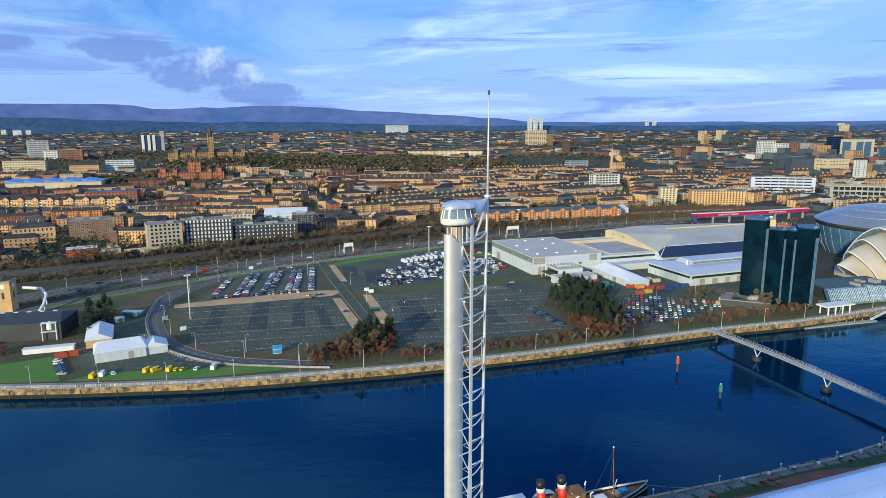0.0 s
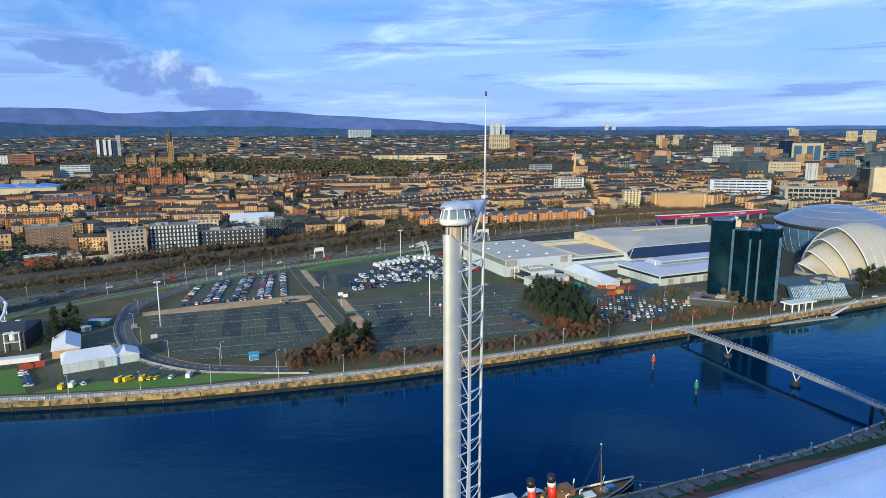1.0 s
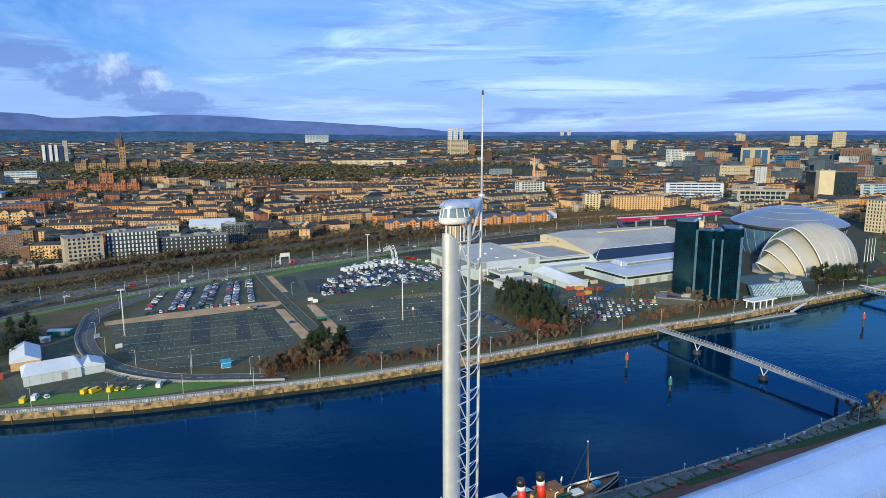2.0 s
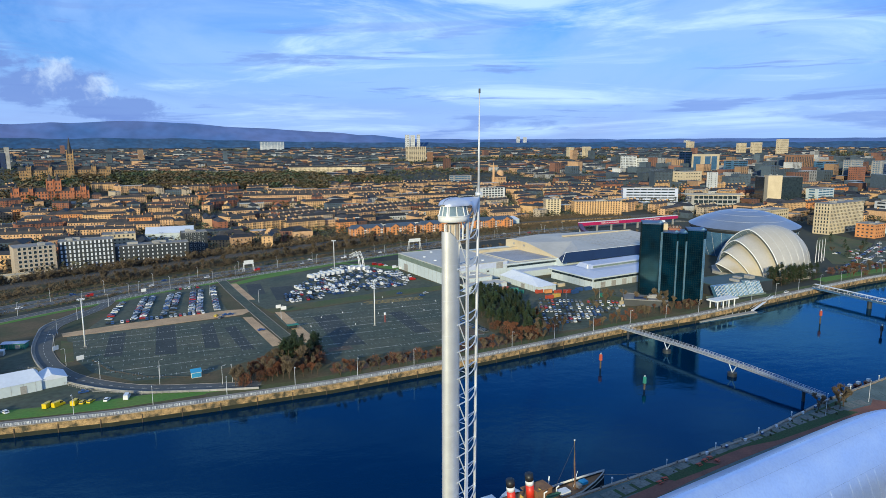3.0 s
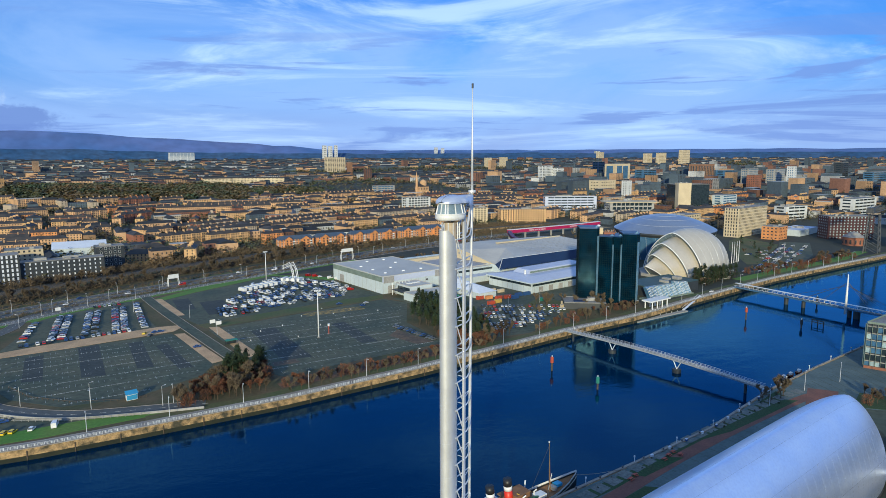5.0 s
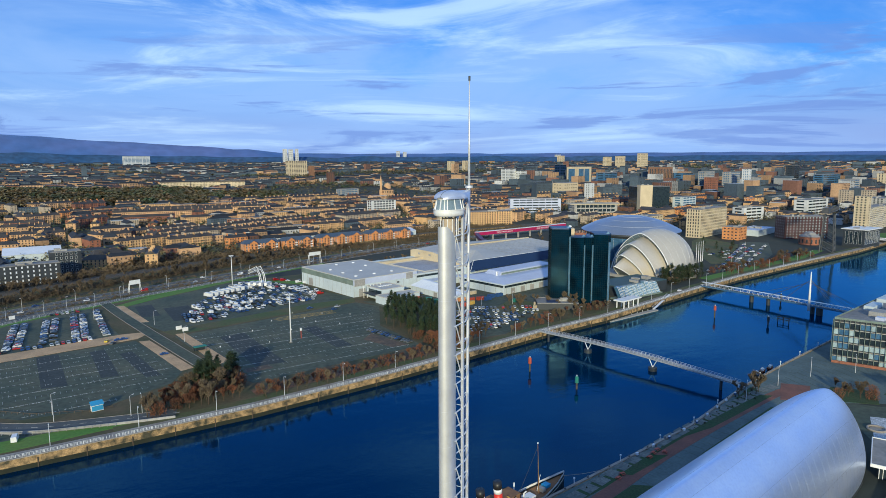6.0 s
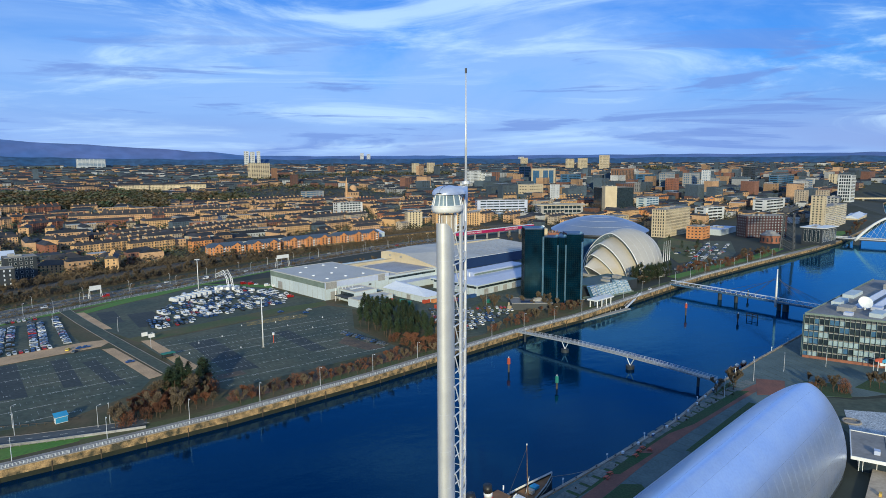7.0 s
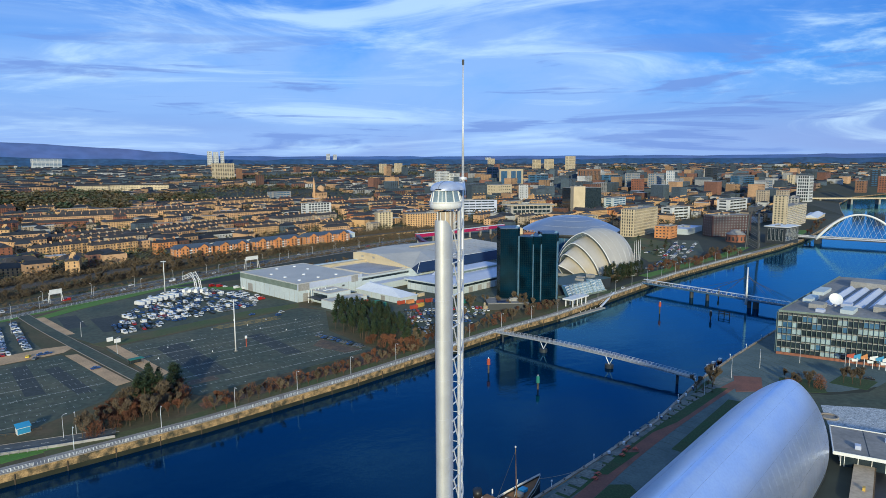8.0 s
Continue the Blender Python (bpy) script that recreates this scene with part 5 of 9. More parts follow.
# ---- covered footbridge ----
def covered_bridge(label, line, z, mat, h=4.2):
    t = thing("covered_footbridge", label, "footbridge")
    s = ribbon(line, 2.2, -2.2, z, z + h)
    part("tube", s, mat, t)
    part("roof", ribbon(line, 2.5, -2.5, z + h, z + h + 0.5), "white_paint" if mat == "magenta" else "purple", t)
    for x, y, hd2 in along(line, 24, 6):
        part("pier", Shape().box(x, y, 0, 1.2, 2.6, z, hd2), "concrete", t)
    return t


MAG = [(290, 790), (345, 806), (400, 825), (462, 850)]
mg = covered_bridge("magenta covered footbridge on concrete piers", MAG, 8.5, "magenta")
for x, y, hd2 in along(MAG, 78, 50)[:2]:
    words = bpy.data.curves.new("lettering", "FONT")
    words.body, words.size, words.extrude, words.align_x = "PEOPLE MAKE GLASGOW", 2.6, 0.05, "CENTER"
    carrier = new("lettering", words)
    bpy.context.view_layer.update()
    letters = bpy.data.meshes.new_from_object(carrier.evaluated_get(bpy.context.evaluated_depsgraph_get()))
    bpy.data.objects.remove(carrier)
    letters.materials.append(MAT["white_paint"])
    k = radians(hd2)
    part("lettering", letters, None, mg, "white capital letters").matrix_basis = pose(x + math.sin(k) * 2.28, y - math.cos(k) * 2.28, 9.6, 90, 0, hd2)
covered_bridge("dark purple covered footbridge to the halls", [(290, 786), (272, 730), (262, 640)], 8.0, "purple", 3.6)

# ---- bridges, beacons, ship ----
def lerp(a, b, t):
    return tuple(x + (y - x) * t for x, y in zip(a, b))


def footbridge():
    a, b = (150.5, 361, 1.4), (193, 243, 1.0)
    t = thing("footbridge", "slender grey footbridge over the river", "bridge")
    L = math.hypot(b[0] - a[0], b[1] - a[1])
    hd = math.degrees(math.atan2(b[1] - a[1], b[0] - a[0]))
    n = 24
    pts = []
    for i in range(n + 1):
        u = i / n
        x, y, z = lerp(a, b, u)
        pts.append((x, y, z + 1.6 * math.sin(math.pi * u)))
    k = radians(hd)
    nx, ny = -math.sin(k), math.cos(k)
    deck, edge2 = Shape(), []
    deck.grid([[(x + nx * w, y + ny * w, z) for x, y, z in pts] for w in (-1.9, 1.9)])
    deck.grid([[(x + nx * w, y + ny * w, z - 0.7) for x, y, z in pts] for w in (1.4, -1.4)])
    part("deck", deck, "concrete", t, "grey footway deck")
    for w in (-1.9, 1.9):
        part("girder", Shape().grid([[(x + nx * w, y + ny * w, z + 0.05) for x, y, z in pts], [(x + nx * w * 0.75, y + ny * w * 0.75, z - 0.8) for x, y, z in pts]]), "steel", t)
        for zz in (0.5, 1.2):
            part("handrail", Shape().tube([(x + nx * w, y + ny * w, z + zz) for x, y, z in pts], 0.06, 5), "steel", t)
        me = Shape().box(0, 0, 0, 0.09, 0.09, 1.2).mesh("post", "steel")
        for i in range(n * 2):
            u = i / (n * 2)
            x, y, z = lerp(a, b, u)
            place(part("post", me, None, t), x + nx * w, y + ny * w, z + 1.6 * math.sin(math.pi * u), hd)
    for u, big in ((0.05, 0), (0.29, 1), (0.63, 1), (0.93, 0)):
        x, y, z = lerp(a, b, u)
        z += 1.6 * math.sin(math.pi * u)
        if big:
            part("pier", Shape().tube([(x, y, -9), (x, y, -2.6)], 2.3, 14), "charcoal", t, "dark round river pier")
            for s in (-1, 1):
                part("prop", Shape().tube([(x, y, -2.7), (x + math.cos(k) * 2.4 * s, y + math.sin(k) * 2.4 * s, z - 0.8)], 0.25, 6), "steel", t)
        else:
            part("pier", Shape().tube([(x, y, -9), (x, y, z - 0.8)], 0.7, 10), "charcoal", t)


footbridge()


def mast_bridge():
    a, b = (349, 439, 1.8), (376, 318, 1.8)
    t = thing("cable_footbridge", "covered white footbridge with one mast and stays", "bridge")
    hd = math.degrees(math.atan2(b[1] - a[1], b[0] - a[0]))
    k = radians(hd)
    nx, ny = -math.sin(k), math.cos(k)
    L = math.hypot(b[0] - a[0], b[1] - a[1])
    cx, cy = (a[0] + b[0]) / 2, (a[1] + b[1]) / 2
    part("deck", Shape().box(cx, cy, 1.0, L, 5.4, 0.9, hd), "dark_steel", t)
    part("fascia", Shape().box(cx - nx * 2.8, cy - ny * 2.8, 1.1, L, 0.2, 1.0, hd), "blue_glass", t)
    part("roof", Shape().box(cx, cy, 4.5, L, 2.4, 0.25, hd), "white_paint", t)
    for s in (-2.7, 2.7):
        part("rail", Shape().box(cx + nx * s, cy + ny * s, 2.9, L, 0.12, 0.14, hd), "white_paint", t)
        for i in range(30):
            x, y, z = lerp(a, b, (i + 0.5) / 30)
            part("post", Shape().box(x + nx * s, y + ny * s, 1.9, 0.16, 0.16, 1.1), "white_paint", t)
    for i in range(16):
        x, y, z = lerp(a, b, (i + 0.5) / 16)
        part("roof_post", Shape().box(x, y, 1.9, 0.16, 0.16, 2.6), "white_paint", t)
    mx, my = 362, 347
    part("mast", Shape().tube([(mx, my, -1), (mx, my, 14), (mx, my, 27.5)], [0.9, 0.7, 0.3], 12), "white_paint", t, "white tapered mast", True)
    for s in (-1, 1):
        for d in (20, 34, 48):
            for w in (-2.4, 2.4):
                part("stay", Shape().tube([(mx, my, 24 - d * 0.1), (mx + math.cos(k) * d * s + nx * w, my + math.sin(k) * d * s + ny * w, 2.5)], 0.09, 4), "dark_steel", t)
    for u, r in ((0.36, 1.6), (0.47, 1.4), (0.74, 1.5), (0.78, 2.2)):
        x, y, z = lerp(a, b, u)
        part("pier", Shape().tube([(x, y, -9), (x, y, 1.0)], r, 12), "charcoal", t, "dark round river pier")


mast_bridge()


def arch_bridge():
    t = thing("arch_road_bridge", "white tied-arch road bridge over the river", "bridge")
    a, b = (783, 590), (842, 470)
    hd = math.degrees(math.atan2(b[1] - a[1], b[0] - a[0]))
    k = radians(hd)
    nx, ny = -math.sin(k), math.cos(k)
    L = math.hypot(b[0] - a[0], b[1] - a[1])
    cx, cy = (a[0] + b[0]) / 2, (a[1] + b[1]) / 2
    part("deck", Shape().box(cx, cy, 1.8, L + 30, 18, 1.5, hd), "dark_steel", t)
    for s in (-9.1, 9.1):
        part("parapet", Shape().box(cx + nx * s, cy + ny * s, 3.2, L + 30, 0.3, 1.3, hd), "steel", t)
    pts = []
    for i in range(33):
        u = -1 + i / 16
        side = u * 9
        pts.append((cx + math.cos(k) * u * 48 + nx * side, cy + math.sin(k) * u * 48 + ny * side, 1 + 35 * (1 - u * u)))
    part("arch", Shape().tube(pts, [1.1 + 0.8 * abs(i - 16) / 16 for i in range(33)], 10), "white_paint", t, "white steel arch", True)
    for i in range(3, 30, 2):
        p = pts[i]
        for s in (-4, 4):
            u = -1 + (i + s) / 16
            if abs(u) < 0.95:
                part("hanger", Shape().tube([p, (cx + math.cos(k) * u * 48 - nx * 9 * (1 if s < 0 else -1), cy + math.sin(k) * u * 48 - ny * 9 * (1 if s < 0 else -1), 3)], 0.14, 4), "steel", t)
    for u in (-0.96, 0.96):
        part("pier", Shape().box(cx + math.cos(k) * u * 48, cy + math.sin(k) * u * 48, -9, 7, 20, 10.8, hd), "charcoal", t)


arch_bridge()

far = thing("motorway_bridge", "long low concrete motorway bridge across the river", "bridge")
part("deck", Shape().box(1600, 1055, 9.5, 420, 24, 2.6, -29), "cream_render", far)
part("parapet", Shape().box(1596, 1043.5, 12.1, 420, 0.6, 1.2, -29), "cream_render", far)
for d in (-180, -110, -40, 40, 110, 180):
    part("pier", Shape().box(1600 + 0.875 * d, 1055 - 0.485 * d, -9, 5, 16, 18.5, -29), "concrete", far)


def beacon(x, y, label, mat, h):
    t = thing("river_beacon", label, "beacon", x, y, 0, 12, "river beacons")
    part("pile", Shape().tube([(0, 0, -9), (0, 0, h - 3.2)], 0.45, 8), "timber", t)
    part("head", Shape().tube([(0, 0, h - 3.2), (0, 0, h - 3.0), (0, 0, h), (0, 0, h + 0.3)], [0.45, 0.95, 0.85, 0.5], 8), mat, t)
    part("lamp", Shape().tube([(0, 0, h + 0.3), (0, 0, h + 1.0)], 0.22, 6), "white_paint", t)
    for k in range(3):
        part("rung", Shape().box(0, -0.5, -3.5 + k * 1.2, 0.9, 0.08, 0.08), "dark_steel", t)


beacon(115, 309, "orange-red beacon on a timber pile", "container_red", 3.0)
beacon(124, 277, "dark green beacon on a timber pile", "container_green", 1.8)
beacon(294, 366, "slim red beacon on a pile", "container_red", 4.0)
beacon(379, 386, "dark mooring post in the river", "charcoal", 2.0)
beacon(313, 337, "dark mooring post in the river", "charcoal", 1.0)
dol = thing("mooring_dolphin", "dark timber mooring dolphin in the river", "dolphin", 328, 338, 0, 100)
for s in (-4, 0, 4):
    part("pile", Shape().tube([(s, 0, -9), (s, 0, -0.5)], 0.35, 6), "timber", dol)
for z in (-2.6, -1.1):
    part("beam", Shape().box(0, 0, z, 9, 0.4, 0.4), "timber", dol)
pon = thing("pontoon", "long narrow floating pontoon beside the quay", "pontoon", 243, 391, -4.6, 17)
part("float", Shape().box(0, 0, 0, 56, 3.6, 0.9), "concrete", pon)
for k in range(9):
    part("post", Shape().box(-26 + 6.5 * k, 1.4, 0.9, 0.2, 0.2, 1.2), "white_paint", pon)
gang = thing("gangway", "sloping gangway down to the pontoon", "gangway")
part("ramp", Shape().tube([(299, 421, 0.4), (268, 400, -3.4)], 1.0, 4), "steel", gang)
for w in (-1, 1):
    part("handrail", Shape().tube([(299 + w * 0.7, 421 - w, 1.8), (268 + w * 0.7, 400 - w, -2.2)], 0.12, 4), "white_paint", gang)


def paddle_ship():
    t = thing("paddle_steamer", "paddle steamer with two red funnels moored at the quay", "ship", 33, 182.6, WATER, 20.4)
    # hull: stations along x from stern to bow, bow at +37
    st = [(-37, 1.2, 3.4), (-33, 3.0, 3.1), (-24, 4.2, 2.9), (-8, 4.6, 2.9), (12, 4.5, 3.0), (24, 3.7, 3.6), (31, 2.2, 4.5), (35.5, 0.8, 5.4), (37.2, 0.08, 5.8)]
    for nm, lo, hi, mat, lab in (("hull", 0.0, 0.72, "ship_black", "black painted hull"), ("hull_band", 0.72, 0.80, "white_paint", "white line round the hull"), ("bulwark", 0.80, 1.0, "ship_black", "")):
        s = Shape()
        for side in (-1, 1):
            s.grid([[(x, side * w * (0.80 + 0.20 * f), -1.0 + (h + 1.0) * f) for x, w, h in st] for f in (lo, hi)])
        part(nm, s, mat, t, lab)
    deck = Shape()
    deck.grid([[(x, w * k * 0.97, h - 0.55) for x, w, h in st] for k in (-1, 0, 1)])
    part("deck", deck, "deck_wood", t, "brown planked deck")
    bow_rail = Shape()
    for side in (-1, 1):
        bow_rail.grid([[(x, side * w * 1.01, h - 0.02) for x, w, h in st[4:]], [(x, side * w * 1.01, h + 0.75) for x, w, h in st[4:]]])
    part("bow_bulwark", bow_rail, "white_paint", t, "white bulwark at the bow")
    part("deckhouse", Shape().box(-6, 0, 2.4, 34, 7.4, 2.6), "deck_wood", t, "varnished deckhouse")
    part("promenade_deck", Shape().box(-8, 0, 5.0, 42, 9.6, 0.25), "deck_wood", t)
    part("awning", Shape().box(-22, 0, 7.4, 22, 9.2, 0.25), "white_paint", t, "white awning over the after deck")
    part("awning", Shape().box(-12, 2.2, 7.6, 10, 4.6, 0.2), "white_paint", t)
    for x in (-32, -26, -20, -14):
        for y in (-4.3, 4.3):
            part("stanchion", Shape().tube([(x, y, 5.2), (x, y, 7.4)], 0.09, 5), "white_paint", t)
    part("wheelhouse", Shape().box(9, 0, 5.2, 6, 5, 2.9), "deck_wood", t)
    part("wheelhouse_roof", Shape().box(9, 0, 8.1, 6.4, 5.4, 0.25), "deck_wood", t)
    part("bridge_wing", Shape().box(7, 0, 5.25, 2.4, 13, 0.3), "deck_wood", t)
    for side in (-1, 1):
        pb = Shape()
        rows = [[(2 + 5.2 * math.cos(math.pi * k / 14), side * w, 1.2 + 4.6 * math.sin(math.pi * k / 14)) for k in range(15)] for w in (4.4, 6.9)]
        pb.grid(rows)
        pb.face(rows[1])
        part("paddle_box", pb, "white_paint", t, "rounded white paddle box")
    for i, x in enumerate((-2.2, 5.2)):
        fun = part("funnel", Shape().tube([(x, 0, 5.2), (x - 0.55, 0, 10.2)], 1.35, 18), "ship_red", t, "red funnel", True)
        part("white_band", Shape().tube([(x - 0.55, 0, 10.2), (x - 0.72, 0, 11.7)], 1.36, 18), "white_paint", fun, smooth=True)
        part("black_top", Shape().tube([(x - 0.72, 0, 11.7), (x - 0.95, 0, 13.9)], 1.37, 18), "ship_black", fun, smooth=True)
        part("vent", Shape().tube([(x + 2.2, -1.6, 5.2), (x + 2.2, -1.6, 7.6), (x + 2.7, -1.6, 8.2)], [0.35, 0.4, 0.8], 10), "yellow_paint", t, "yellow ventilator")
    for x, h in ((24, 20.5), (-30, 14.5)):
        part("mast", Shape().tube([(x, 0, 3), (x - 0.9, 0, h)], [0.24, 0.10], 8), "deck_wood", t)
        part("mast_light", Shape().box(x - 0.9, 0, h, 0.35, 0.35, 0.5), "white_paint", t)
        for y in (-4, 4):
            part("stay", Shape().tube([(x - 0.8, 0, h - 1), (x - 5, y, 3.4)], 0.05, 4), "dark_steel", t)
    for x, y in ((8, -3.4), (8, 3.6), (13.5, -2.8), (14.5, 2.4)):
        part("davit", Shape().tube([(x, y, 5.2), (x, y, 7.8), (x + 0.6, y * 1.2, 8.6)], 0.24, 6), "white_paint", t)
    for x, y in ((11, 4.3), (11, -4.3)):
        b = Shape()
        b.grid([[(x + 3.2 * u, y + 0.9 * math.cos(math.pi * k / 8) * math.sqrt(1 - u * u), 6.8 - 0.8 * math.sin(math.pi * k / 8) * math.sqrt(1 - u * u)) for k in range(9)] for u in (-1, -0.8, -0.4, 0, 0.4, 0.8, 1)])
        part("lifeboat", b, "boat_cover", t, "lifeboat under a dark green cover")
    part("hatch", Shape().box(19, 0, 2.9, 4, 3, 1.0), "white_paint", t)
    part("tarpaulin", Shape().box(28, 0.4, 3.7, 2.6, 2.2, 1.0), "cyan_roof", t, "bright blue tarpaulin")
    part("winch", Shape().box(25.4, 0, 3.3, 1.6, 2.4, 1.2), "concrete", t)
    part("anchor_crane", Shape().tube([(24, 0.8, 3.3), (25.6, 0.8, 8.6)], 0.10, 5), "white_paint", t)


paddle_ship()
line_ = thing("mooring_line", "slack pale rope from the ship to the quay", "rope")
part("rope", Shape().tube([(66 + 2 * k, 194.5 - 0.1 * k, 0.9 - 0.6 * math.sin(math.pi * k / 10)) for k in range(11)], 0.09, 4), "promenade_stone", line_)
for x, y, col in ((223, 258, "white_paint"), (230, 260.5, "container_red"), (238, 263, "container_red")):
    bt = thing("small_boat", "small boat moored below the south quay", "boat", x, y + 3.0, WATER, 22, "small boats")
    hb_ = Shape()
    hb_.grid([[(3.0 * u, 1.2 * math.cos(math.pi * k / 8) * (1 - abs(u) ** 2.5 * (1 if u > 0 else 0.3)), 1.2 - 1.3 * math.sin(math.pi * k / 8)) for k in range(9)] for u in (-1, -0.5, 0, 0.5, 0.85, 1)])
    part("hull", hb_, col, bt)
    part("deck", Shape().box(-0.4, 0, 1.0, 4.6, 1.9, 0.15), "deck_wood", bt)
    part("cabin", Shape().box(0.2, 0, 1.15, 1.9, 1.5, 1.1), "white_paint", bt)

# ---- city beyond the railway: single buildings ----
TAKEN = []      # plan discs already built on


def landmark(label, category, x, y, wide, h, wall, d=16.0, yaw=20.0, storeys=4, bay=6.0, ww=2.6, wh=2.0, glass="window", frame_mat=None, roof="flat", roof_mat="flat_roof", name="", rise=4.0, hip=0.0, sides=None, lift=0.8):
    """A building that shows about wide metres across from the river; returns its thing."""
    az = math.degrees(math.atan2(x, y))
    k = radians(yaw + az)
    w = max(d * 0.6, (wide - d * abs(math.sin(k))) / max(0.5, abs(math.cos(k))))
    TAKEN.append((x, y, max(w, d) * 0.55 + 6))
    sides = sides or ((0, 3) if yaw + az > 8 else (0, 1) if yaw + az < -8 else (0,))
    return block(name or category.replace(" ", "_"), label, category, x, y, w, d, h, yaw, wall, roof, roof_mat, rise, storeys, sides, bay, ww, wh, glass, frame_mat or wall, hip=hip, lift=lift)


for x, y, wide, h in ((-2374, 3283, 26, 34), (-2276, 3245, 40, 34), (-2229, 3263, 26, 34)):
    landmark("far white tower block of flats", "tower block", x, y, wide, h, "white_render", 14, storeys=6, bay=5, ww=2.2, wh=2.4)
for x, y, wide, h in ((439, 4229, 30, 98), (475, 4225, 30, 95), (512, 4221, 22, 99), (1277, 4520, 26, 78), (1323, 4506, 26, 72), (2235, 3894, 40, 52)):
    landmark("tall pale tower block on the skyline", "tower block", x, y, wide, h, "white_render", 18, storeys=8, bay=8, ww=3.5, wh=5)
for x, y, wide, h in ((1121, 3045, 37, 47), (1198, 3028, 41, 49), (2073, 2766, 53, 77), (1984, 2832, 51, 63), (1933, 2874, 45, 60), (2108, 3637, 48, 51), (2090, 1545, 24, 32), (1776, 1302, 18, 38)):
    landmark("sunlit cream tower block with window strips", "tower block", x, y, wide, h, "cream_render", 20, storeys=9, bay=7, ww=2.6, wh=3.2)
landmark("grey-green hospital slab with window bands", "office block", -1275, 1907, 62, 52, "concrete", 24, storeys=9, bay=12, ww=10, wh=2.4, glass="blue_glass")
landmark("white institute building with square windows", "office block", -1184, 1824, 38, 28, "white_render", 20, storeys=5, bay=7, ww=4, wh=2.2)
landmark("red-brown institute building with window bands", "office block", -1116, 1810, 62, 32, "red_brick", 24, storeys=5, bay=12, ww=10, wh=2.6)
landmark("long low cream hospital wing", "hospital", -1024, 1477, 90, 22, "cream_render", 22, storeys=4, bay=6, ww=3, wh=2.0)
lib = landmark("dark library slab with pale stair towers", "library", -1118, 2289, 68, 54, "navy_panel", 26, storeys=0)
for u in (-24, -4, 12):
    part("stair_tower", Shape().box(u, -14, 0, 9, 4, 58), "white_render", lib)
landmark("slim pale concrete tower slab", "tower block", -1080, 2298, 15, 72, "concrete", 12, storeys=0)
landmark("sandstone college with slate roof", "college", -804, 1347, 58, 21, "sandstone", 16, storeys=4, bay=4.5, ww=1.8, wh=2.6, roof="gable", roof_mat="slate", rise=6)
landmark("grey modern laboratory with long window bands", "office block", -752, 1396, 58, 24, "white_render", 20, storeys=5, bay=9, ww=8, wh=2.0, glass="blue_glass")
landmark("broad pale hospital slab on the skyline", "hospital", -420, 4165, 146, 54, "white_render", 30, storeys=8, bay=20, ww=18, wh=3.0, glass="blue_glass")
for i in range(6):
    landmark("bright cream stone crescent terrace on the hill", "terrace", -150 + 40 * i, 2096 - abs(i - 2.6) * 8, 42, 20, "cream_render", 14, 8 - 4 * i, storeys=4, bay=4, ww=1.5, wh=2.4, roof="gable", roof_mat="slate", rise=4)
landmark("large white stepped flats with balconies", "tower block", 317, 2765, 88, 64, "cream_render", 26, storeys=12, bay=10, ww=7, wh=2.4)
landmark("square brown brick tower on the skyline", "tower", 365, 2674, 24, 46, "brown_brick", 20, storeys=0)
landmark("modern white flats with glass balconies", "apartment block", 272, 1209, 56, 27, "white_render", 20, 16, storeys=6, bay=6.5, ww=4.8, wh=2.6, glass="glass", frame_mat="white_paint")
landmark("long grey-blue office slab with ribbon windows", "office block", 569, 1143, 104, 26, "sheet_roof", 18, -14, storeys=5, bay=13, ww=12, wh=2.2, glass="glass")
wg = landmark("white-framed parking and office deck with a pale roof", "office block", 630, 1031, 88, 22, "concrete", 40, -16, storeys=3, bay=8, ww=7, wh=5, glass="glass", frame_mat="white_paint")
part("roof_slab", Shape().box(0, 0, 22.2, 96, 44, 1.2), "cream_render", wg)
landmark("white residential tower with small windows", "tower block", 781, 1274, 22, 44, "white_render", 18, storeys=11, bay=6, ww=2.0, wh=1.8)
landmark("navy glass office tower with bands", "office tower", 1164, 2049, 42, 58, "navy_panel", 26, storeys=10, bay=10, ww=9, wh=2.6, glass="hotel_glass")
landmark("cream and teal office tower with a lit fascia", "office tower", 1110, 1839, 80, 58, "cream_render", 40, storeys=1, bay=30, ww=26, wh=50, glass="blue_glass")
landmark("stepped cream stone office", "office block", 846, 1487, 68, 32, "cream_render", 36, storeys=4, bay=9, ww=5, wh=1.8)
landmark("white office block with window grid", "office block", 948, 2033, 52, 48, "white_render", 22, storeys=9, bay=6, ww=3.4, wh=2.8)
landmark("white office block with window grid", "office block", 993, 2025, 38, 40, "white_render", 22, storeys=7, bay=6, ww=3.4, wh=2.8)
landmark("teal glass office with window bands", "office block", 287, 1595, 56, 24, "concrete", 22, storeys=5, bay=9, ww=8, wh=2.4, glass="blue_glass")
ch = landmark("domed sandstone church with a spire", "church", 386, 1591, 36, 20, "sandstone", 24, storeys=2, bay=5, ww=2, wh=5, roof="gable", roof_mat="slate", rise=8)
part("spire", Shape().tube([(-16, 0, 0), (-16, 0, 36), (-16, 0, 58)], [3.4, 3.0, 0.1], 8), "sandstone", ch)
part("dome", Shape().tube([(4, 0, 20), (4, 0, 30), (4, 0, 35), (4, 0, 38)], [9, 9, 6.5, 0.4], 16), "sandstone", ch)
landmark("low warehouse with a bright white sheet roof", "warehouse", -227, 827, 56, 9, "hall_panel", 40, 12, storeys=0, roof="gable", roof_mat="fabric_roof", rise=6)
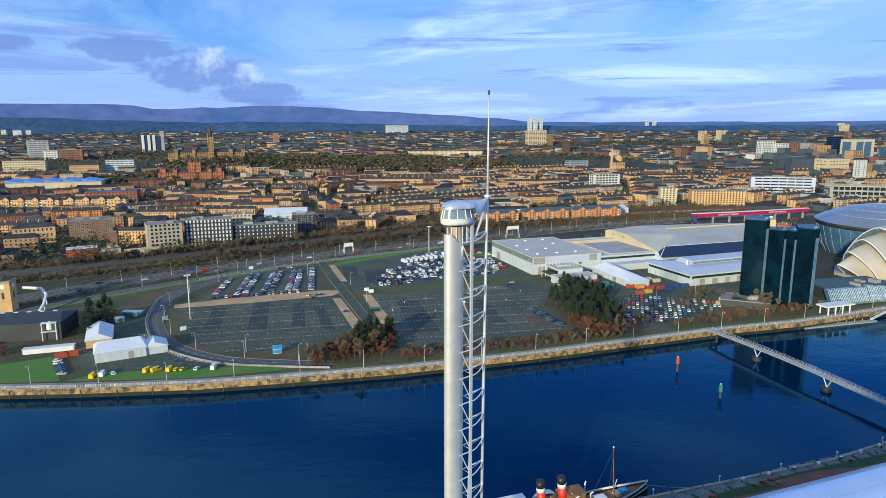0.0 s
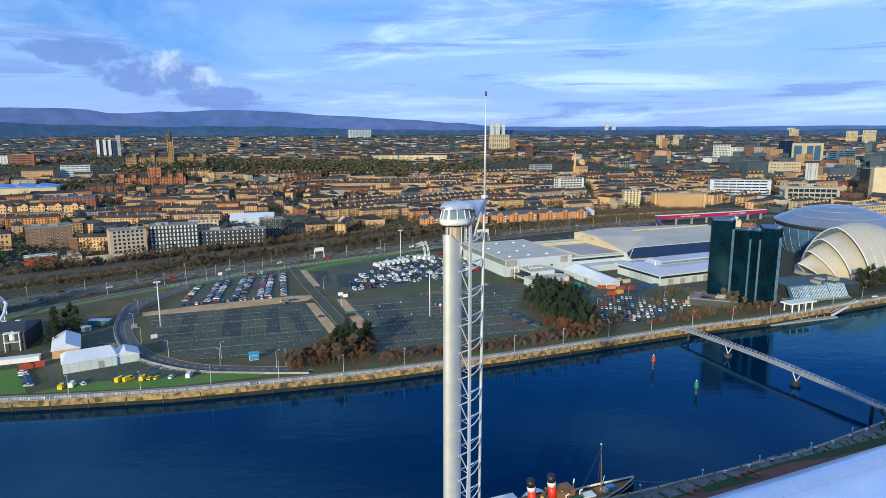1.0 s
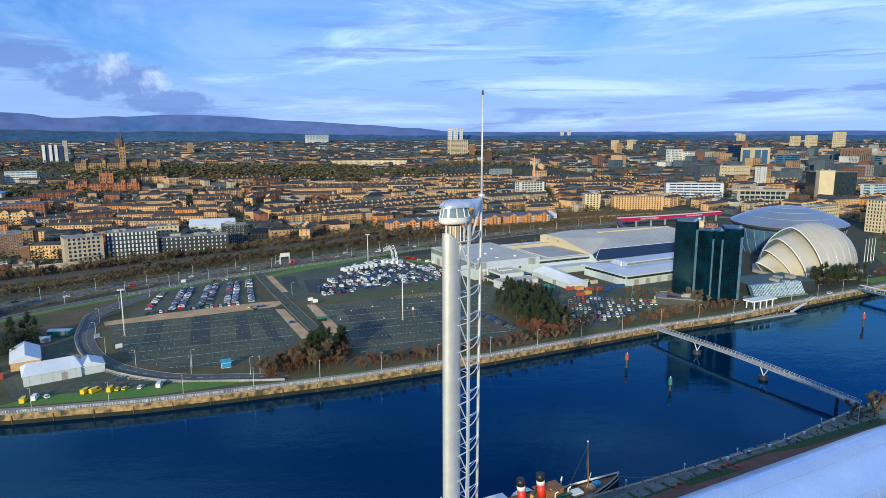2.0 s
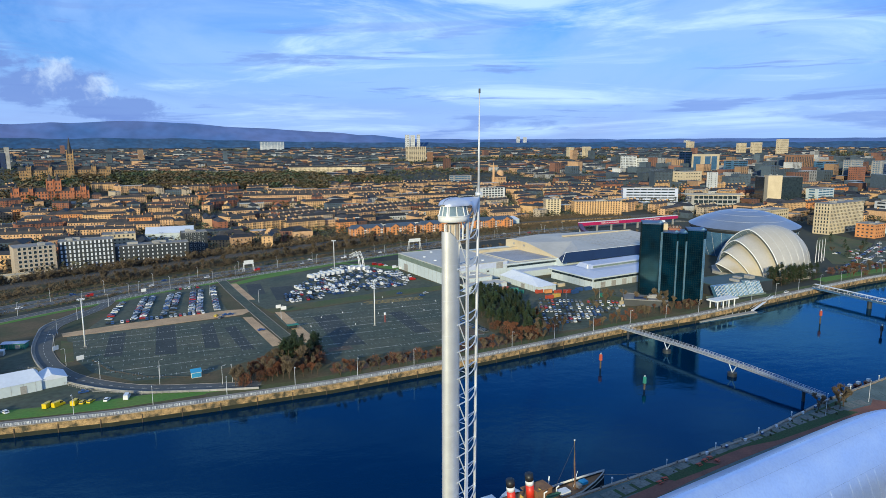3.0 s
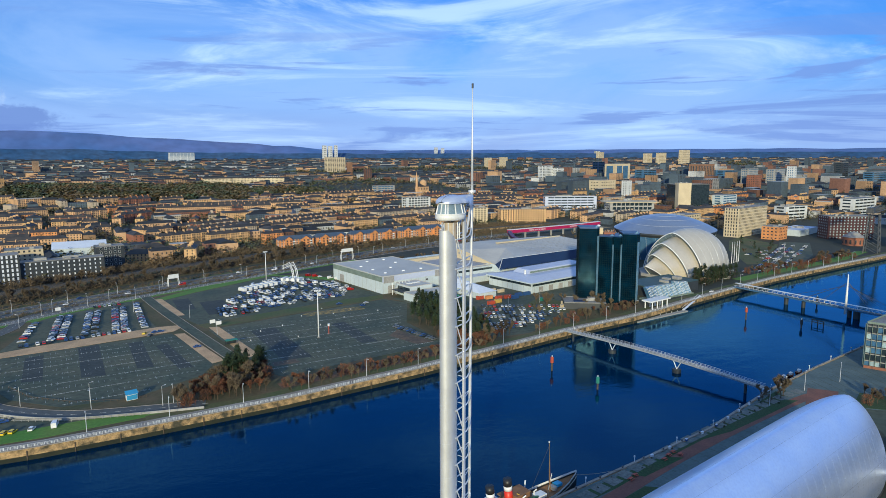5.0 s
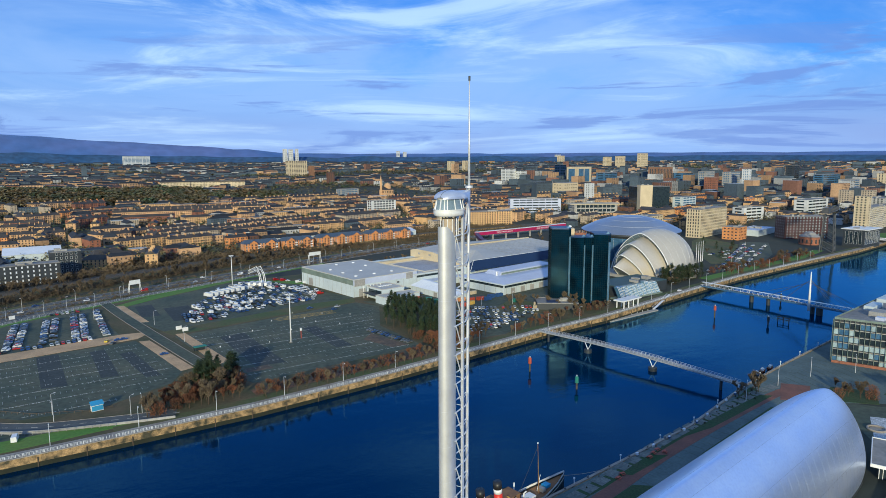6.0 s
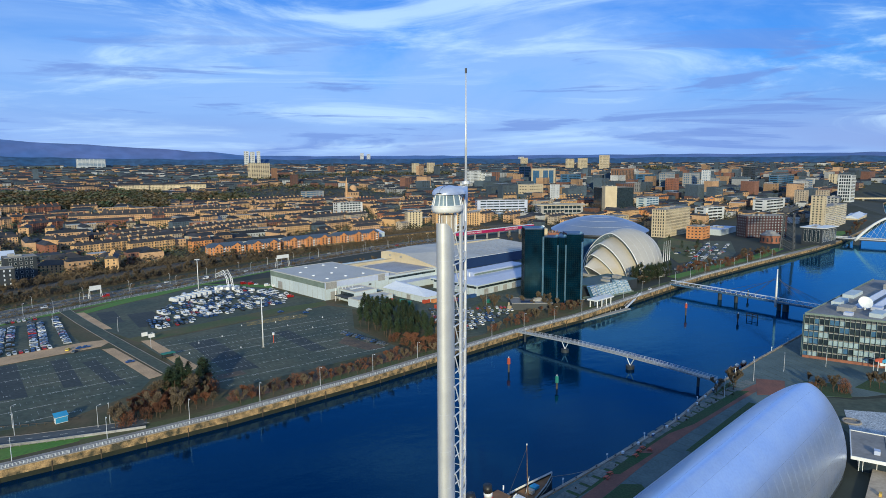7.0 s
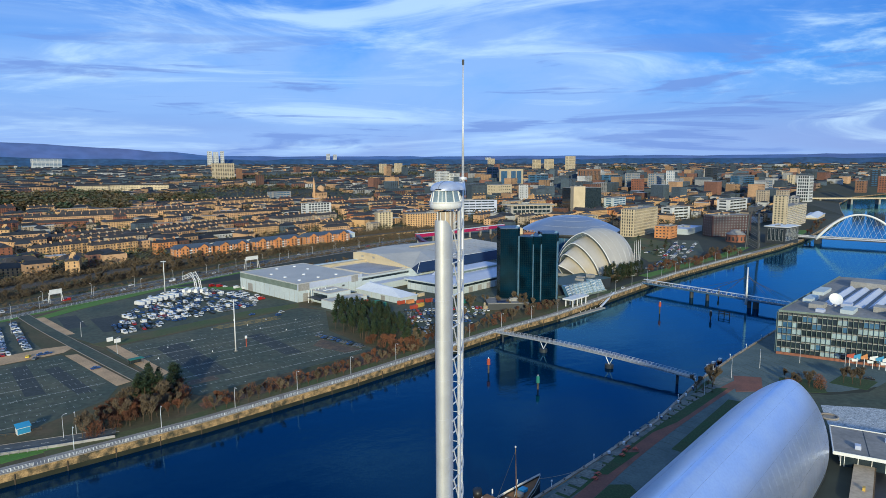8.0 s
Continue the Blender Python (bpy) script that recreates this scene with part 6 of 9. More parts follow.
landmark("tan stone school with tall windows", "school", -444, 645, 38, 17, "blonde_brick", 22, 35, storeys=3, bay=3.8, ww=1.6, wh=2.8, roof="gable", roof_mat="slate", rise=4, hip=8, frame_mat="white_paint")
landmark("brown brick flats with a flat roof", "apartment block", -396, 667, 42, 22, "brown_brick", 26, 32, storeys=7, bay=3.6, ww=1.6, wh=1.6, frame_mat="white_paint")
landmark("tall blank brick chimney stack of a workshop", "chimney", -338, 606, 7, 18, "brown_brick", 6, 30, storeys=0)
rs = landmark("red-doored fire station sheds with a white roof", "fire station", -354, 579, 26, 7, "red_brick", 12, 32, storeys=0, roof_mat="fabric_roof")
for u in (-9, -3, 3, 9):
    part("door", Shape().box(u, -6.1, 0, 4.6, 0.2, 5), "container_red", rs, "red vehicle door")
landmark("low cream depot building by the tracks", "depot", -322, 572, 16, 8, "cream_render", 12, 32, storeys=2, bay=3, ww=1.4, wh=1.4)
landmark("low cream retail shed", "shed", -296, 578, 30, 6, "cream_render", 10, 32, storeys=0, roof_mat="cream_render")
# student residences
landmark("beige student residence with a grid of square windows", "apartment block", -290, 612, 34, 26, "beige_stone", 22, 32, storeys=7, bay=3.9, ww=2.3, wh=2.4, glass="glass", frame_mat="white_paint")
landmark("black and white student residence", "apartment block", -254, 636, 46, 27, "charcoal", 20, 20, storeys=7, bay=3.4, ww=1.2, wh=2.3, glass="fabric_roof", frame_mat="white_paint", name="apartment_block")
landmark("dark grey student residence with small bright windows", "apartment block", -204, 655, 70, 19, "charcoal", 16, 18, storeys=5, bay=4.2, ww=0.9, wh=1.6, glass="fabric_roof", frame_mat="white_paint")
landmark("grey student residence tower", "apartment block", -172, 700, 26, 24, "charcoal", 18, 18, storeys=6, bay=4.0, ww=1.6, wh=2.2, glass="glass", frame_mat="white_paint")
landmark("cream corner block of flats", "apartment block", -238, 676, 30, 27, "cream_render", 18, 18, storeys=7, bay=4, ww=1.6, wh=1.8)
# red brick block with blue-grey roofs, blue-roofed hall, museum and university
landmark("large red brick court of flats", "apartment block", -542, 979, 78, 20, "red_brick", 40, 20, storeys=5, bay=5, ww=2.2, wh=2.0, roof_mat="blue_slate")
bh = landmark("great hall with bright blue sheet roofs", "hall", -730, 1137, 160, 15, "cream_render", 60, 20, storeys=0)
for u in (-60, -30, 0, 30, 60):
    part("roof_bay", Shape().solid([(u - 15, -31, 15.4), (u + 15, -31, 15.4), (u + 15, 31, 15.4), (u - 15, 31, 15.4), (u - 15, -31, 20), (u - 15, 31, 20)], [(0, 1, 4), (1, 2, 5, 4), (2, 3, 5), (3, 0, 4, 5)]), "blue_sheet", bh, "bright blue roof bay")


def gothic(name, label, category, x, y, w, h, wall, towers, base=None, d=18, yaw=20):
    t = block(name, label, category, x, y, w, d, h, yaw, wall, "gable", "slate", 7.0, 3, (0, 3), 5.0, 2.0, 3.6, "window", wall, base=base)
    TAKEN.append((x, y, w * 0.6))
    for u, v, r, z, s in towers:
        tw = part("tower", Shape().box(u, v, 0, 2 * r, 2 * r, z), wall, t)
        part("pinnacle", Shape().tube([(u, v, z), (u, v, z + s)], [r * 0.95, 0.1], 8), "slate", tw)
        for k in range(2, int(z / 7)):
            for q in (-0.4, 0.4):
                part("belfry_opening", Shape().box(u + q * r * 1.2, v - r - 0.03, k * 7.0, r * 0.34, 0.08, 3.6), "window", tw)
        for a in (-1, 1):
            for b in (-1, 1):
                part("corner_turret", Shape().tube([(u + a * r, v + b * r, z * 0.55), (u + a * r, v + b * r, z + 1), (u + a * r, v + b * r, z + s * 0.28)], [r * 0.2, r * 0.2, 0.05], 6), wall, tw)
    return t


gothic("university", "gothic sandstone university with a tall spired tower", "university", -622, 1560, 178, 20, "old_sandstone", [(10, -10, 6.0, 56, 38), (-70, -9, 4, 28, 10), (-30, -9, 3, 26, 9), (55, -9, 4, 27, 9), (84, -9, 4, 26, 8)])
gothic("museum", "ornate red sandstone museum with paired towers", "museum", -537, 1264, 122, 17, "museum_red", [(0, -4, 5, 36, 14), (12, -4, 5, 36, 14), (-52, -6, 4, 24, 8), (-30, -8, 3, 22, 8), (52, -6, 4, 24, 8), (34, -8, 3, 22, 8)])

# ---- blocks by the arena and along the river ----
landmark("cream hotel with a grid of tall windows", "hotel", 628, 738, 62, 39, "cream_render", 20, 24, storeys=9, bay=3.6, ww=1.5, wh=2.8, glass="glass")
landmark("low cream conference wing", "office block", 566, 800, 60, 24, "cream_render", 22, 24, storeys=5, bay=5, ww=2.4, wh=2.2)
landmark("orange brick office with a flat roof", "office block", 630, 688, 34, 17, "orange_brick", 22, 24, storeys=4, bay=5, ww=2.4, wh=1.6)
landmark("low grey sheds with pale roofs", "shed", 704, 722, 60, 8, "hall_panel", 30, 24, storeys=0, roof_mat="sheet_roof")
landmark("dark red hotel with scattered square windows", "hotel", 724, 664, 64, 30, "maroon", 24, -18, storeys=8, bay=4.4, ww=1.7, wh=1.7, glass="blind", frame_mat="maroon", sides=(0, 3))
rot = thing("rotunda", "round red brick rotunda with a low domed roof", "rotunda", 676, 610)
part("wall", Shape().tube([(0, 0, 0), (0, 0, 10)], 12, 28), "red_brick", rot)
part("roof", Shape().tube([(0, 0, 10), (0, 0, 12.5), (0, 0, 12.6), (0, 0, 15), (0, 0, 16.4)], [12.6, 9, 7.5, 6, 1.5], 28), "flat_roof", rot)
for k in range(14):
    a = 2 * math.pi * k / 14
    part("arch_window", Shape().box(12.0 * math.cos(a), 12.0 * math.sin(a), 2, 0.3, 2.0, 5, math.degrees(a)), "window", rot)
TAKEN.append((676, 610, 20))
cr = thing("hammerhead_crane", "giant dark steel hammerhead crane", "crane", 636, 553, 0, 30)
for a in (-7, 7):
    for b in (-7, 7):
        part("leg", Shape().tube([(a, b, 0), (a * 0.7, b * 0.7, 44)], 0.7, 6), "dark_steel", cr)
for k in range(6):
    z0, z1 = k * 7.3, (k + 1) * 7.3
    f0, f1 = 7 - 2.1 * k / 6, 7 - 2.1 * (k + 1) / 6
    for s in (-1, 1):
        part("brace", Shape().tube([(-f0, s * f0, z0), (f1, s * f1, z1)], 0.35, 5), "dark_steel", cr)
        part("brace", Shape().tube([(s * f0, -f0, z0), (s * f1, f1, z1)], 0.35, 5), "dark_steel", cr)
        part("brace", Shape().tube([(f0, s * f0, z0), (-f1, s * f1, z1)], 0.35, 5), "dark_steel", cr)
jib = Shape()
for s in (-3, 3):
    jib.tube([(-30, s, 47), (44, s, 47)], 0.5, 5)
    jib.tube([(-30, s, 51), (10, s, 54), (44, s, 49)], 0.4, 5)
    for k in range(18):
        jib.tube([(-30 + 4 * k, s, 47), (-28 + 4 * k, s, 52)], 0.25, 4)
        jib.tube([(-28 + 4 * k, s, 52), (-26 + 4 * k, s, 47)], 0.25, 4)
part("jib", jib, "dark_steel", cr, "long trussed cantilever jib")
part("machine_house", Shape().box(-24, 0, 47, 10, 7, 6), "dark_steel", cr)
wb = landmark("dark glass office with white columns and a thin white roof", "office block", 724, 577, 46, 21, "charcoal", 24, 16, storeys=1, bay=5, ww=3.0, wh=17, glass="glass", frame_mat="white_paint")
part("roof_plate", Shape().box(0, 0, 21.4, 46, 30, 0.9), "white_paint", wb)
block("apartment_block", "long cream riverside apartment slab with balconies", "apartment block", 922, 704, 118, 18, 36, 20.6, "cream_render", storeys=12, sides=(0, 3), bay=4.5, ww=2.6, wh=1.9, glass="glass", frame_mat="white_paint", base=0)
for u in (875, 905, 935, 965):
    TAKEN.append((u, 704 + (u - 922) * 0.37, 22))
landmark("white riverside apartment tower", "apartment block", 856, 676, 20, 52, "cream_render", 18, 20, storeys=14, bay=5, ww=2.2, wh=1.9, glass="glass", sides=(0, 3))
landmark("grey riverside apartment slab", "apartment block", 1010, 762, 46, 38, "concrete", 18, 34, storeys=12, bay=5, ww=2.6, wh=1.9, glass="glass")
landmark("white office with dark ribbon windows", "office block", 1000, 880, 62, 28, "white_render", 22, 16, storeys=5, bay=14, ww=13, wh=2.6, glass="glass")
landmark("white office with dark ribbon windows", "office block", 836, 866, 50, 22, "white_render", 22, 10, storeys=4, bay=14, ww=13, wh=2.6, glass="glass")
landmark("tan brick tower of flats", "tower block", 1148, 926, 30, 36, "beige_stone", 20, storeys=9, bay=4.5, ww=2, wh=2.2)
landmark("tan brick tower of flats", "tower block", 1180, 903, 30, 36, "beige_stone", 20, storeys=9, bay=4.5, ww=2, wh=2.2)
landmark("white gridded tower beside the river", "office tower", 1365, 980, 42, 58, "white_render", 26, storeys=8, bay=4.5, ww=3.2, wh=5, glass="glass", sides=(0, 3))
landmark("dark glass and cream office with a central tower", "office tower", 787, 1070, 78, 48, "glass", 34, -10, storeys=0)
landmark("stepped cream stone office front", "office block", 762, 1052, 30, 52, "cream_render", 16, -10, storeys=0)
landmark("brown office tower with vertical stripes", "office tower", 1374, 1762, 78, 54, "brown_brick", 34, storeys=1, bay=9, ww=4, wh=46, glass="window", frame_mat="beige_stone")
landmark("teal glass office tower with dark bands", "office tower", 1097, 1665, 62, 46, "blue_glass", 30, storeys=9, bay=20, ww=18, wh=2.2, glass="glass")
landmark("teal glass office tower with dark bands", "office tower", 1353, 1626, 58, 40, "blue_glass", 30, storeys=8, bay=20, ww=18, wh=2.2, glass="glass")
landmark("grey office slab with blue window bands", "office block", 1388, 1568, 48, 46, "concrete", 22, storeys=9, bay=6, ww=4, wh=2.4, glass="blue_glass")
landmark("dark red brick office tower", "office tower", 1215, 1362, 36, 42, "red_brick", 22, storeys=9, bay=5, ww=2, wh=2)
landmark("grey office slab with blue window bands", "office block", 1353, 1434, 50, 50, "concrete", 24, storeys=10, bay=6, ww=4, wh=2.4, glass="blue_glass")
landmark("slim white residential tower", "tower block", 1318, 1345, 24, 62, "white_render", 20, storeys=14, bay=5, ww=2.4, wh=2.2, glass="blue_glass")
landmark("black office tower with glass bands", "office tower", 1689, 1526, 44, 58, "charcoal", 26, storeys=10, bay=14, ww=13, wh=2.6, glass="glass")
landmark("low teal glass office range", "office block", 1671, 1390, 92, 36, "blue_glass", 26, storeys=6, bay=22, ww=20, wh=2.6, glass="glass")
landmark("pale grey office with bands", "office block", 1460, 1159, 60, 38, "concrete", 26, storeys=7, bay=14, ww=13, wh=2.6, glass="blue_glass")
landmark("pale blue office block", "office block", 878, 1073, 46, 24, "hall_panel", 22, storeys=5, bay=12, ww=11, wh=2.4, glass="blue_glass")
landmark("dark tower on the far bank", "office tower", 1994, 1180, 36, 50, "charcoal", 24, storeys=9, bay=8, ww=6, wh=2.6, glass="blue_glass")
landmark("red brick block on the far bank", "apartment block", 1776, 1036, 22, 42, "red_brick", 22, storeys=9, bay=6, ww=3, wh=2.2)
landmark("dark brick block on the far bank", "apartment block", 1738, 1071, 36, 30, "brown_brick", 24, storeys=7, bay=6, ww=3, wh=2.2)
shed_ = block("shed", "long riverside shed with a pale pitched roof", "shed", 1086, 772, 120, 24, 7, 27, "cream_render", "gable", "fabric_roof", 5.0, base=0)
part("blue_end", Shape().box(42, 0, 7.1, 40, 25.2, 1.2), "sheet_roof", shed_)
TAKEN.append((1060, 760, 24)), TAKEN.append((1115, 786, 24))
slab("lawn_16", "green grass bank beside the arch bridge", [(800, 604), (870, 640), (960, 690), (950, 704), (866, 656), (798, 616)], 0.12, "grass", "lawn")
# cream flats above the railway, orange brick flats with blue roofs
landmark("cream brick flats with balconies", "apartment block", 384, 958, 78, 25, "blonde_brick", 20, -6, storeys=8, bay=4.2, ww=1.8, wh=1.9, glass="glass")
landmark("cream flats end tower with balconies", "apartment block", 320, 985, 28, 27, "cream_render", 20, -6, storeys=8, bay=5, ww=2.4, wh=1.9, glass="glass")
def gabled_range(label, p0, p1, h, wall, roof_mat, d=13.0, bays=3, base=2.0):
    """A long range of flats along a front line, with projecting gabled bays and balcony windows."""
    L = math.hypot(p1[0] - p0[0], p1[1] - p0[1])
    yaw = math.degrees(math.atan2(p1[1] - p0[1], p1[0] - p0[0]))
    nx, ny = -(p1[1] - p0[1]) / L, (p1[0] - p0[0]) / L
    cx, cy = (p0[0] + p1[0]) / 2 + nx * d / 2, (p0[1] + p1[1]) / 2 + ny * d / 2
    for x, y, hd_ in along([p0, p1], 12.0):
        TAKEN.append((x + nx * d / 2, y + ny * d / 2, 11))
    t = thing("apartment_block", label, "apartment block", cx, cy, base, yaw)
    part("wall", Shape().box(0, 0, -4, L, d, h + 4), wall, t)
    part("roof", Shape().gable(L, d, h, h + 4.2, 0.6, 3.0), roof_mat, t)
    for i in range(bays):
        u = (i + 0.5) * L / bays - L / 2
        g = part("gable_bay", Shape().box(u, -d / 2 - 1.4, -4, 8.0, 2.8, h + 5.0), wall, t)
        part("bay_roof", Shape().solid([(u - 4.5, -d / 2 - 3.2, h + 1.0), (u + 4.5, -d / 2 - 3.2, h + 1.0), (u + 4.5, d / 2 - 2, h + 1.0), (u - 4.5, d / 2 - 2, h + 1.0), (u, -d / 2 - 3.2, h + 4.0), (u, d / 2 - 2, h + 4.0)], [(0, 4, 5, 3), (1, 2, 5, 4), (2, 3, 5), (3, 2, 1, 0)]), roof_mat, g)
        part("gable", Shape().face([(u - 4, -d / 2 - 2.82, h + 1.0), (u + 4, -d / 2 - 2.82, h + 1.0), (u, -d / 2 - 2.82, h + 3.7)]), wall, g)
        for k in range(4):
            for q in (-2.2, 2.2):
                part("window", Shape().box(u + q, -d / 2 - 2.84, 0.7 + k * h / 4, 1.7, 0.1, 1.9), "window", g)
        for k in range(1, 4):
            part("balcony", Shape().box(u + 6.4, -d / 2 - 0.7, k * h / 4, 3.4, 1.4, 1.1), "white_paint", g, "white balcony front")
    windows_on(t, L, d, 0.5, 4, h / 4, 0, 3.6, 1.5, 1.9, "window", "white_paint", 0.9, 3, sill=0.5)
    windows_on(t, L, d, 0.5, 4, h / 4, 3, 4.2, 1.4, 1.8, "window", "white_paint", 1.0, 3, sill=0.5)
    return t


for p0, p1, n in (((-6, 765), (34, 776), 2), ((38, 778), (76, 789), 2), ((82, 794), (142, 812), 3), ((148, 815), (214, 838), 3)):
    gabled_range("orange brick flats with gabled bays and dark blue roofs", p0, p1, 12.0, "orange_brick", "blue_slate", bays=n)
gabled_range("honey stone flats with a row of small gables", (-655, 884), (-572, 888), 17.0, "blonde_brick", "slate", bays=4, base=0.5)
gabled_range("honey stone flats with a row of small gables", (-566, 889), (-484, 906), 17.0, "blonde_brick", "slate", bays=4, base=0.5)
gabled_range("long brown brick flats with a dark slate roof", (-583, 811), (-520, 812), 11.0, "brown_brick", "slate", bays=3, base=0.5)
landmark("white curved-roof warehouse end", "warehouse", 214, 880, 40, 10, "hall_panel", 34, 14, storeys=0, roof="gable", roof_mat="fabric_roof", rise=3)

# ---- rows of tenements: the nearest as things, the rest as one mass ----
def bank_y(x):
    for (x0, y0), (x1, y1) in zip(NORTH_BANK, NORTH_BANK[1:]):
        if x0 <= x <= x1:
            return y0 + (y1 - y0) * (x - x0) / (x1 - x0)
    return 1600.0


def rail_y(x):
    if x > 470:
        return max(940 - (x - 470) * 0.9, bank_y(x) + (210 if x < 900 else 90))
    for (x0, y0), (x1, y1) in zip(RAIL, RAIL[1:]):
        if x0 <= x <= x1:
            return y0 + (y1 - y0) * (x - x0) / (x1 - x0) + 44
    return 400.0


def free(x, y, r):
    return all((x - a) ** 2 + (y - b) ** 2 > (c + r) ** 2 for a, b, c in TAKEN)


def in_park(x, y):
    az, r = math.degrees(math.atan2(x, y)), math.hypot(x, y)
    w = 60 * noise.noise((az * 0.3, r * 0.004, 2.0))
    return (-25 < az < -1.5 and 1440 + w < r < 1990 + w) or (-31 < az < -24 and 1330 + w < r < 1460 + w) or (-1.5 <= az < 5 and 1560 + w < r < 1800 + w)


def visible(x, y):
    az = math.degrees(math.atan2(x, y))
    return -41 < az < 72


def row_shapes(w, d, h, rise, rnd, bays=True, hip=0.0):
    """Walls, windows, roof and chimneys of one row, about the origin."""
    wall = Shape()
    a, b = w / 2, d / 2
    wall.solid([(-a, -b, -4), (a, -b, -4), (a, b, -4), (-a, b, -4), (-a, -b, h), (a, -b, h), (a, b, h), (-a, b, h)], [(0, 1, 5, 4), (1, 2, 6, 5), (2, 3, 7, 6), (3, 0, 4, 7)])
    roof = Shape().gable(w, d, h, h + rise, 0.35, hip)
    win, chim = Shape(), Shape()
    n = max(2, int(w / 3.3))
    st = max(2, int(round(h / 3.3)))
    for i in range(n):
        u = (i + 0.5) * w / n - a
        for k in range(st):
            z = 0.7 + k * h / st
            win.face([(u - 0.6, -b - 0.05, z), (u + 0.6, -b - 0.05, z), (u + 0.6, -b - 0.05, z + 1.9), (u - 0.6, -b - 0.05, z + 1.9)])
    for sx in (-1, 1):
        for v in (-b * 0.45, b * 0.45):
            for k in range(st):
                z = 0.7 + k * h / st
                q = [(sx * (a + 0.05), v - 0.6, z), (sx * (a + 0.05), v + 0.6, z), (sx * (a + 0.05), v + 0.6, z + 1.8), (sx * (a + 0.05), v - 0.6, z + 1.8)]
                win.face(q if sx > 0 else q[::-1])
    oriel = Shape()
    if not hip:
        wall.face([(a, -b, h), (a, b, h), (a, 0, h + rise)])
        wall.face([(-a, b, h), (-a, -b, h), (-a, 0, h + rise)])
        m = max(2, int(w / 11))
        for i in range(m + 1):
            u = -a + w * i / m
            chim.box(min(max(u, -a + 0.6), a - 0.6), 0, h + rise - 1.2, 0.9, 3.4, 3.1)
        if bays:
            for i in range(0, n, 4):
                u = (i + 0.5) * w / n - a
                oriel.box(u, -b - 0.45, -3, 2.6, 0.9, h + 3.2)
                for k in range(st):
                    z = 0.7 + k * h / st
                    win.face([(u - 0.7, -b - 0.95, z), (u + 0.7, -b - 0.95, z), (u + 0.7, -b - 0.95, z + 1.9), (u - 0.7, -b - 0.95, z + 1.9)])
    return wall, win, roof, chim, oriel


def terrace(label, p0, p1, h, rise, wall_mat, d=12.0, hip=0.0, roof_mat="slate", bays=True):
    """One long row along its front line on the ground."""
    L = math.hypot(p1[0] - p0[0], p1[1] - p0[1])
    nx, ny = -(p1[1] - p0[1]) / L, (p1[0] - p0[0]) / L
    cx, cy = (p0[0] + p1[0]) / 2 + nx * d / 2, (p0[1] + p1[1]) / 2 + ny * d / 2
    for x, y, _h in along([p0, p1], 14.0):
        TAKEN.append((x + nx * d / 2, y + ny * d / 2, 12))
    t = thing("tenement", label, "tenement", cx, cy, terrain(cx, cy), math.degrees(math.atan2(p1[1] - p0[1], p1[0] - p0[0])), "tenement rows")
    wall, win, roof, chim, oriel = row_shapes(L, d, h, rise, random.Random(2), bays, hip)
    part("wall", wall, wall_mat, t)
    part("roof", roof, roof_mat, t)
    part("glazing", win, "window", t, kind="stuff")
    if chim.f:
        part("chimney_masonry", chim, wall_mat, t, kind="stuff")
    if oriel.f:
        part("oriel_masonry", oriel, wall_mat, t, kind="stuff")


for p0, p1, h, rise, mat, lab in (
        ((-197, 1240), (0, 1245), 14.0, 4.5, "sandstone", "very long honey sandstone tenement row with a dark slate roof"),
        ((-150, 1292), (60, 1300), 14.0, 4.5, "sandstone", "very long honey sandstone tenement row with a dark slate roof"),
        ((12, 1246), (70, 1262), 13.0, 4.0, "blonde_brick", "blonde brick tenement row with a dark slate roof"),
        ((-241, 1128), (-196, 1180), 14.0, 4.0, "red_brick", "red brick tenement row with a dark slate roof"),
        ((-178, 1190), (-96, 1202), 10.0, 4.0, "red_brick", "red brick tenement row with a dark slate roof"),
        ((-89, 943), (22, 1024), 8.5, 4.0, "sandstone", "long low sandstone terrace climbing away from the railway"),
        ((24, 1026), (141, 1110), 8.5, 4.0, "sandstone", "long low sandstone terrace climbing away from the railway"),
        ((-118, 968), (-6, 1050), 9.0, 4.0, "beige_stone", "long low buff terrace climbing away from the railway"),
        ((-4, 1052), (112, 1136), 9.0, 4.0, "beige_stone", "long low buff terrace climbing away from the railway"),
        ((152, 1118), (260, 1160), 10.0, 4.0, "sandstone", "long honey sandstone terrace with a dark slate roof"),
        ((-150, 1000), (-60, 1068), 9.0, 4.0, "sandstone", "long low sandstone terrace with a dark slate roof"),
        ((90, 1212), (210, 1236), 13.0, 4.0, "sandstone", "long honey sandstone tenement row with a dark slate roof"),
        ((-420, 1052), (-330, 1066), 13.0, 4.0, "sandstone", "long honey sandstone tenement row with a dark slate roof"),
        ((-318, 1068), (-262, 1084), 13.0, 4.0, "blonde_brick", "long blonde brick tenement row with a dark slate roof"),
        ((-300, 985), (-226, 1000), 12.0, 4.0, "sandstone", "long honey sandstone tenement row with a dark slate roof")):
    terrace(lab, p0, p1, h, rise, mat)
for p0, p1 in (((-166, 741), (-140, 739)), ((-138, 748), (-114, 768)), ((-110, 776), (-87, 797)), ((-84, 796), (-62, 824)), ((-196, 760), (-170, 752)), ((-160, 776), (-132, 796))):
    terrace("yellow brick house block with a hipped slate roof", p0, p1, 8.5, 4.5, "blonde_brick", 13.0, 6.0)


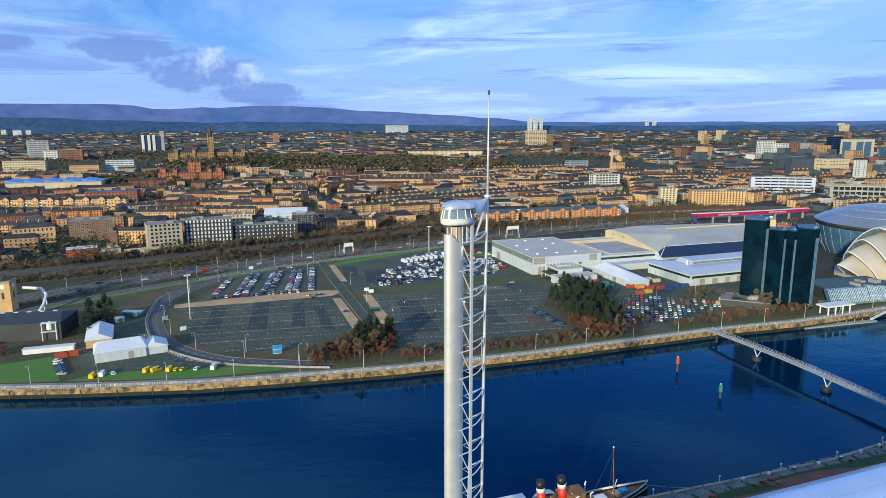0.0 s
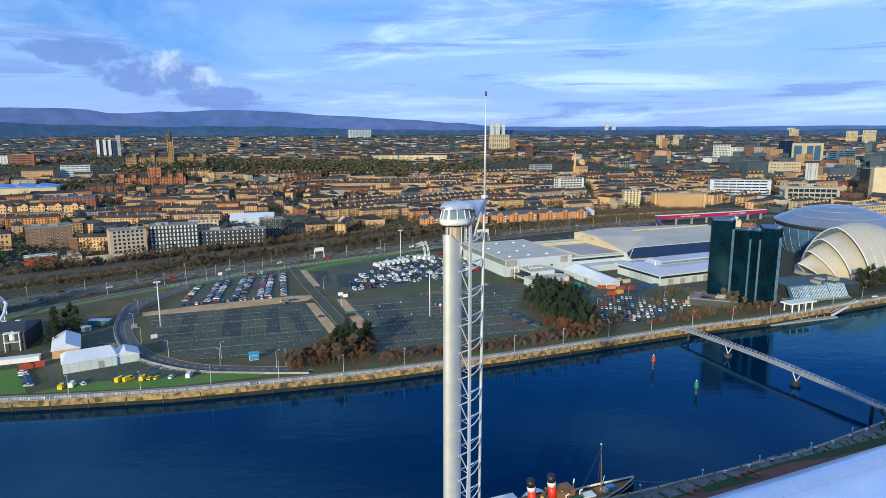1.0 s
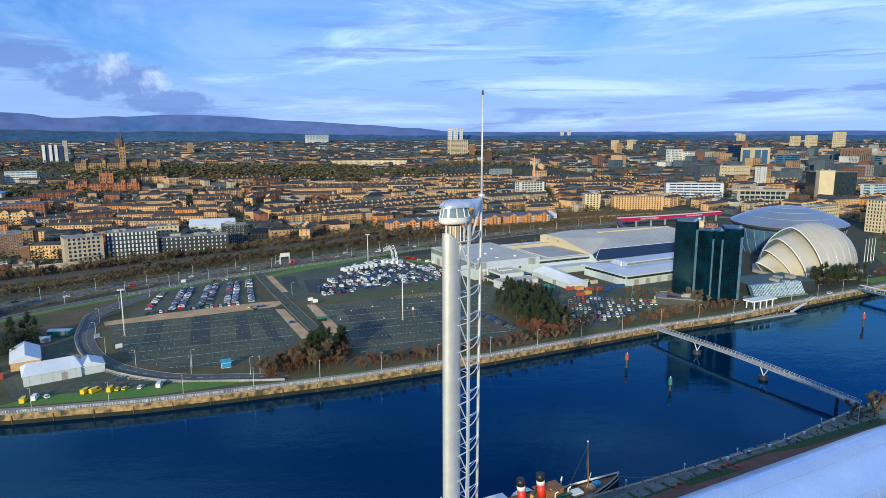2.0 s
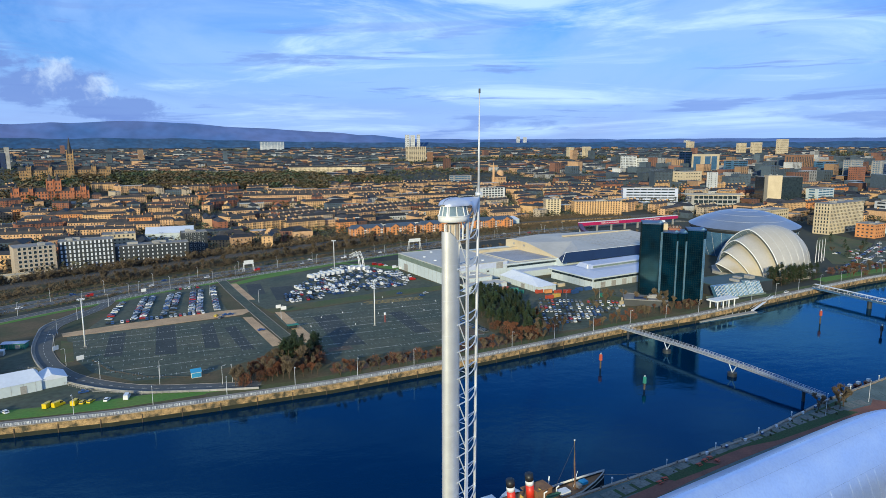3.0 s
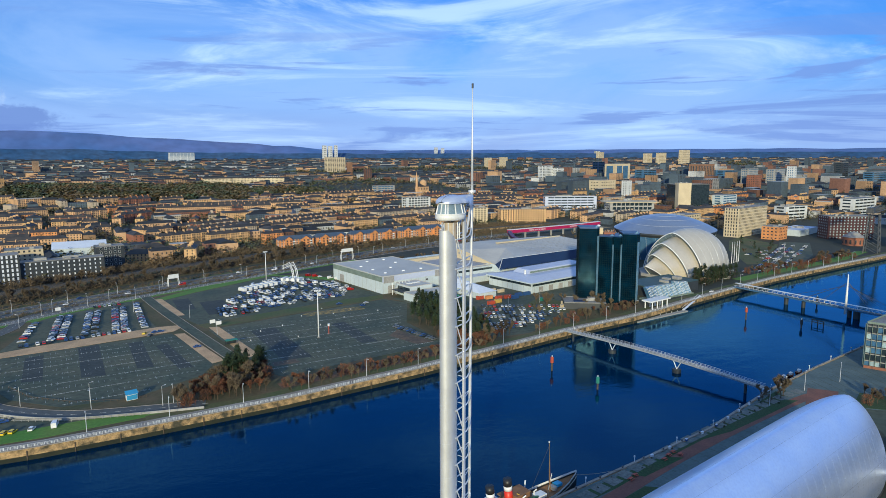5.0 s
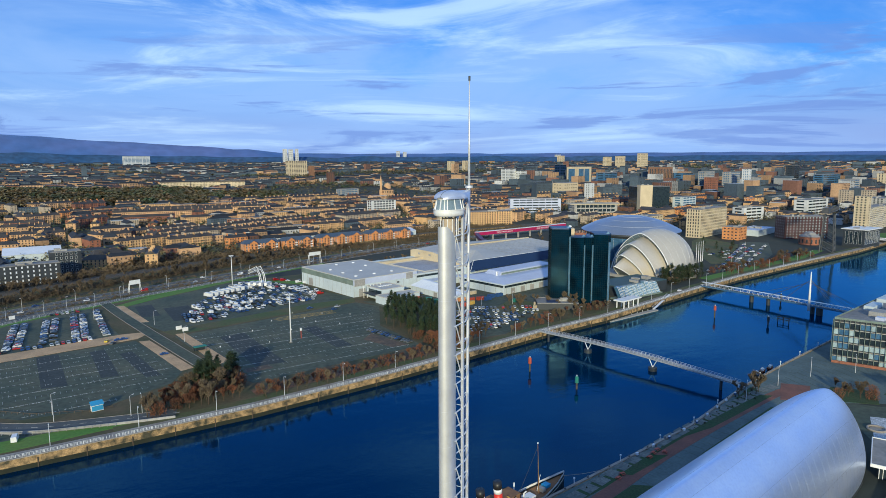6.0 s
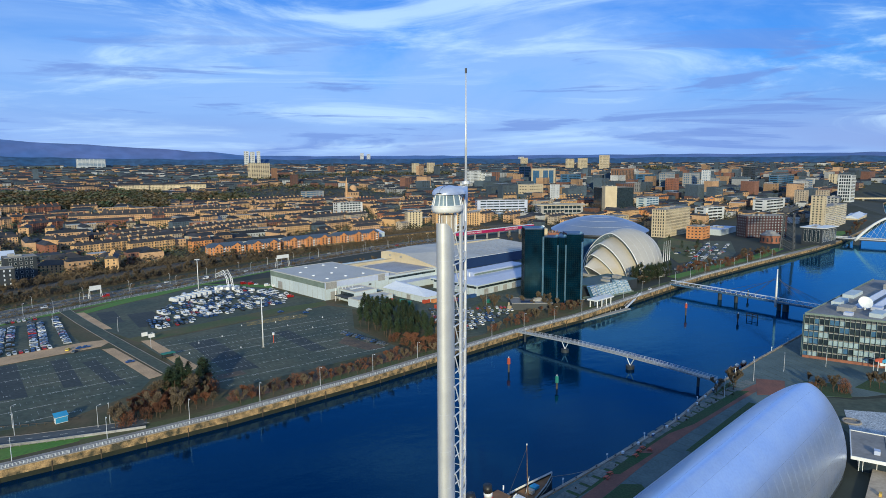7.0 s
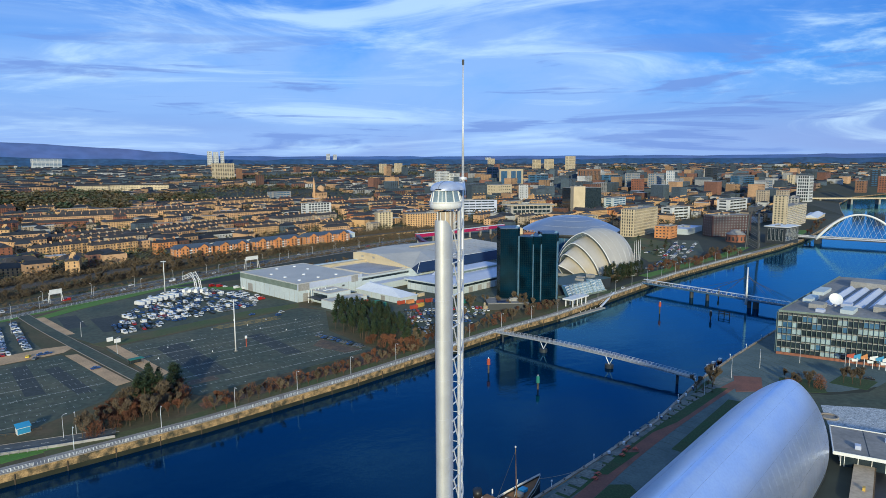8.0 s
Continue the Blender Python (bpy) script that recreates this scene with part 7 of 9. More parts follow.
def build_tenements():
    rnd = random.Random(21)
    spots = []
    for zone, ang in ((0, 20.0), (1, 33.0)):
        c, s = math.cos(radians(ang)), math.sin(radians(ang))
        for i in range(-26, 34):
            for j in range(5, 52):
                u, v = i * 76 + (j % 2) * 30 + rnd.uniform(-8, 8), j * 40 + rnd.uniform(-5, 5)
                x, y = u * c - v * s, u * s + v * c
                r = math.hypot(x, y)
                if not (560 < r < 1560) or not visible(x, y) or y < rail_y(x) or in_park(x, y):
                    continue
                pick = noise.noise((x * 0.0025, y * 0.0025, 4.0)) > 0.02
                if pick != bool(zone):
                    continue
                spots.append((r, x, y, ang - (14 if x < 0 and not zone else 0)))
    spots.sort()
    rows = 0
    for r, x, y, ang in spots:
        w = rnd.uniform(34, 72) if rnd.random() < 0.8 else rnd.uniform(16, 30)
        ang += rnd.gauss(0, 5)
        if rnd.random() < 0.22:
            ang, w = ang + 90, min(w, 30)
        if not free(x, y, w * 0.46):
            continue
        TAKEN.append((x, y, w * 0.30))
        d = rnd.uniform(10.5, 13)
        h = rnd.choice((10.0, 12.5, 13.5, 13.5, 15.5))
        az = math.degrees(math.atan2(x, y))
        kind = rnd.random()
        modern = rnd.random() < 0.16
        red = 0.34 if az < -8 else 0.2
        wall_mat, word = ("red_brick", "red brick") if kind < red * 0.7 else ("orange_brick", "orange brick") if kind < red else ("blonde_brick", "blonde brick") if kind < 0.55 else ("beige_stone", "grey-buff stone") if kind < 0.66 else ("sandstone", "honey sandstone")
        hip = 5.0 if rnd.random() < 0.3 else 0.0
        wall, win, roof, chim, oriel = row_shapes(w, d, h, rnd.uniform(3.0, 4.2), rnd, True, hip)
        if rows >= 290:
            continue
        wing = None
        if w > 34 and rnd.random() < 0.42:
            wl, e = rnd.uniform(16, 26), rnd.choice((-1, 1))
            wing = row_shapes(wl, d, h - 0.3, rnd.uniform(2.8, 3.6), rnd, False, 0.0)
            for sh_ in wing:
                sh_.v = [(e * (w / 2 - d / 2) - q[1], d / 2 + wl / 2 - 1 + q[0] if e > 0 else d / 2 + wl / 2 - 1 + q[0], q[2]) for q in sh_.v]
        rows += 1
        if modern:
            t = thing("apartment_block", "modern %s flats with a pale flat roof" % word, "apartment block", x, y, terrain(x, y), ang, "tenement rows")
            part("wall", wall, wall_mat, t)
            flat = Shape().box(0, 0, h, w + 0.4, d + 0.4, 0.7)
            part("roof", flat, "flat_roof" if rnd.random() < 0.6 else "hall_roof", t)
        else:
            t = thing("tenement", "%s tenement row with a dark slate roof" % word, "tenement", x, y, terrain(x, y), ang, "tenement rows")
            part("wall", wall, wall_mat, t)
            part("roof", roof, "slate", t)
            if chim.f:
                part("chimney_masonry", chim, wall_mat, t, kind="stuff")
        if oriel.f:
            part("oriel_masonry", oriel, wall_mat, t, kind="stuff")
        if wing:
            part("wing_wall", wing[0], wall_mat, t)
            part("wing_roof", wing[2], "slate", t)
            o = len(win.v)
            win.v += wing[1].v
            win.f += [tuple(o + i for i in f) for f in wing[1].f]
            win.m += wing[1].m
        part("glazing", win, "window", t, kind="stuff")


def build_far_city():
    """The rest of the city out to the hills: one mass of walls, roofs and windows."""
    rnd = random.Random(5)
    s = Shape()
    mats = ["c_sand", "c_red", "c_pale", "c_grey", "c_slate", "window"]
    n = 0
    cells = {}
    for a, b, c in TAKEN:
        cells.setdefault((int(a // 200), int(b // 200)), []).append((a, b, c))
    def clear(x, y, r):
        i, j = int(x // 200), int(y // 200)
        for p in (-1, 0, 1):
            for q in (-1, 0, 1):
                for a, b, c in cells.get((i + p, j + q), ()):
                    if (x - a) ** 2 + (y - b) ** 2 < (c + r) ** 2:
                        return False
        return True
    for _ in range(26000):
        r = 640 + (4560 - 640) * rnd.random() ** 0.72
        az = rnd.uniform(-41, 72)
        x, y = r * math.sin(radians(az)), r * math.cos(radians(az))
        if y < rail_y(x) + 10 or in_park(x, y) or inside(x, y, RIVER):
            continue
        core = math.exp(-(((x - 1500) / 750) ** 2 + ((y - 1700) / 700) ** 2))
        green = noise.noise((x * 0.0016, y * 0.0016, 9.0))
        if core < 0.2 and green > 0.28 and r > 1500:
            continue
        w = rnd.uniform(14, 62) if r < 2400 else rnd.uniform(16, 80)
        d = rnd.uniform(10, 15) if rnd.random() < 0.75 else rnd.uniform(16, 32)
        if not clear(x, y, w * 0.42):
            continue
        cells.setdefault((int(x // 200), int(y // 200)), []).append((x, y, w * 0.34))
        h = rnd.uniform(7, 15)
        if core > 0.25 and rnd.random() < core * 0.5:
            h, w, d = rnd.uniform(16, 40), rnd.uniform(22, 50), rnd.uniform(18, 28)
        elif rnd.random() < 0.005 and 2200 < r < 3600:
            h, w, d = rnd.uniform(28, 52), rnd.uniform(18, 30), 16
        ang = 20 + 25 * noise.noise((x * 0.002, y * 0.002, 1.0)) + rnd.choice((0, 0, 0, 90))
        k = rnd.random()
        # farther out more walls turn dark blue-grey, haze painted by choice of material
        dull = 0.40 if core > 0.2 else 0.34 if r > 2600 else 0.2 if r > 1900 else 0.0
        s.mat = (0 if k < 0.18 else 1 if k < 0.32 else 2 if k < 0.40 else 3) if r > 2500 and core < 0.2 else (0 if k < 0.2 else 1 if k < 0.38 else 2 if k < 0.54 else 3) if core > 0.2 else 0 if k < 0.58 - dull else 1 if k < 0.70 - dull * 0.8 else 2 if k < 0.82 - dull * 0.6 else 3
        z0 = terrain(x, y) - 3
        c, q = math.cos(radians(ang)), math.sin(radians(ang))
        P = lambda u, v, z: (x + u * c - v * q, y + u * q + v * c, z)
        a, b, zt = w / 2, d / 2, z0 + 3 + h
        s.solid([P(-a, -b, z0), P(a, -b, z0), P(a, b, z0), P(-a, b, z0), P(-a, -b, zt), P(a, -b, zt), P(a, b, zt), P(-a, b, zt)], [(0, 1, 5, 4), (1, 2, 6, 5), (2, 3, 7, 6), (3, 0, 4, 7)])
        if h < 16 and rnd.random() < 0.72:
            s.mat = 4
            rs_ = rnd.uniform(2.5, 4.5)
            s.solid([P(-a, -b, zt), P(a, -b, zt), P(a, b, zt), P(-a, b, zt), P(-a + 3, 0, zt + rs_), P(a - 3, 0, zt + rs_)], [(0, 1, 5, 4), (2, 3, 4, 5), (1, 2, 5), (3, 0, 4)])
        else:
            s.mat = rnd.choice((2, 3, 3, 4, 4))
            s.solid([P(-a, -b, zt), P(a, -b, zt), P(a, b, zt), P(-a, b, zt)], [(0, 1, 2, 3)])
        s.mat = 5
        st = max(2, int(h / 3.4))
        if r < 2600:
            m = max(2, int(w / (3.6 if r < 1700 else 7)))
            ww = 0.65 if r < 1700 else 1.9
            for i in range(m):
                u = (i + 0.5) * w / m - a
                for e in range(st):
                    z = z0 + 3.8 + e * h / st
                    s.solid([P(u - ww, -b - 0.08, z), P(u + ww, -b - 0.08, z), P(u + ww, -b - 0.08, z + 1.9), P(u - ww, -b - 0.08, z + 1.9)], [(0, 1, 2, 3)])
        elif h > 20:
            for e in range(st):
                z = z0 + 3.8 + e * h / st
                s.solid([P(-a * 0.9, -b - 0.1, z), P(a * 0.9, -b - 0.1, z), P(a * 0.9, -b - 0.1, z + 1.5), P(-a * 0.9, -b - 0.1, z + 1.5)], [(0, 1, 2, 3)])
        n += 1
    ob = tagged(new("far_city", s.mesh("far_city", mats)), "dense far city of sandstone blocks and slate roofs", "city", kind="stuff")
    return n


def build_far_trees():
    """Woods and street trees of the city, one mass of ragged crowns."""
    rnd = random.Random(8)
    s = Shape()

    def crown(x, y, z, r, h, n):
        for _ in range(n):
            a, e = rnd.uniform(0, 6.283), rnd.uniform(-0.3, 1)
            k = rnd.uniform(0.45, 1.0)
            px, py, pz = x + math.cos(a) * r * k * math.sqrt(max(0, 1 - e * e * 0.8)), y + math.sin(a) * r * k * math.sqrt(max(0, 1 - e * e * 0.8)), z + h * 0.55 + e * h * 0.45
            q = r * rnd.uniform(0.35, 0.7)
            b = rnd.uniform(0, 6.283)
            s.face([(px + q * math.cos(b), py + q * math.sin(b), pz + rnd.uniform(-q, q) * 0.6), (px + q * math.cos(b + 2.1), py + q * math.sin(b + 2.1), pz + rnd.uniform(-q, q) * 0.6), (px + q * math.cos(b + 4.2), py + q * math.sin(b + 4.2), pz + rnd.uniform(0, q) * 0.9)])
    count = 0
    while count < 5200:
        az, r = rnd.uniform(-31, 5), rnd.uniform(1300, 2080)
        x, y = r * math.sin(radians(az)), r * math.cos(radians(az))
        if not in_park(x, y):
            continue
        count += 1
        if free(x, y, 2) or rnd.random() < 0.2:
            crown(x, y, terrain(x, y), rnd.uniform(4, 7.5), rnd.uniform(9, 17), 16)
    for _ in range(9000):
        r = 640 + 900 * rnd.random()
        az = rnd.uniform(-41, 60)
        x, y = r * math.sin(radians(az)), r * math.cos(radians(az))
        if y > rail_y(x) and not inside(x, y, RIVER):
            crown(x, y, terrain(x, y), rnd.uniform(2.0, 4.2), rnd.uniform(6, 12), 9)
    for _ in range(36000):
        r = 640 + 3900 * rnd.random() ** 0.8
        az = rnd.uniform(-41, 72)
        x, y = r * math.sin(radians(az)), r * math.cos(radians(az))
        if y < rail_y(x) or inside(x, y, RIVER):
            continue
        if r > 1500 and noise.noise((x * 0.0016, y * 0.0016, 9.0)) < 0.05 and rnd.random() < 0.6:
            continue
        k = 1.0 if r < 2000 else 1.7
        crown(x, y, terrain(x, y), rnd.uniform(2.5, 5) * k, rnd.uniform(6, 11) * (0.85 if r > 2000 else 1), 8)
    tagged(new("city_trees", s.mesh("city_trees", ["far_wood"])), "bare brown and dull green trees and woods across the city", "trees", kind="stuff")


build_tenements()
build_far_city()
build_far_trees()

# ---- metal dome, glass office and sculpture on the south bank ----
def metal_dome():
    """A long titanium-clad shell: a broad slope to the river, a steep flank behind, a blunt end."""
    t = thing("metal_dome", "long crescent dome clad in blue-grey titanium sheet", "dome", 84.5, 147.1, 0, 21.9)
    L0, L1, W, H, P = -62.0, 84.0, 20.2, 32.9, 1.339
    rows = []
    n = 56
    for i in range(n + 1):
        u = math.sin(math.pi / 2 * (-1 + 2 * i / n))
        x = L0 * -u if u < 0 else L1 * u
        kw = max(0.0, 1 - abs(u) ** 9.3) ** 0.2
        kh = max(0.0, 1 - abs(u) ** 8.9) ** 0.351
        row = []
        for q in range(49):
            a = math.pi * q / 48
            ca, sa = math.cos(a), max(0.0, math.sin(a))
            row.append((x, W * kw * math.copysign(abs(ca) ** P, ca) - 7.93 * kw * sa, H * kh * sa ** P))
        rows.append(row)
    part("cladding", Shape().grid(rows), "titanium", t, "overlapping titanium sheets", True)
    for q in range(4, 46, 6):
        part("seam", Shape().tube([rows[i][q] for i in range(4, n - 1)], 0.02, 4), "titanium_lap", t)
    for i in range(6, n - 2):
        part("sheet_joint", Shape().tube([rows[i][q] for q in range(34, 48)], 0.015, 4), "titanium_lap", t)
    part("edge_flashing", Shape().tube([rows[i][2] for i in range(2, n - 1)], 0.22, 5), "steel", t, "pale metal edge strip")
    part("plinth", Shape().prism([(p[0] * 1.01, p[1] * 1.03) for p in [r[0] for r in rows[1:-1]] + [r[-1] for r in rows[1:-1]][::-1]], -0.5, 0.9), "charcoal", t)
    return t


metal_dome()

link = thing("link_building", "low pale-roofed building with a glazed wall", "building", 186, 146, 0, 35)
part("wall", Shape().box(0, 0, 0, 20, 38, 5.0), "glass", link, "dark glazed wall")
part("roof", Shape().box(0, 0, 5.0, 25, 43, 0.7), "flat_roof", link, "worn grey flat roof")
for x, y, sx, sy in ((0, -21.6, 25.4, 0.3), (0, 21.6, 25.4, 0.3), (-12.6, 0, 0.3, 43), (12.6, 0, 0.3, 43)):
    part("roof_edge", Shape().box(x, y, 4.8, sx, sy, 1.2), "white_paint", link)
for y in (-11, 0, 11):
    part("roof_joint", Shape().box(0, y, 5.7, 25, 0.25, 0.06), "charcoal", link)
for x, y, z in ((-6, 14, 1.4), (5, 4, 1.0), (-4, -8, 1.2)):
    part("roof_plant", Shape().box(x, y, 5.7, 2.4, 1.8, z), "sheet_roof", link)
for k in range(10):
    part("mullion", Shape().box(-10.1, -18 + 4 * k, 0, 0.2, 0.2, 5), "white_paint", link)
    if k < 6:
        part("mullion", Shape().box(-10 + 4 * k, 19.1, 0, 0.2, 0.2, 5), "white_paint", link)
dock = thing("lock_basin", "small dark lock basin with sheet-pile walls", "basin", 160, 141, 0, 28)
part("basin_water", Shape().box(4, -6, 0, 26, 12, 0.12), "ship_black", dock, "still black water")
part("rim", Shape().box(2, 3, 0, 34, 6, 1.6), "beige_stone", dock, "worn stone quay rim")
for k in range(17):
    part("sheet_pile", Shape().box(-8 + 1.5 * k, -0.2, 0, 0.8, 0.5, 1.5), "timber", dock)
part("ladder", Shape().box(-6, 2.4, 1.6, 1.6, 0.8, 1.1), "yellow_paint", dock, "yellow steel ladder head")
disc = thing("ring_bench", "pale circular bench in the pebble garden", "bench", 205, 184)
part("ring", Shape().tube([(3.2 * math.cos(2 * math.pi * k / 24), 3.2 * math.sin(2 * math.pi * k / 24), 0.45) for k in range(25)], 0.45, 6), "promenade_stone", disc)
part("disc", Shape().tube([(0, 0, 0.1), (0, 0, 0.3)], 2.4, 20), "promenade_stone", disc)


def glass_office():
    """The broadcaster's office: six storeys of panes behind upright fins, and a cluttered roof."""
    A, B, C, D = (268, 254), (402, 303), (452, 230), (318, 181)
    t = thing("glass_office", "six-storey glass office with upright fins and a cluttered roof", "office")
    H = 23.5
    part("core", Shape().prism([A, B, C, D], 0, H), "charcoal", t)
    part("roof", Shape().prism([A, B, C, D], H + 0.004, H + 0.5), "flat_roof", t, "grey flat roof")
    part("plinth", Shape().prism([(266.5, 253), (268, 252), (318, 179), (316, 178)], 0, 1.4), "red_brick", t, "red stone plinth")
    rnd = random.Random(4)
    st = 3.7
    for (xa, ya), (xb, yb), tag in ((D, A, 0), (A, B, 1)):
        L = math.hypot(xb - xa, yb - ya)
        ang = math.degrees(math.atan2(ya - yb, xa - xb)) if tag == 0 else math.degrees(math.atan2(yb - ya, xb - xa))
        nx, ny = ((ya - yb) / L, -(xa - xb) / L) if tag == 0 else (-(yb - ya) / L, (xb - xa) / L)
        nx, ny = (nx, ny) if (nx * -1 + ny * 0.3) > 0 or tag else (-nx, -ny)
        n = int(L / 2.3)
        pane_a = Shape().box(0, 0, 0, 2.05, 0.12, 2.6).mesh("pane", "glass")
        pane_b = Shape().box(0, 0, 0, 2.05, 0.12, 2.6).mesh("pane", "blind")
        pane_c = Shape().box(0, 0, 0, 2.05, 0.12, 2.6).mesh("pane", "blue_glass")
        for k in range(6):
            zz = 0.7 + k * st
            part("spandrel", Shape().box((xa + xb) / 2 + nx * 0.1, (ya + yb) / 2 + ny * 0.1, zz + 2.75, L, 0.3, 0.42, ang), "concrete", t)
            if tag == 0:
                run = 0
                for i in range(n):
                    u = (i + 0.5) / n
                    if run <= 0:
                        run, cur = rnd.randint(1, 2), rnd.choice((pane_a, pane_a, pane_a, pane_a, pane_b, pane_b, pane_c))
                    run -= 1
                    place(part("pane", cur, None, t), xa + (xb - xa) * u + nx * 0.2, ya + (yb - ya) * u + ny * 0.2, zz, ang)
            else:
                part("glass_strip", Shape().box((xa + xb) / 2 + nx * 0.2, (ya + yb) / 2 + ny * 0.2, zz, L, 0.1, 2.6, ang), "glass", t)
        fin_me = Shape().box(0, 0, 0, 0.20, 0.8, H - 0.4).mesh("fin", "office_fin")
        for i in range(0, n + 1):
            if tag and i % 3:
                continue
            u = i / n
            place(part("fin", fin_me, None, t), xa + (xb - xa) * u + nx * 0.45, ya + (yb - ya) * u + ny * 0.45, 0.3, ang)
        part("parapet", Shape().box((xa + xb) / 2, (ya + yb) / 2, H, L, 0.5, 1.1, ang), "office_fin", t)
    ang = math.degrees(math.atan2(49, 134))
    R = lambda s, w: (A[0] + 0.939 * s + 0.565 * w, A[1] + 0.343 * s - 0.825 * w)
    for k in range(9):
        x, y = R(62, 16 + 7.5 * k)
        part("roof_light", Shape().gable(64, 4.4, 0, 1.8).mesh("roof_light", "sheet_roof"), None, t, "long glazed roof light").matrix_basis = pose(x, y, H + 0.5, 0, 0, ang)
    for s, w, a, b, c, m in ((20, 14, 10, 7, 2.6, "concrete"), (14, 30, 12, 6, 2.2, "hall_panel"), (24, 44, 8, 8, 3.0, "concrete"), (40, 6, 16, 5, 2.2, "hall_panel"), (12, 52, 9, 6, 2.4, "concrete"), (70, 5, 20, 6, 2.0, "hall_panel"),
                             (8, 18, 4, 4, 1.6, "sheet_roof"), (30, 26, 6, 5, 2.0, "sheet_roof"), (104, 30, 18, 30, 4.0, "concrete"), (16, 66, 10, 8, 2.5, "hall_panel")):
        x, y = R(s, w)
        part("roof_plant", Shape().box(x, y, H + 0.5, a, b, c, ang), m, t)
    x, y = R(27, 21)
    ds = part("satellite_dish", Shape().tube([(x, y, H + 0.5), (x, y, H + 2.6)], 0.5, 8), "white_paint", t, "white satellite dish")
    bowl = []
    for j in range(6):
        r = 3.6 * j / 5
        bowl.append([Vector((x, y, H + 4.6)) + Euler((radians(52), 0, radians(-40))).to_matrix() @ Vector((r * math.cos(2 * math.pi * k / 24), r * math.sin(2 * math.pi * k / 24), 0.09 * r * r - 0.6)) for k in range(25)])
    part("bowl", Shape().grid([[tuple(p) for p in row] for row in bowl]), "white_paint", ds, smooth=True)
    part("canopy", Shape().box(293, 211, 4.2, 14, 3.4, 0.4, -54), "concrete", t)


glass_office()

sculpt = thing("sail_sculpture", "coloured metal sail sculptures on white posts", "sculpture", 284, 216)
for i, (dx, dy, col) in enumerate(((-4, 5, "container_red"), (-2, 2.5, "cyan_roof"), (0, 0, "orange_brick"), (2, -3, "white_paint"), (3.4, -5.5, "cyan_roof"), (4.6, -8, "white_paint"))):
    part("post", Shape().tube([(dx, dy, 0), (dx, dy, 5)], 0.18, 6), "white_paint", sculpt)
    part("sail", Shape().prism([(-1.6, -0.08), (1.5, -0.08), (1.5, 0.08), (-1.6, 0.08)], 0, lambda x, y: 2.2 + 0.5 * x).mesh("sail", col), None, sculpt).matrix_basis = pose(dx, dy, 4.6, 0, 12 - 9 * (i % 3), -50)
    if i % 2:
        part("sail", Shape().prism([(-1.3, -0.08), (1.3, -0.08), (1.3, 0.08), (-1.3, 0.08)], 0, lambda x, y: 1.3 - 0.3 * x).mesh("sail", "white_paint"), None, sculpt).matrix_basis = pose(dx - 0.8, dy + 0.6, 3.0, 0, -8, -50)
# bollards and buoys along the south quay edge
SE = offset([p for p in SOUTH_BANK if 20 < p[0] < 320], -0.6)
for x, y, h in along(SE, 12.0, 3.0):
    b = thing("bollard", "dark iron bollard on the quay edge", "bollard", x, y, 0.4, h, "quay bollards")
    part("post", Shape().tube([(0, 0, 0), (0, 0, 0.5), (0, 0, 0.7)], [0.28, 0.22, 0.34], 8), "dark_steel", b)
for x, y, h in along(offset([p for p in SOUTH_BANK if 20 < p[0] < 320], -0.3), 26.0, 8.0):
    b = thing("quay_ladder_post", "white mooring post on the quay edge", "post", x, y, 0.4, h, "mooring posts")
    part("post", Shape().tube([(0, 0, 0), (0, 0, 1.9)], 0.12, 6), "white_paint", b)
    part("cap", Shape().box(0, 0, 1.9, 0.5, 0.4, 0.5), "white_paint", b)

def picnic_table(x, y, yaw):
    t = thing("picnic_table", "red-brown wooden picnic table on pale slabs", "table", x, y, 0.1, yaw, "picnic tables")
    part("tabletop", Shape().box(0, 0, 0.72, 1.9, 0.8, 0.06), "container_red", t)
    for s_ in (-0.75, 0.75):
        part("bench", Shape().box(0, s_, 0.42, 1.9, 0.3, 0.06), "container_red", t)
    for u in (-0.7, 0.7):
        part("leg", Shape().tube([(u, -0.8, 0), (u, 0.1, 0.72)], 0.05, 4), "container_red", t)
        part("leg", Shape().tube([(u, 0.8, 0), (u, -0.1, 0.72)], 0.05, 4), "container_red", t)


for x, y, yaw in ((104, 196, 20), (107.5, 198.4, 30), (110.5, 200, 15), (112, 197.6, 40), (84, 187, 25), (87, 189, 10)):
    picnic_table(x, y, yaw)
slabs = Shape()
for x, y, h in along(offset(RED, 6.2), 7.2):
    slabs.box(x, y, 0.05, 5.6, 4.6, 0.08, h)
sheet("slab_strip", "grey square slabs beside the red walk", slabs, "worn_slab", "pavement")
for x, y, h in along(offset([p for p in SOUTH_BANK if 60 < p[0] < 240], -1.2), 11.0, 5.0):
    k = int(x) % 3
    b = thing("quay_box", "small box and life-ring stand on the quay edge", "stand", x, y, 0.1, h, "quay stands")
    part("box", Shape().box(0, 0, 0, 1.1, 0.7, 0.8), ("white_paint", "container_blue", "fabric_roof")[k], b)
    part("lid", Shape().box(0, 0, 0.8, 1.2, 0.8, 0.12), "fabric_roof", b)

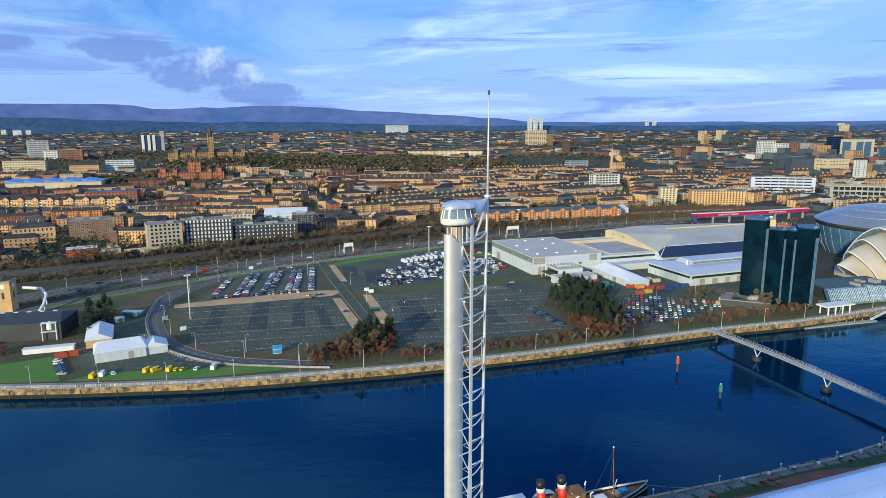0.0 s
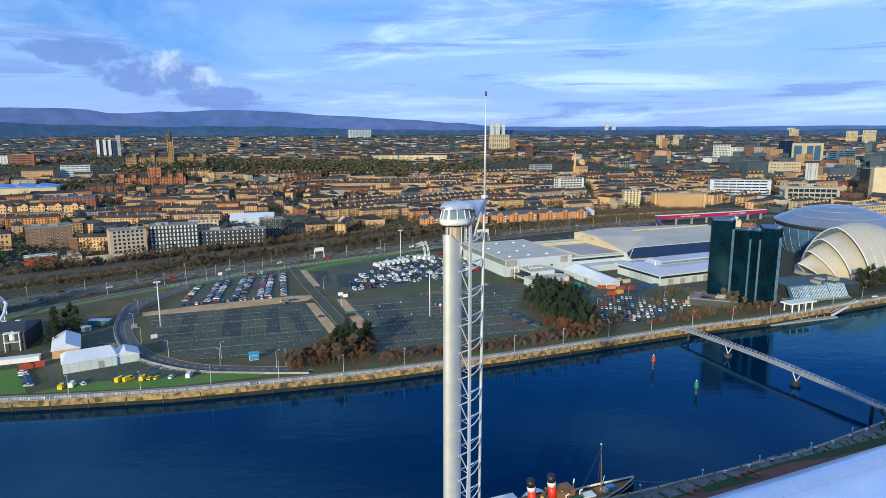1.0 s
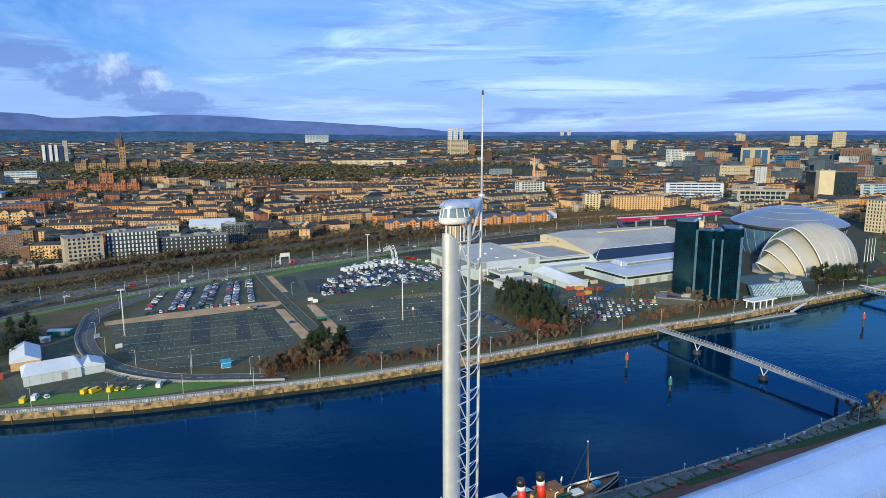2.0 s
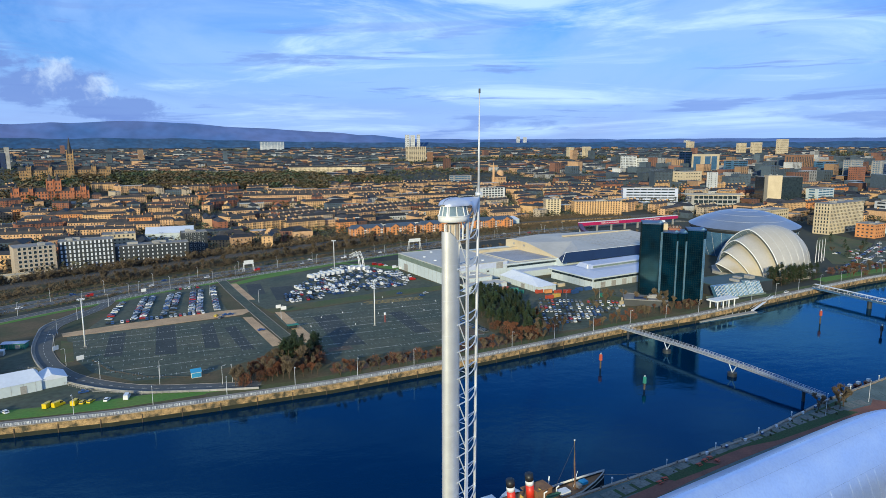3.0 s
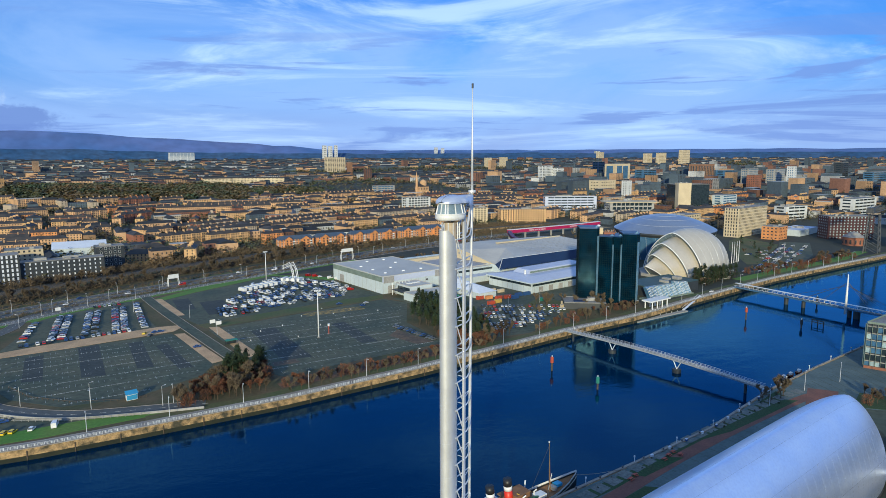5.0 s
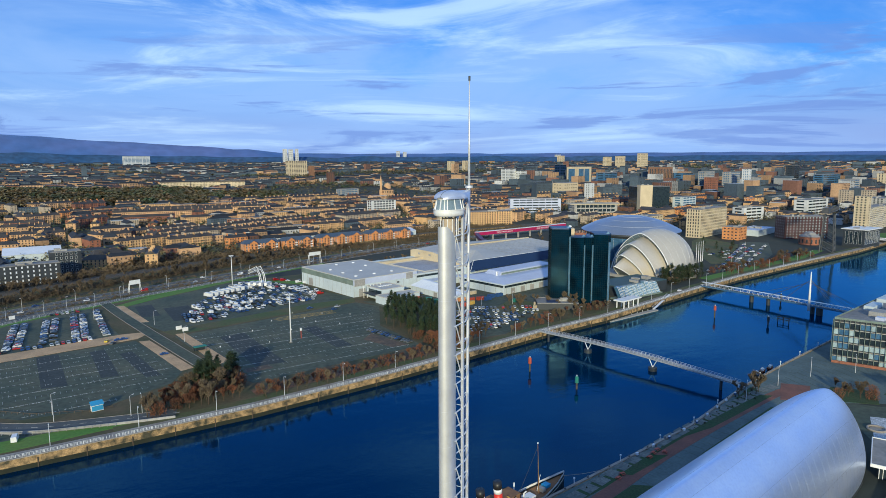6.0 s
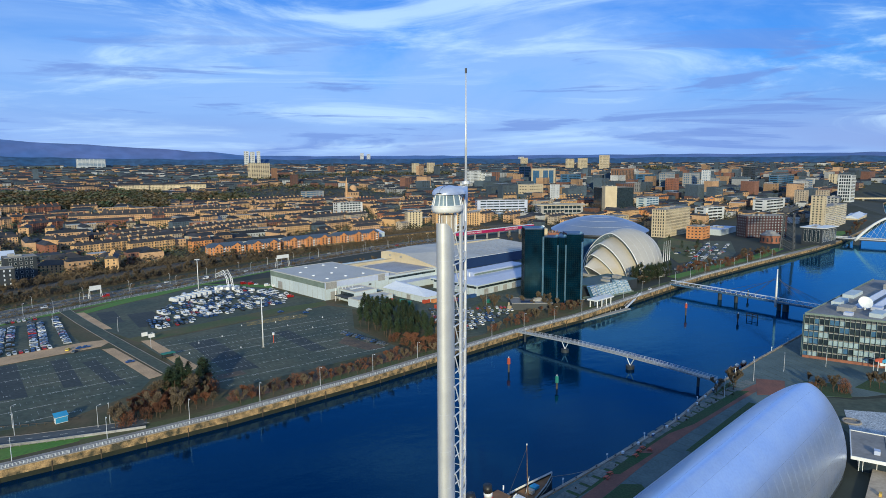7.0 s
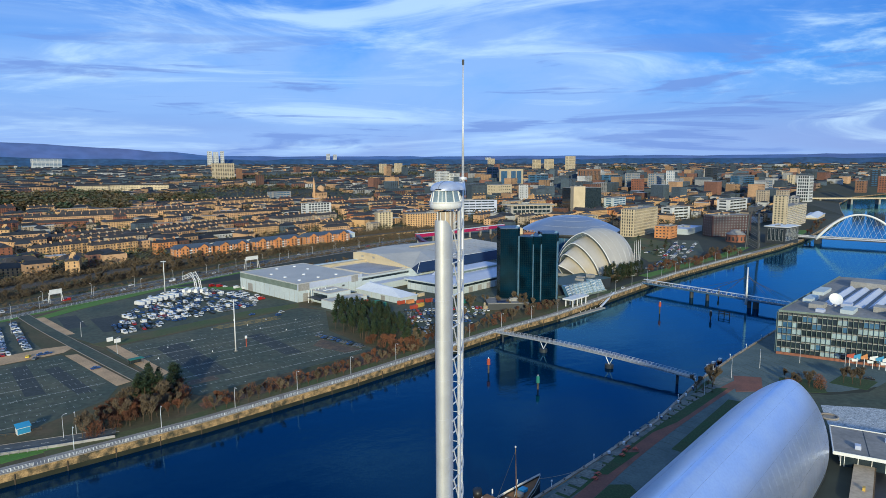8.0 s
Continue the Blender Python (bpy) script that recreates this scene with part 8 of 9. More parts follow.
# ---- trees ----
def bare_tree(name, label, h, seed, crown_mat, n=900):
    """A leafless tree: forking limbs and a haze of fine twigs."""
    rnd = random.Random(seed)
    t = thing(name, label, "tree", group="bare trees")
    wood, tips = Shape(), []

    def limb(p, d, length, r, depth):
        q = p + d * length * 0.5 + Vector((rnd.uniform(-1, 1), rnd.uniform(-1, 1), 0)) * length * 0.06
        e = p + d * length
        wood.tube([p, q, e], [r, r * 0.8, r * 0.55], 5 if depth < 2 else 4, False)
        if depth >= 3:
            tips.append((e, d, length))
            return
        for _ in range(rnd.choice((3, 3, 4))):
            nd = (d + Vector((rnd.uniform(-1, 1), rnd.uniform(-1, 1), rnd.uniform(-0.1, 0.7))) * 0.75).normalized()
            limb(e, nd, length * rnd.uniform(0.55, 0.78), r * 0.55, depth + 1)
            if depth:
                tips.append((p + d * length * rnd.random(), nd, length * 0.6))

    limb(Vector((0, 0, -0.2)), Vector((rnd.uniform(-0.08, 0.08), rnd.uniform(-0.08, 0.08), 1)).normalized(), h * 0.30, h * 0.028, 0)
    part("trunk", wood, "bark", t)
    tw = Shape()
    for _ in range(n + 500):
        p, d, L = rnd.choice(tips)
        a = p + Vector((rnd.uniform(-1, 1), rnd.uniform(-1, 1), rnd.uniform(-0.6, 1))) * L * 0.35
        nd = (d + Vector((rnd.uniform(-1, 1), rnd.uniform(-1, 1), rnd.uniform(-0.2, 1))) * 0.8).normalized()
        b = a + nd * h * rnd.uniform(0.06, 0.13)
        s = nd.cross(Vector((rnd.uniform(-1, 1), rnd.uniform(-1, 1), 0.2))).normalized() * h * 0.0095
        tw.face([a - s, a + s, b])
    part("crown", tw, crown_mat, t, "fine bare twigs")
    return t


def conifer(name, label, h, seed, wide, low):
    """A pine: a bare straight trunk and ragged tiers of needle clumps."""
    rnd = random.Random(seed)
    t = thing(name, label, "tree", group="pines")
    wood = Shape().tube([(0, 0, -0.3), (0.1, 0, h * 0.5), (0, 0.1, h * 0.95)], [h * 0.018, h * 0.013, 0.04], 6)
    leaf = Shape()
    for _ in range(46):
        z = h * (low + (1 - low) * rnd.random() ** 0.9)
        reach = wide * (1.05 - ((z / h - low) / (1 - low)) ** 1.3) * rnd.uniform(0.6, 1.1)
        a = rnd.uniform(0, 6.283)
        e = Vector((math.cos(a) * reach, math.sin(a) * reach, z + rnd.uniform(-0.4, 0.6)))
        wood.tube([(0, 0, z - 0.4), e], [0.07, 0.02], 3, False)
        for _ in range(22):
            c = Vector((0, 0, z)).lerp(e, rnd.uniform(0.35, 1.08)) + Vector((rnd.gauss(0, 0.5), rnd.gauss(0, 0.5), rnd.gauss(0.1, 0.35)))
            q = rnd.uniform(0.25, 0.6)
            b = rnd.uniform(0, 6.283)
            leaf.face([c + Vector((q * math.cos(b + k), q * math.sin(b + k), rnd.uniform(-q, q) * 0.7)) for k in (0, 2.1, 4.2)])
    part("trunk", wood, "bark", t)
    part("crown", leaf, "pine", t, "dark green needle clumps")
    return t


def shrub(name, label, h, seed, mat, n=420):
    """A rounded thicket of rising stems and twigs."""
    rnd = random.Random(seed)
    t = thing(name, label, "shrub", group="shrubs")
    st, tw = Shape(), Shape()
    for _ in range(14):
        a, k = rnd.uniform(0, 6.283), rnd.uniform(0.1, 0.55)
        st.tube([(0, 0, -0.1), (math.cos(a) * h * k * 0.5, math.sin(a) * h * k * 0.5, h * 0.45), (math.cos(a) * h * k, math.sin(a) * h * k, h * rnd.uniform(0.7, 0.95))], [0.07, 0.045, 0.02], 3, False)
    for _ in range(n):
        a, e = rnd.uniform(0, 6.283), rnd.random()
        r = h * 0.62 * math.sqrt(max(0.02, 1 - (e - 0.35) ** 2 * 2.0)) * rnd.uniform(0.25, 1)
        c = Vector((math.cos(a) * r, math.sin(a) * r, h * e))
        d = Vector((math.cos(a) * 0.5, math.sin(a) * 0.5, rnd.uniform(0.4, 1.2))).normalized()
        s = d.cross(Vector((rnd.uniform(-1, 1), rnd.uniform(-1, 1), 0.1))).normalized() * 0.07
        tw.face([c - s, c + s, c + d * h * rnd.uniform(0.12, 0.28)])
    tw.mat = 1
    tw.solid(st.v, st.f)
    part("crown", tw, [mat, "bark"], t, "dense twigs")
    return t


BARE = [bare_tree("bare_tree", "leafless brown winter tree on rough ground", 9.5, 1, "twig"), bare_tree("bare_tree", "leafless brown winter tree on rough ground", 8.0, 2, "twig"), bare_tree("bare_tree", "leafless rusty winter tree on rough ground", 7.0, 3, "red_twig")]
PINES = [conifer("pine", "tall dark green pine with a bare trunk", 15.0, 4, 3.2, 0.42), conifer("pine", "tall dark green pine with a bare trunk", 13.5, 5, 3.0, 0.35), conifer("evergreen", "full dark green evergreen tree", 14.0, 6, 4.6, 0.08)]
SHRUBS = [shrub("shrub", "rust-brown leafless shrub on rough grass", 3.6, 7, "red_twig"), shrub("shrub", "dull brown leafless shrub on rough grass", 3.2, 8, "twig"), shrub("shrub", "dark green evergreen shrub on rough grass", 3.0, 9, "pine", 600)]
USED = set()


def plant(proto, x, y, z, size, rnd):
    """Puts the prototype itself down first, then copies of it."""
    m = pose(x, y, z, 0, 0, rnd.uniform(0, 360)) @ Matrix.Scale(size, 4)
    if proto.name not in USED:
        USED.add(proto.name)
        proto.matrix_basis = m
        return proto
    return copy_thing(proto, m)


def fill(poly, n, protos, lo, hi, seed, gap=2.0, z=0.1):
    rnd = random.Random(seed)
    xs, ys = [p[0] for p in poly], [p[1] for p in poly]
    done, tries = [], 0
    while len(done) < n and tries < n * 60:
        tries += 1
        x, y = rnd.uniform(min(xs), max(xs)), rnd.uniform(min(ys), max(ys))
        if inside(x, y, poly) and all((x - a) ** 2 + (y - b) ** 2 > gap * gap for a, b in done):
            done.append((x, y))
            plant(rnd.choice(protos), x, y, z, rnd.uniform(lo, hi), rnd)


def thicket(name, label, poly, n, protos, lo, hi, seed, gap, z):
    """Many far trees of a wood strip that nobody could count, in one mesh."""
    rnd = random.Random(seed)
    xs, ys = [p[0] for p in poly], [p[1] for p in poly]
    done, tries, pts, faces, slots = [], 0, [], [], []
    sources = {}
    for proto in protos:
        for child in proto.children:
            me = child.data
            co = np.empty(len(me.vertices) * 3)
            me.vertices.foreach_get("co", co)
            sources[child.name] = (co.reshape(-1, 3), [tuple(f.vertices) for f in me.polygons])
    base = 0
    while len(done) < n and tries < n * 60:
        tries += 1
        x, y = rnd.uniform(min(xs), max(xs)), rnd.uniform(min(ys), max(ys))
        if not inside(x, y, poly) or any((x - a) ** 2 + (y - b) ** 2 < gap * gap for a, b in done):
            continue
        done.append((x, y))
        size, turn = rnd.uniform(lo, hi), rnd.uniform(0, 6.283)
        c, q = math.cos(turn) * size, math.sin(turn) * size
        for child in rnd.choice(protos).children:
            co, polys = sources[child.name]
            pts.append(np.stack((co[:, 0] * c - co[:, 1] * q + x, co[:, 0] * q + co[:, 1] * c + y, co[:, 2] * size + z), 1))
            faces += [tuple(v + base for v in f) for f in polys]
            slots += [1 if child.name.startswith("crown") else 0] * len(polys)
            base += len(co)
    me = bpy.data.meshes.new(name)
    me.from_pydata(np.concatenate(pts).tolist(), [], faces)
    for key in ("bark", "twig"):
        me.materials.append(MAT[key])
    me.polygons.foreach_set("material_index", slots)
    me.update()
    return tagged(new(name, me), label, "trees", kind="stuff")


B1, B2, B3 = BARE
S1, S2, S3 = SHRUBS
fill([(-74, 300), (-30, 309), (-34, 342), (-52, 338), (-64, 326)], 60, [B1, B2, B3, B3, S1, S1], 0.85, 1.35, 31, 2.2)
fill([(-52, 326), (-34, 328), (-33, 342), (-50, 341)], 17, [PINES[2], PINES[2], PINES[1]], 0.75, 1.1, 32, 2.6)
rrow = random.Random(33)
ROW = [(-24, 306.5), (44, 328.5), (100, 350)]
for k, (x, y, h) in enumerate(along(ROW, 5.2, 2.0)):
    plant((B2, B3, B2, B1)[k % 4], x + rrow.uniform(-0.6, 0.6), y + rrow.uniform(-0.7, 0.7), 0.1, rrow.uniform(0.62, 0.86), rrow)
for k, (x, y, h) in enumerate(along(offset(ROW, 7.0), 4.6, 1.0)):
    plant((S1, B3, S1, S1, B3)[k % 5], x + rrow.uniform(-1, 1), y + rrow.uniform(-1.6, 1.6), 0.1, rrow.uniform(0.7, 1.1), rrow)
for k, (x, y, h) in enumerate(along(offset(ROW, 2.6), 9.0, 4.0)):
    plant((S3, S2, S3)[k % 3], x + rrow.uniform(-2, 2), y + rrow.uniform(-1, 1), 0.1, rrow.uniform(0.35, 0.6), rrow)
slab("gravel_bed", "leaf-strewn red-brown bed behind the riverside trees", [(-26, 312), (44, 334), (82, 347), (80, 353), (40, 341), (-28, 320)], 0.14, "leaf_litter", "verge")
fill([(62, 416), (72, 382), (86, 350), (102, 358), (106, 440), (90, 470), (80, 462)], 104, [PINES[0], PINES[0], PINES[1]], 0.66, 0.9, 34, 2.4)
fill([(84, 346), (104, 354), (116, 364), (106, 400), (98, 372)], 16, [B1, B2, B3], 0.8, 1.1, 35, 3.4)
fill([(70, 380), (80, 352), (90, 348), (86, 360), (76, 384)], 12, [S1, B3], 0.8, 1.2, 36, 2.6)
fill([(120, 358), (160, 374), (196, 388), (232, 402), (224, 412), (180, 400), (140, 374)], 52, [B1, B2, S1, B3, S2], 0.6, 1.0, 37, 2.8)
fill([(186, 414), (214, 404), (222, 416), (206, 428), (188, 424)], 12, [B1, B1, B2, S3], 0.9, 1.3, 38, 3.4)
fill([(160, 440), (186, 452), (190, 430), (170, 410), (150, 400)], 22, [B2, S3, S3, S3, S2], 0.7, 1.1, 39, 3.0)
fill([(322, 462), (334, 456), (382, 474), (378, 484), (336, 474)], 26, [PINES[2]], 0.8, 1.05, 40, 3.0)
fill([(326, 458), (342, 458), (340, 468), (328, 468)], 5, [B1, B3], 0.8, 1.0, 41, 3.0)
fill([(-226, 356), (-212, 352), (-206, 372), (-222, 376)], 6, [PINES[2]], 1.0, 1.4, 42, 4.0)
fill([(-216, 345), (-208, 340), (-206, 350), (-214, 354)], 3, [PINES[2]], 0.6, 0.8, 43, 3.0)
fill([(-282, 306), (-232, 306), (-226, 318), (-280, 322)], 8, [B3, S1], 0.8, 1.1, 44, 4.0)
fill([(410, 474), (590, 530), (586, 546), (404, 492)], 62, [B1, B3, B2, S1, B3], 0.8, 1.25, 45, 3.2)
fill([(446, 533), (466, 530), (520, 580), (590, 645), (585, 690), (500, 622)], 16, [B2, S3, PINES[2]], 0.6, 0.9, 54, 8.0)
fill([(176, 230), (195, 242), (201, 237), (186, 226)], 16, [S2, S3, B2, S2], 0.6, 1.1, 56, 2.2)
fill([(830, 606), (1060, 732), (1056, 742), (826, 618)], 26, [B1, B2, S3, B3], 0.9, 1.3, 57, 7.0)
fill([(218, 216), (232, 224), (244, 214), (232, 204)], 9, [B1, B2, S1], 0.7, 1.0, 46, 3.0)
fill([(248, 208), (262, 212), (266, 202), (252, 198)], 5, [B1, B2], 0.8, 1.1, 47, 3.0)
fill([(62, 182), (96, 194), (138, 208), (192, 234), (190, 237), (136, 211), (94, 197), (61, 185)], 10, [S2, S3, S3], 0.3, 0.5, 55, 4.0)
fill([(138, 210), (190, 231), (196, 236), (150, 219)], 12, [S2, S3, S2, B2], 0.4, 0.7, 48, 4.0)
thicket("trackside_wood", "leafless brown trees crowded along the railway", [(-330, 520), (-250, 585), (-150, 655), (-140, 648), (-240, 572), (-322, 510)], 62, [B1, B2, B1, B3], 1.0, 1.5, 49, 4.0, 2.0)
thicket("trackside_wood", "leafless brown trees crowded along the railway", [(-240, 540), (-120, 632), (0, 718), (130, 792), (134, 782), (4, 706), (-112, 622), (-232, 530)], 72, [B1, B2, B1, B2], 0.8, 1.35, 50, 4.0, 2.5)
thicket("trackside_wood", "leafless brown trees crowded along the railway", [(-130, 672), (10, 768), (140, 836), (146, 824), (16, 752), (-122, 660)], 66, [B1, B2, B1, B2], 0.8, 1.3, 51, 4.0, 2.5)
fill([(100, 650), (170, 690), (176, 680), (108, 640)], 10, [B2, S2], 0.7, 1.0, 52, 4.0)
fill([(230, 640), (420, 760), (470, 800), (430, 820), (260, 720)], 20, [B1, B2, S2], 0.7, 1.1, 53, 6.0)


def scrub_mass():
    """Tangled brush along the railway and the expressway, too fine to count."""
    rnd = random.Random(12)
    s = Shape()

    def tuft(x, y, z, h, n):
        for _ in range(n):
            a = rnd.uniform(0, 6.283)
            c = Vector((x + rnd.gauss(0, h * 0.45), y + rnd.gauss(0, h * 0.45), z + rnd.random() ** 1.5 * h))
            d = Vector((math.cos(a) * 0.7, math.sin(a) * 0.7, rnd.uniform(0.2, 1.1)))
            q = d.cross(Vector((0.3, 0.5, 0.2))).normalized() * rnd.uniform(0.20, 0.50)
            s.face([c - q, c + q, c + d * h * rnd.uniform(0.2, 0.5)])
    for o, n, h, z in ((22, 2000, 4.8, 1.0), (-24, 2000, 3.8, 1.0), (36, 1500, 6.2, 0.0), (-14, 1000, 2.8, 3.0), (14, 700, 2.8, 3.4), (44, 800, 6.8, 0.0)):
        line = along(offset(RAIL, o), 2.2)
        for _ in range(n):
            x, y, _h = rnd.choice(line)
            if -420 < x < 420:
                tuft(x + rnd.gauss(0, 3), y + rnd.gauss(0, 3), z, h * rnd.uniform(0.4, 1.15), 30)
    for o, n in ((0.2, 300), (14, 420), (-12.5, 420), (19, 400), (-17, 300)):
        line = along(offset(EXPRESS, o), 1.5)
        for _ in range(n * 2):
            x, y, _h = rnd.choice(line)
            if -420 < x < 330:
                tuft(x + rnd.gauss(0, 0.4), y + rnd.gauss(0, 0.4), 0.1, 1.3 if abs(o) < 1 else 1.9, 14)
    tagged(new("brush", s.mesh("brush", ["twig"])), "tangled brown winter brush along the railway", "brush", kind="stuff")


scrub_mass()

# ---- vehicles ----
def car_mesh_parts(L, W, H, hood, boot, kind):
    """Body and glasshouse of a car, nose towards +x."""
    body, glass = Shape(), Shape()
    a, b = L / 2, W / 2
    z0, zb = 0.28, H * 0.56
    prof = [(-a, z0), (a, z0), (a + 0.02, zb * 0.72), (a - 0.25, zb * 0.95), (a - hood, zb + 0.06), (-a + boot, zb + 0.08), (-a + 0.06, zb * 0.98)]
    n = len(prof)
    verts = [(x, -b, z) for x, z in prof] + [(x, b, z) for x, z in prof]
    body.solid(verts, [tuple(range(n)), tuple(range(n, 2 * n))[::-1]] + [(i, n + i, n + (i + 1) % n, (i + 1) % n) for i in range(n)])
    x0, x1 = a - hood, -a + boot
    f = 0.55 if kind != "van" else 0.35
    g = 0.35 if kind == "hatch" else 0.6 if kind == "saloon" else 0.08
    k = 0.84
    lo = [(x0, -b * 0.97), (x1, -b * 0.97), (x1, b * 0.97), (x0, b * 0.97)]
    hi = [(x0 - f, -b * k), (x1 + g, -b * k), (x1 + g, b * k), (x0 - f, b * k)]
    zt = H - 0.06
    glass.solid([(x, y, zb + 0.05) for x, y in lo] + [(x, y, zt) for x, y in hi], [(1, 0, 4, 5), (2, 1, 5, 6), (3, 2, 6, 7), (0, 3, 7, 4)])
    body.solid([(x, y, zt) for x, y in hi] + [(x * 0.98, y * 0.95, H) for x, y in hi], [(0, 3, 7, 4), (1, 0, 4, 5), (2, 1, 5, 6), (3, 2, 6, 7), (4, 7, 6, 5)][::-1])
    if kind == "van":
        body.box((x1 - a * 0 + (x0 - 1.6)) / 2 - 0.05, 0, zb, abs(x0 - 1.6 - x1), W * 0.97, H - zb - 0.02)
    for sx in (-1, 1):
        body.tube([(x0, sx * b * 0.96, zb), (x0 - f, sx * b * k, zt)], 0.05, 4)
        body.tube([(x1, sx * b * 0.96, zb), (x1 + g, sx * b * k, zt)], 0.06, 4)
        body.tube([((x0 + x1) / 2, sx * b * 0.975, zb), ((x0 + x1) / 2, sx * b * (k + 0.01), zt)], 0.05, 4)
    return body, glass


WHEEL = Shape().tube([(0, -0.11, 0), (0, 0.11, 0)], 0.32, 10).mesh("wheel", "black_rubber")
PROTO = {}


def vehicle(kind, colour):
    if (kind, colour) in PROTO:
        return PROTO[kind, colour]
    L, W, H, hood, boot, label = {"hatch": (4.0, 1.72, 1.46, 1.05, 0.12, "parked %s hatchback car"), "saloon": (4.5, 1.78, 1.44, 1.25, 0.85, "parked %s saloon car"),
                                  "suv": (4.5, 1.85, 1.68, 1.15, 0.10, "parked %s estate car"), "van": (5.4, 2.0, 2.35, 0.95, 0.06, "parked %s panel van")}[kind]
    t = thing("van" if kind == "van" else "car", (label % colour) + " on asphalt", "van" if kind == "van" else "car", group="parked vehicles")
    body, glass = car_mesh_parts(L, W, H, hood, boot, "saloon" if kind == "saloon" else "van" if kind == "van" else "hatch")
    part("body", body, "car_" + colour, t)
    part("glass", glass, "glass", t)
    gear = Shape()
    for x in (-L * 0.30, L * 0.31):
        gear.tube([(x, -W / 2 + 0.02, 0.32), (x, -W / 2 + 0.22, 0.32)], 0.32, 10)
        gear.tube([(x, W / 2 - 0.22, 0.32), (x, W / 2 - 0.02, 0.32)], 0.32, 10)
    part("running_gear", gear, "black_rubber", t, "black tyres", kind="stuff")
    PROTO[kind, colour] = t
    return t


PLACED = set()


def park(kind, colour, x, y, yaw, z=0.09):
    t = vehicle(kind, colour)
    m = pose(x, y, z, 0, 0, yaw)
    if (kind, colour) not in PLACED:
        PLACED.add((kind, colour))
        t.matrix_basis = m
        return t
    return copy_thing(t, m)


crnd = random.Random(77)
COLS = ["white", "white", "silver", "silver", "black", "blue", "blue", "grey", "red", "black"]


def car_row(a, b, step=2.75, fill_rate=0.85, turn=90, cols=COLS, kinds=("hatch", "saloon", "suv")):
    for x, y, h in along([a, b], step):
        if crnd.random() < fill_rate:
            park(crnd.choice(kinds), crnd.choice(cols), x + crnd.uniform(-0.2, 0.2), y + crnd.uniform(-0.3, 0.3), h + turn + crnd.choice((0, 180)) + crnd.uniform(-3, 3))


# the filled car park: five double rows and one along the path
for a, b in (((-172, 438), (-178, 486)), ((-156, 436), (-166, 498)), ((-151, 438), (-161, 500)), ((-139, 442), (-150, 508)), ((-134, 444), (-145, 510)), ((-122, 446), (-136, 520)), ((-117, 448), (-131, 522)), ((-106, 452), (-123, 528))):
    car_row(a, b, 2.7, 0.86)
car_row((-172, 426), (-104, 449), 2.9, 0.62)
car_row((-150, 524), (-134, 530), 3.2, 0.5)
# the crowded yard of vans and cars
YARD = [(-76, 468), (-58, 466), (26, 504), (46, 520), (44, 540), (30, 570), (-14, 604), (-44, 570), (-74, 512)]
yard = Shape()
YMATS = ["car_white", "car_silver", "car_black", "car_blue", "car_red", "car_grey", "glass", "black_rubber"]


def join_car(kind, colour, m):
    """Adds one vehicle to the crowd in the yard."""
    for child in vehicle(kind, colour).children:
        mi = YMATS.index({"body": "car_" + colour, "glass": "glass", "running_gear": "black_rubber"}[child.name.split(".")[0]])
        o = len(yard.v)
        yard.v.extend(tuple(m @ q.co) for q in child.data.vertices)
        yard.f.extend(tuple(o + i for i in f.vertices) for f in child.data.polygons)
        yard.m.extend([mi] * len(child.data.polygons))


for j in range(22):
    for x, y, h in along([(-70 + j * 1.5, 455 + j * 7.0), (30 + j * 1.5, 498 + j * 7.0)], 3.1, crnd.uniform(0, 3)):
        if inside(x, y, YARD) and crnd.random() < 0.60 + 0.4 * noise.noise((x * 0.05, y * 0.05, 3.0)):
            van = crnd.random() < 0.16
            join_car("van" if van else crnd.choice(("hatch", "saloon", "suv")), crnd.choice(["white"] if van else COLS + ["white", "blue", "blue", "black"]), pose(x, y, 0.09, 0, 0, h + 90 + crnd.choice((0, 180)) + crnd.uniform(-14, 14)))
# rows beside the shell auditorium
for a, b in (((424, 500), (600, 640)), ((440, 502), (610, 634)), ((462, 506), (616, 622))):
    for x, y, h in along([a, b], 3.4):
        if crnd.random() < 0.34:
            join_car(crnd.choice(("hatch", "saloon", "suv")), crnd.choice(COLS), pose(x, y, 0.09, 0, 0, h + 90 + crnd.uniform(-4, 4)))
# dark cars beside the pines
car_row((50.5, 405), (67.5, 367), 2.8, 1.0, 90, ["black", "blue", "grey"], ("saloon", "hatch"))
# the staff car park
for j in range(7):
    s = j * 10.5
    for x, y, h in along([(108 + s * 0.25, 380 + s * 0.95), (132 + s * 0.9, 382 + s * 0.62)], 2.9):
        if crnd.random() < 0.88 and inside(x, y, [(106, 378), (128, 372), (180, 412), (176, 438), (146, 462), (108, 442)]):
            join_car(crnd.choice(("hatch", "saloon", "suv")), crnd.choice(["white", "silver", "black", "blue", "grey", "black", "blue", "silver", "white", "grey", "red"]), pose(x, y, 0.09, 0, 0, h + 90 + crnd.uniform(-4, 4)))
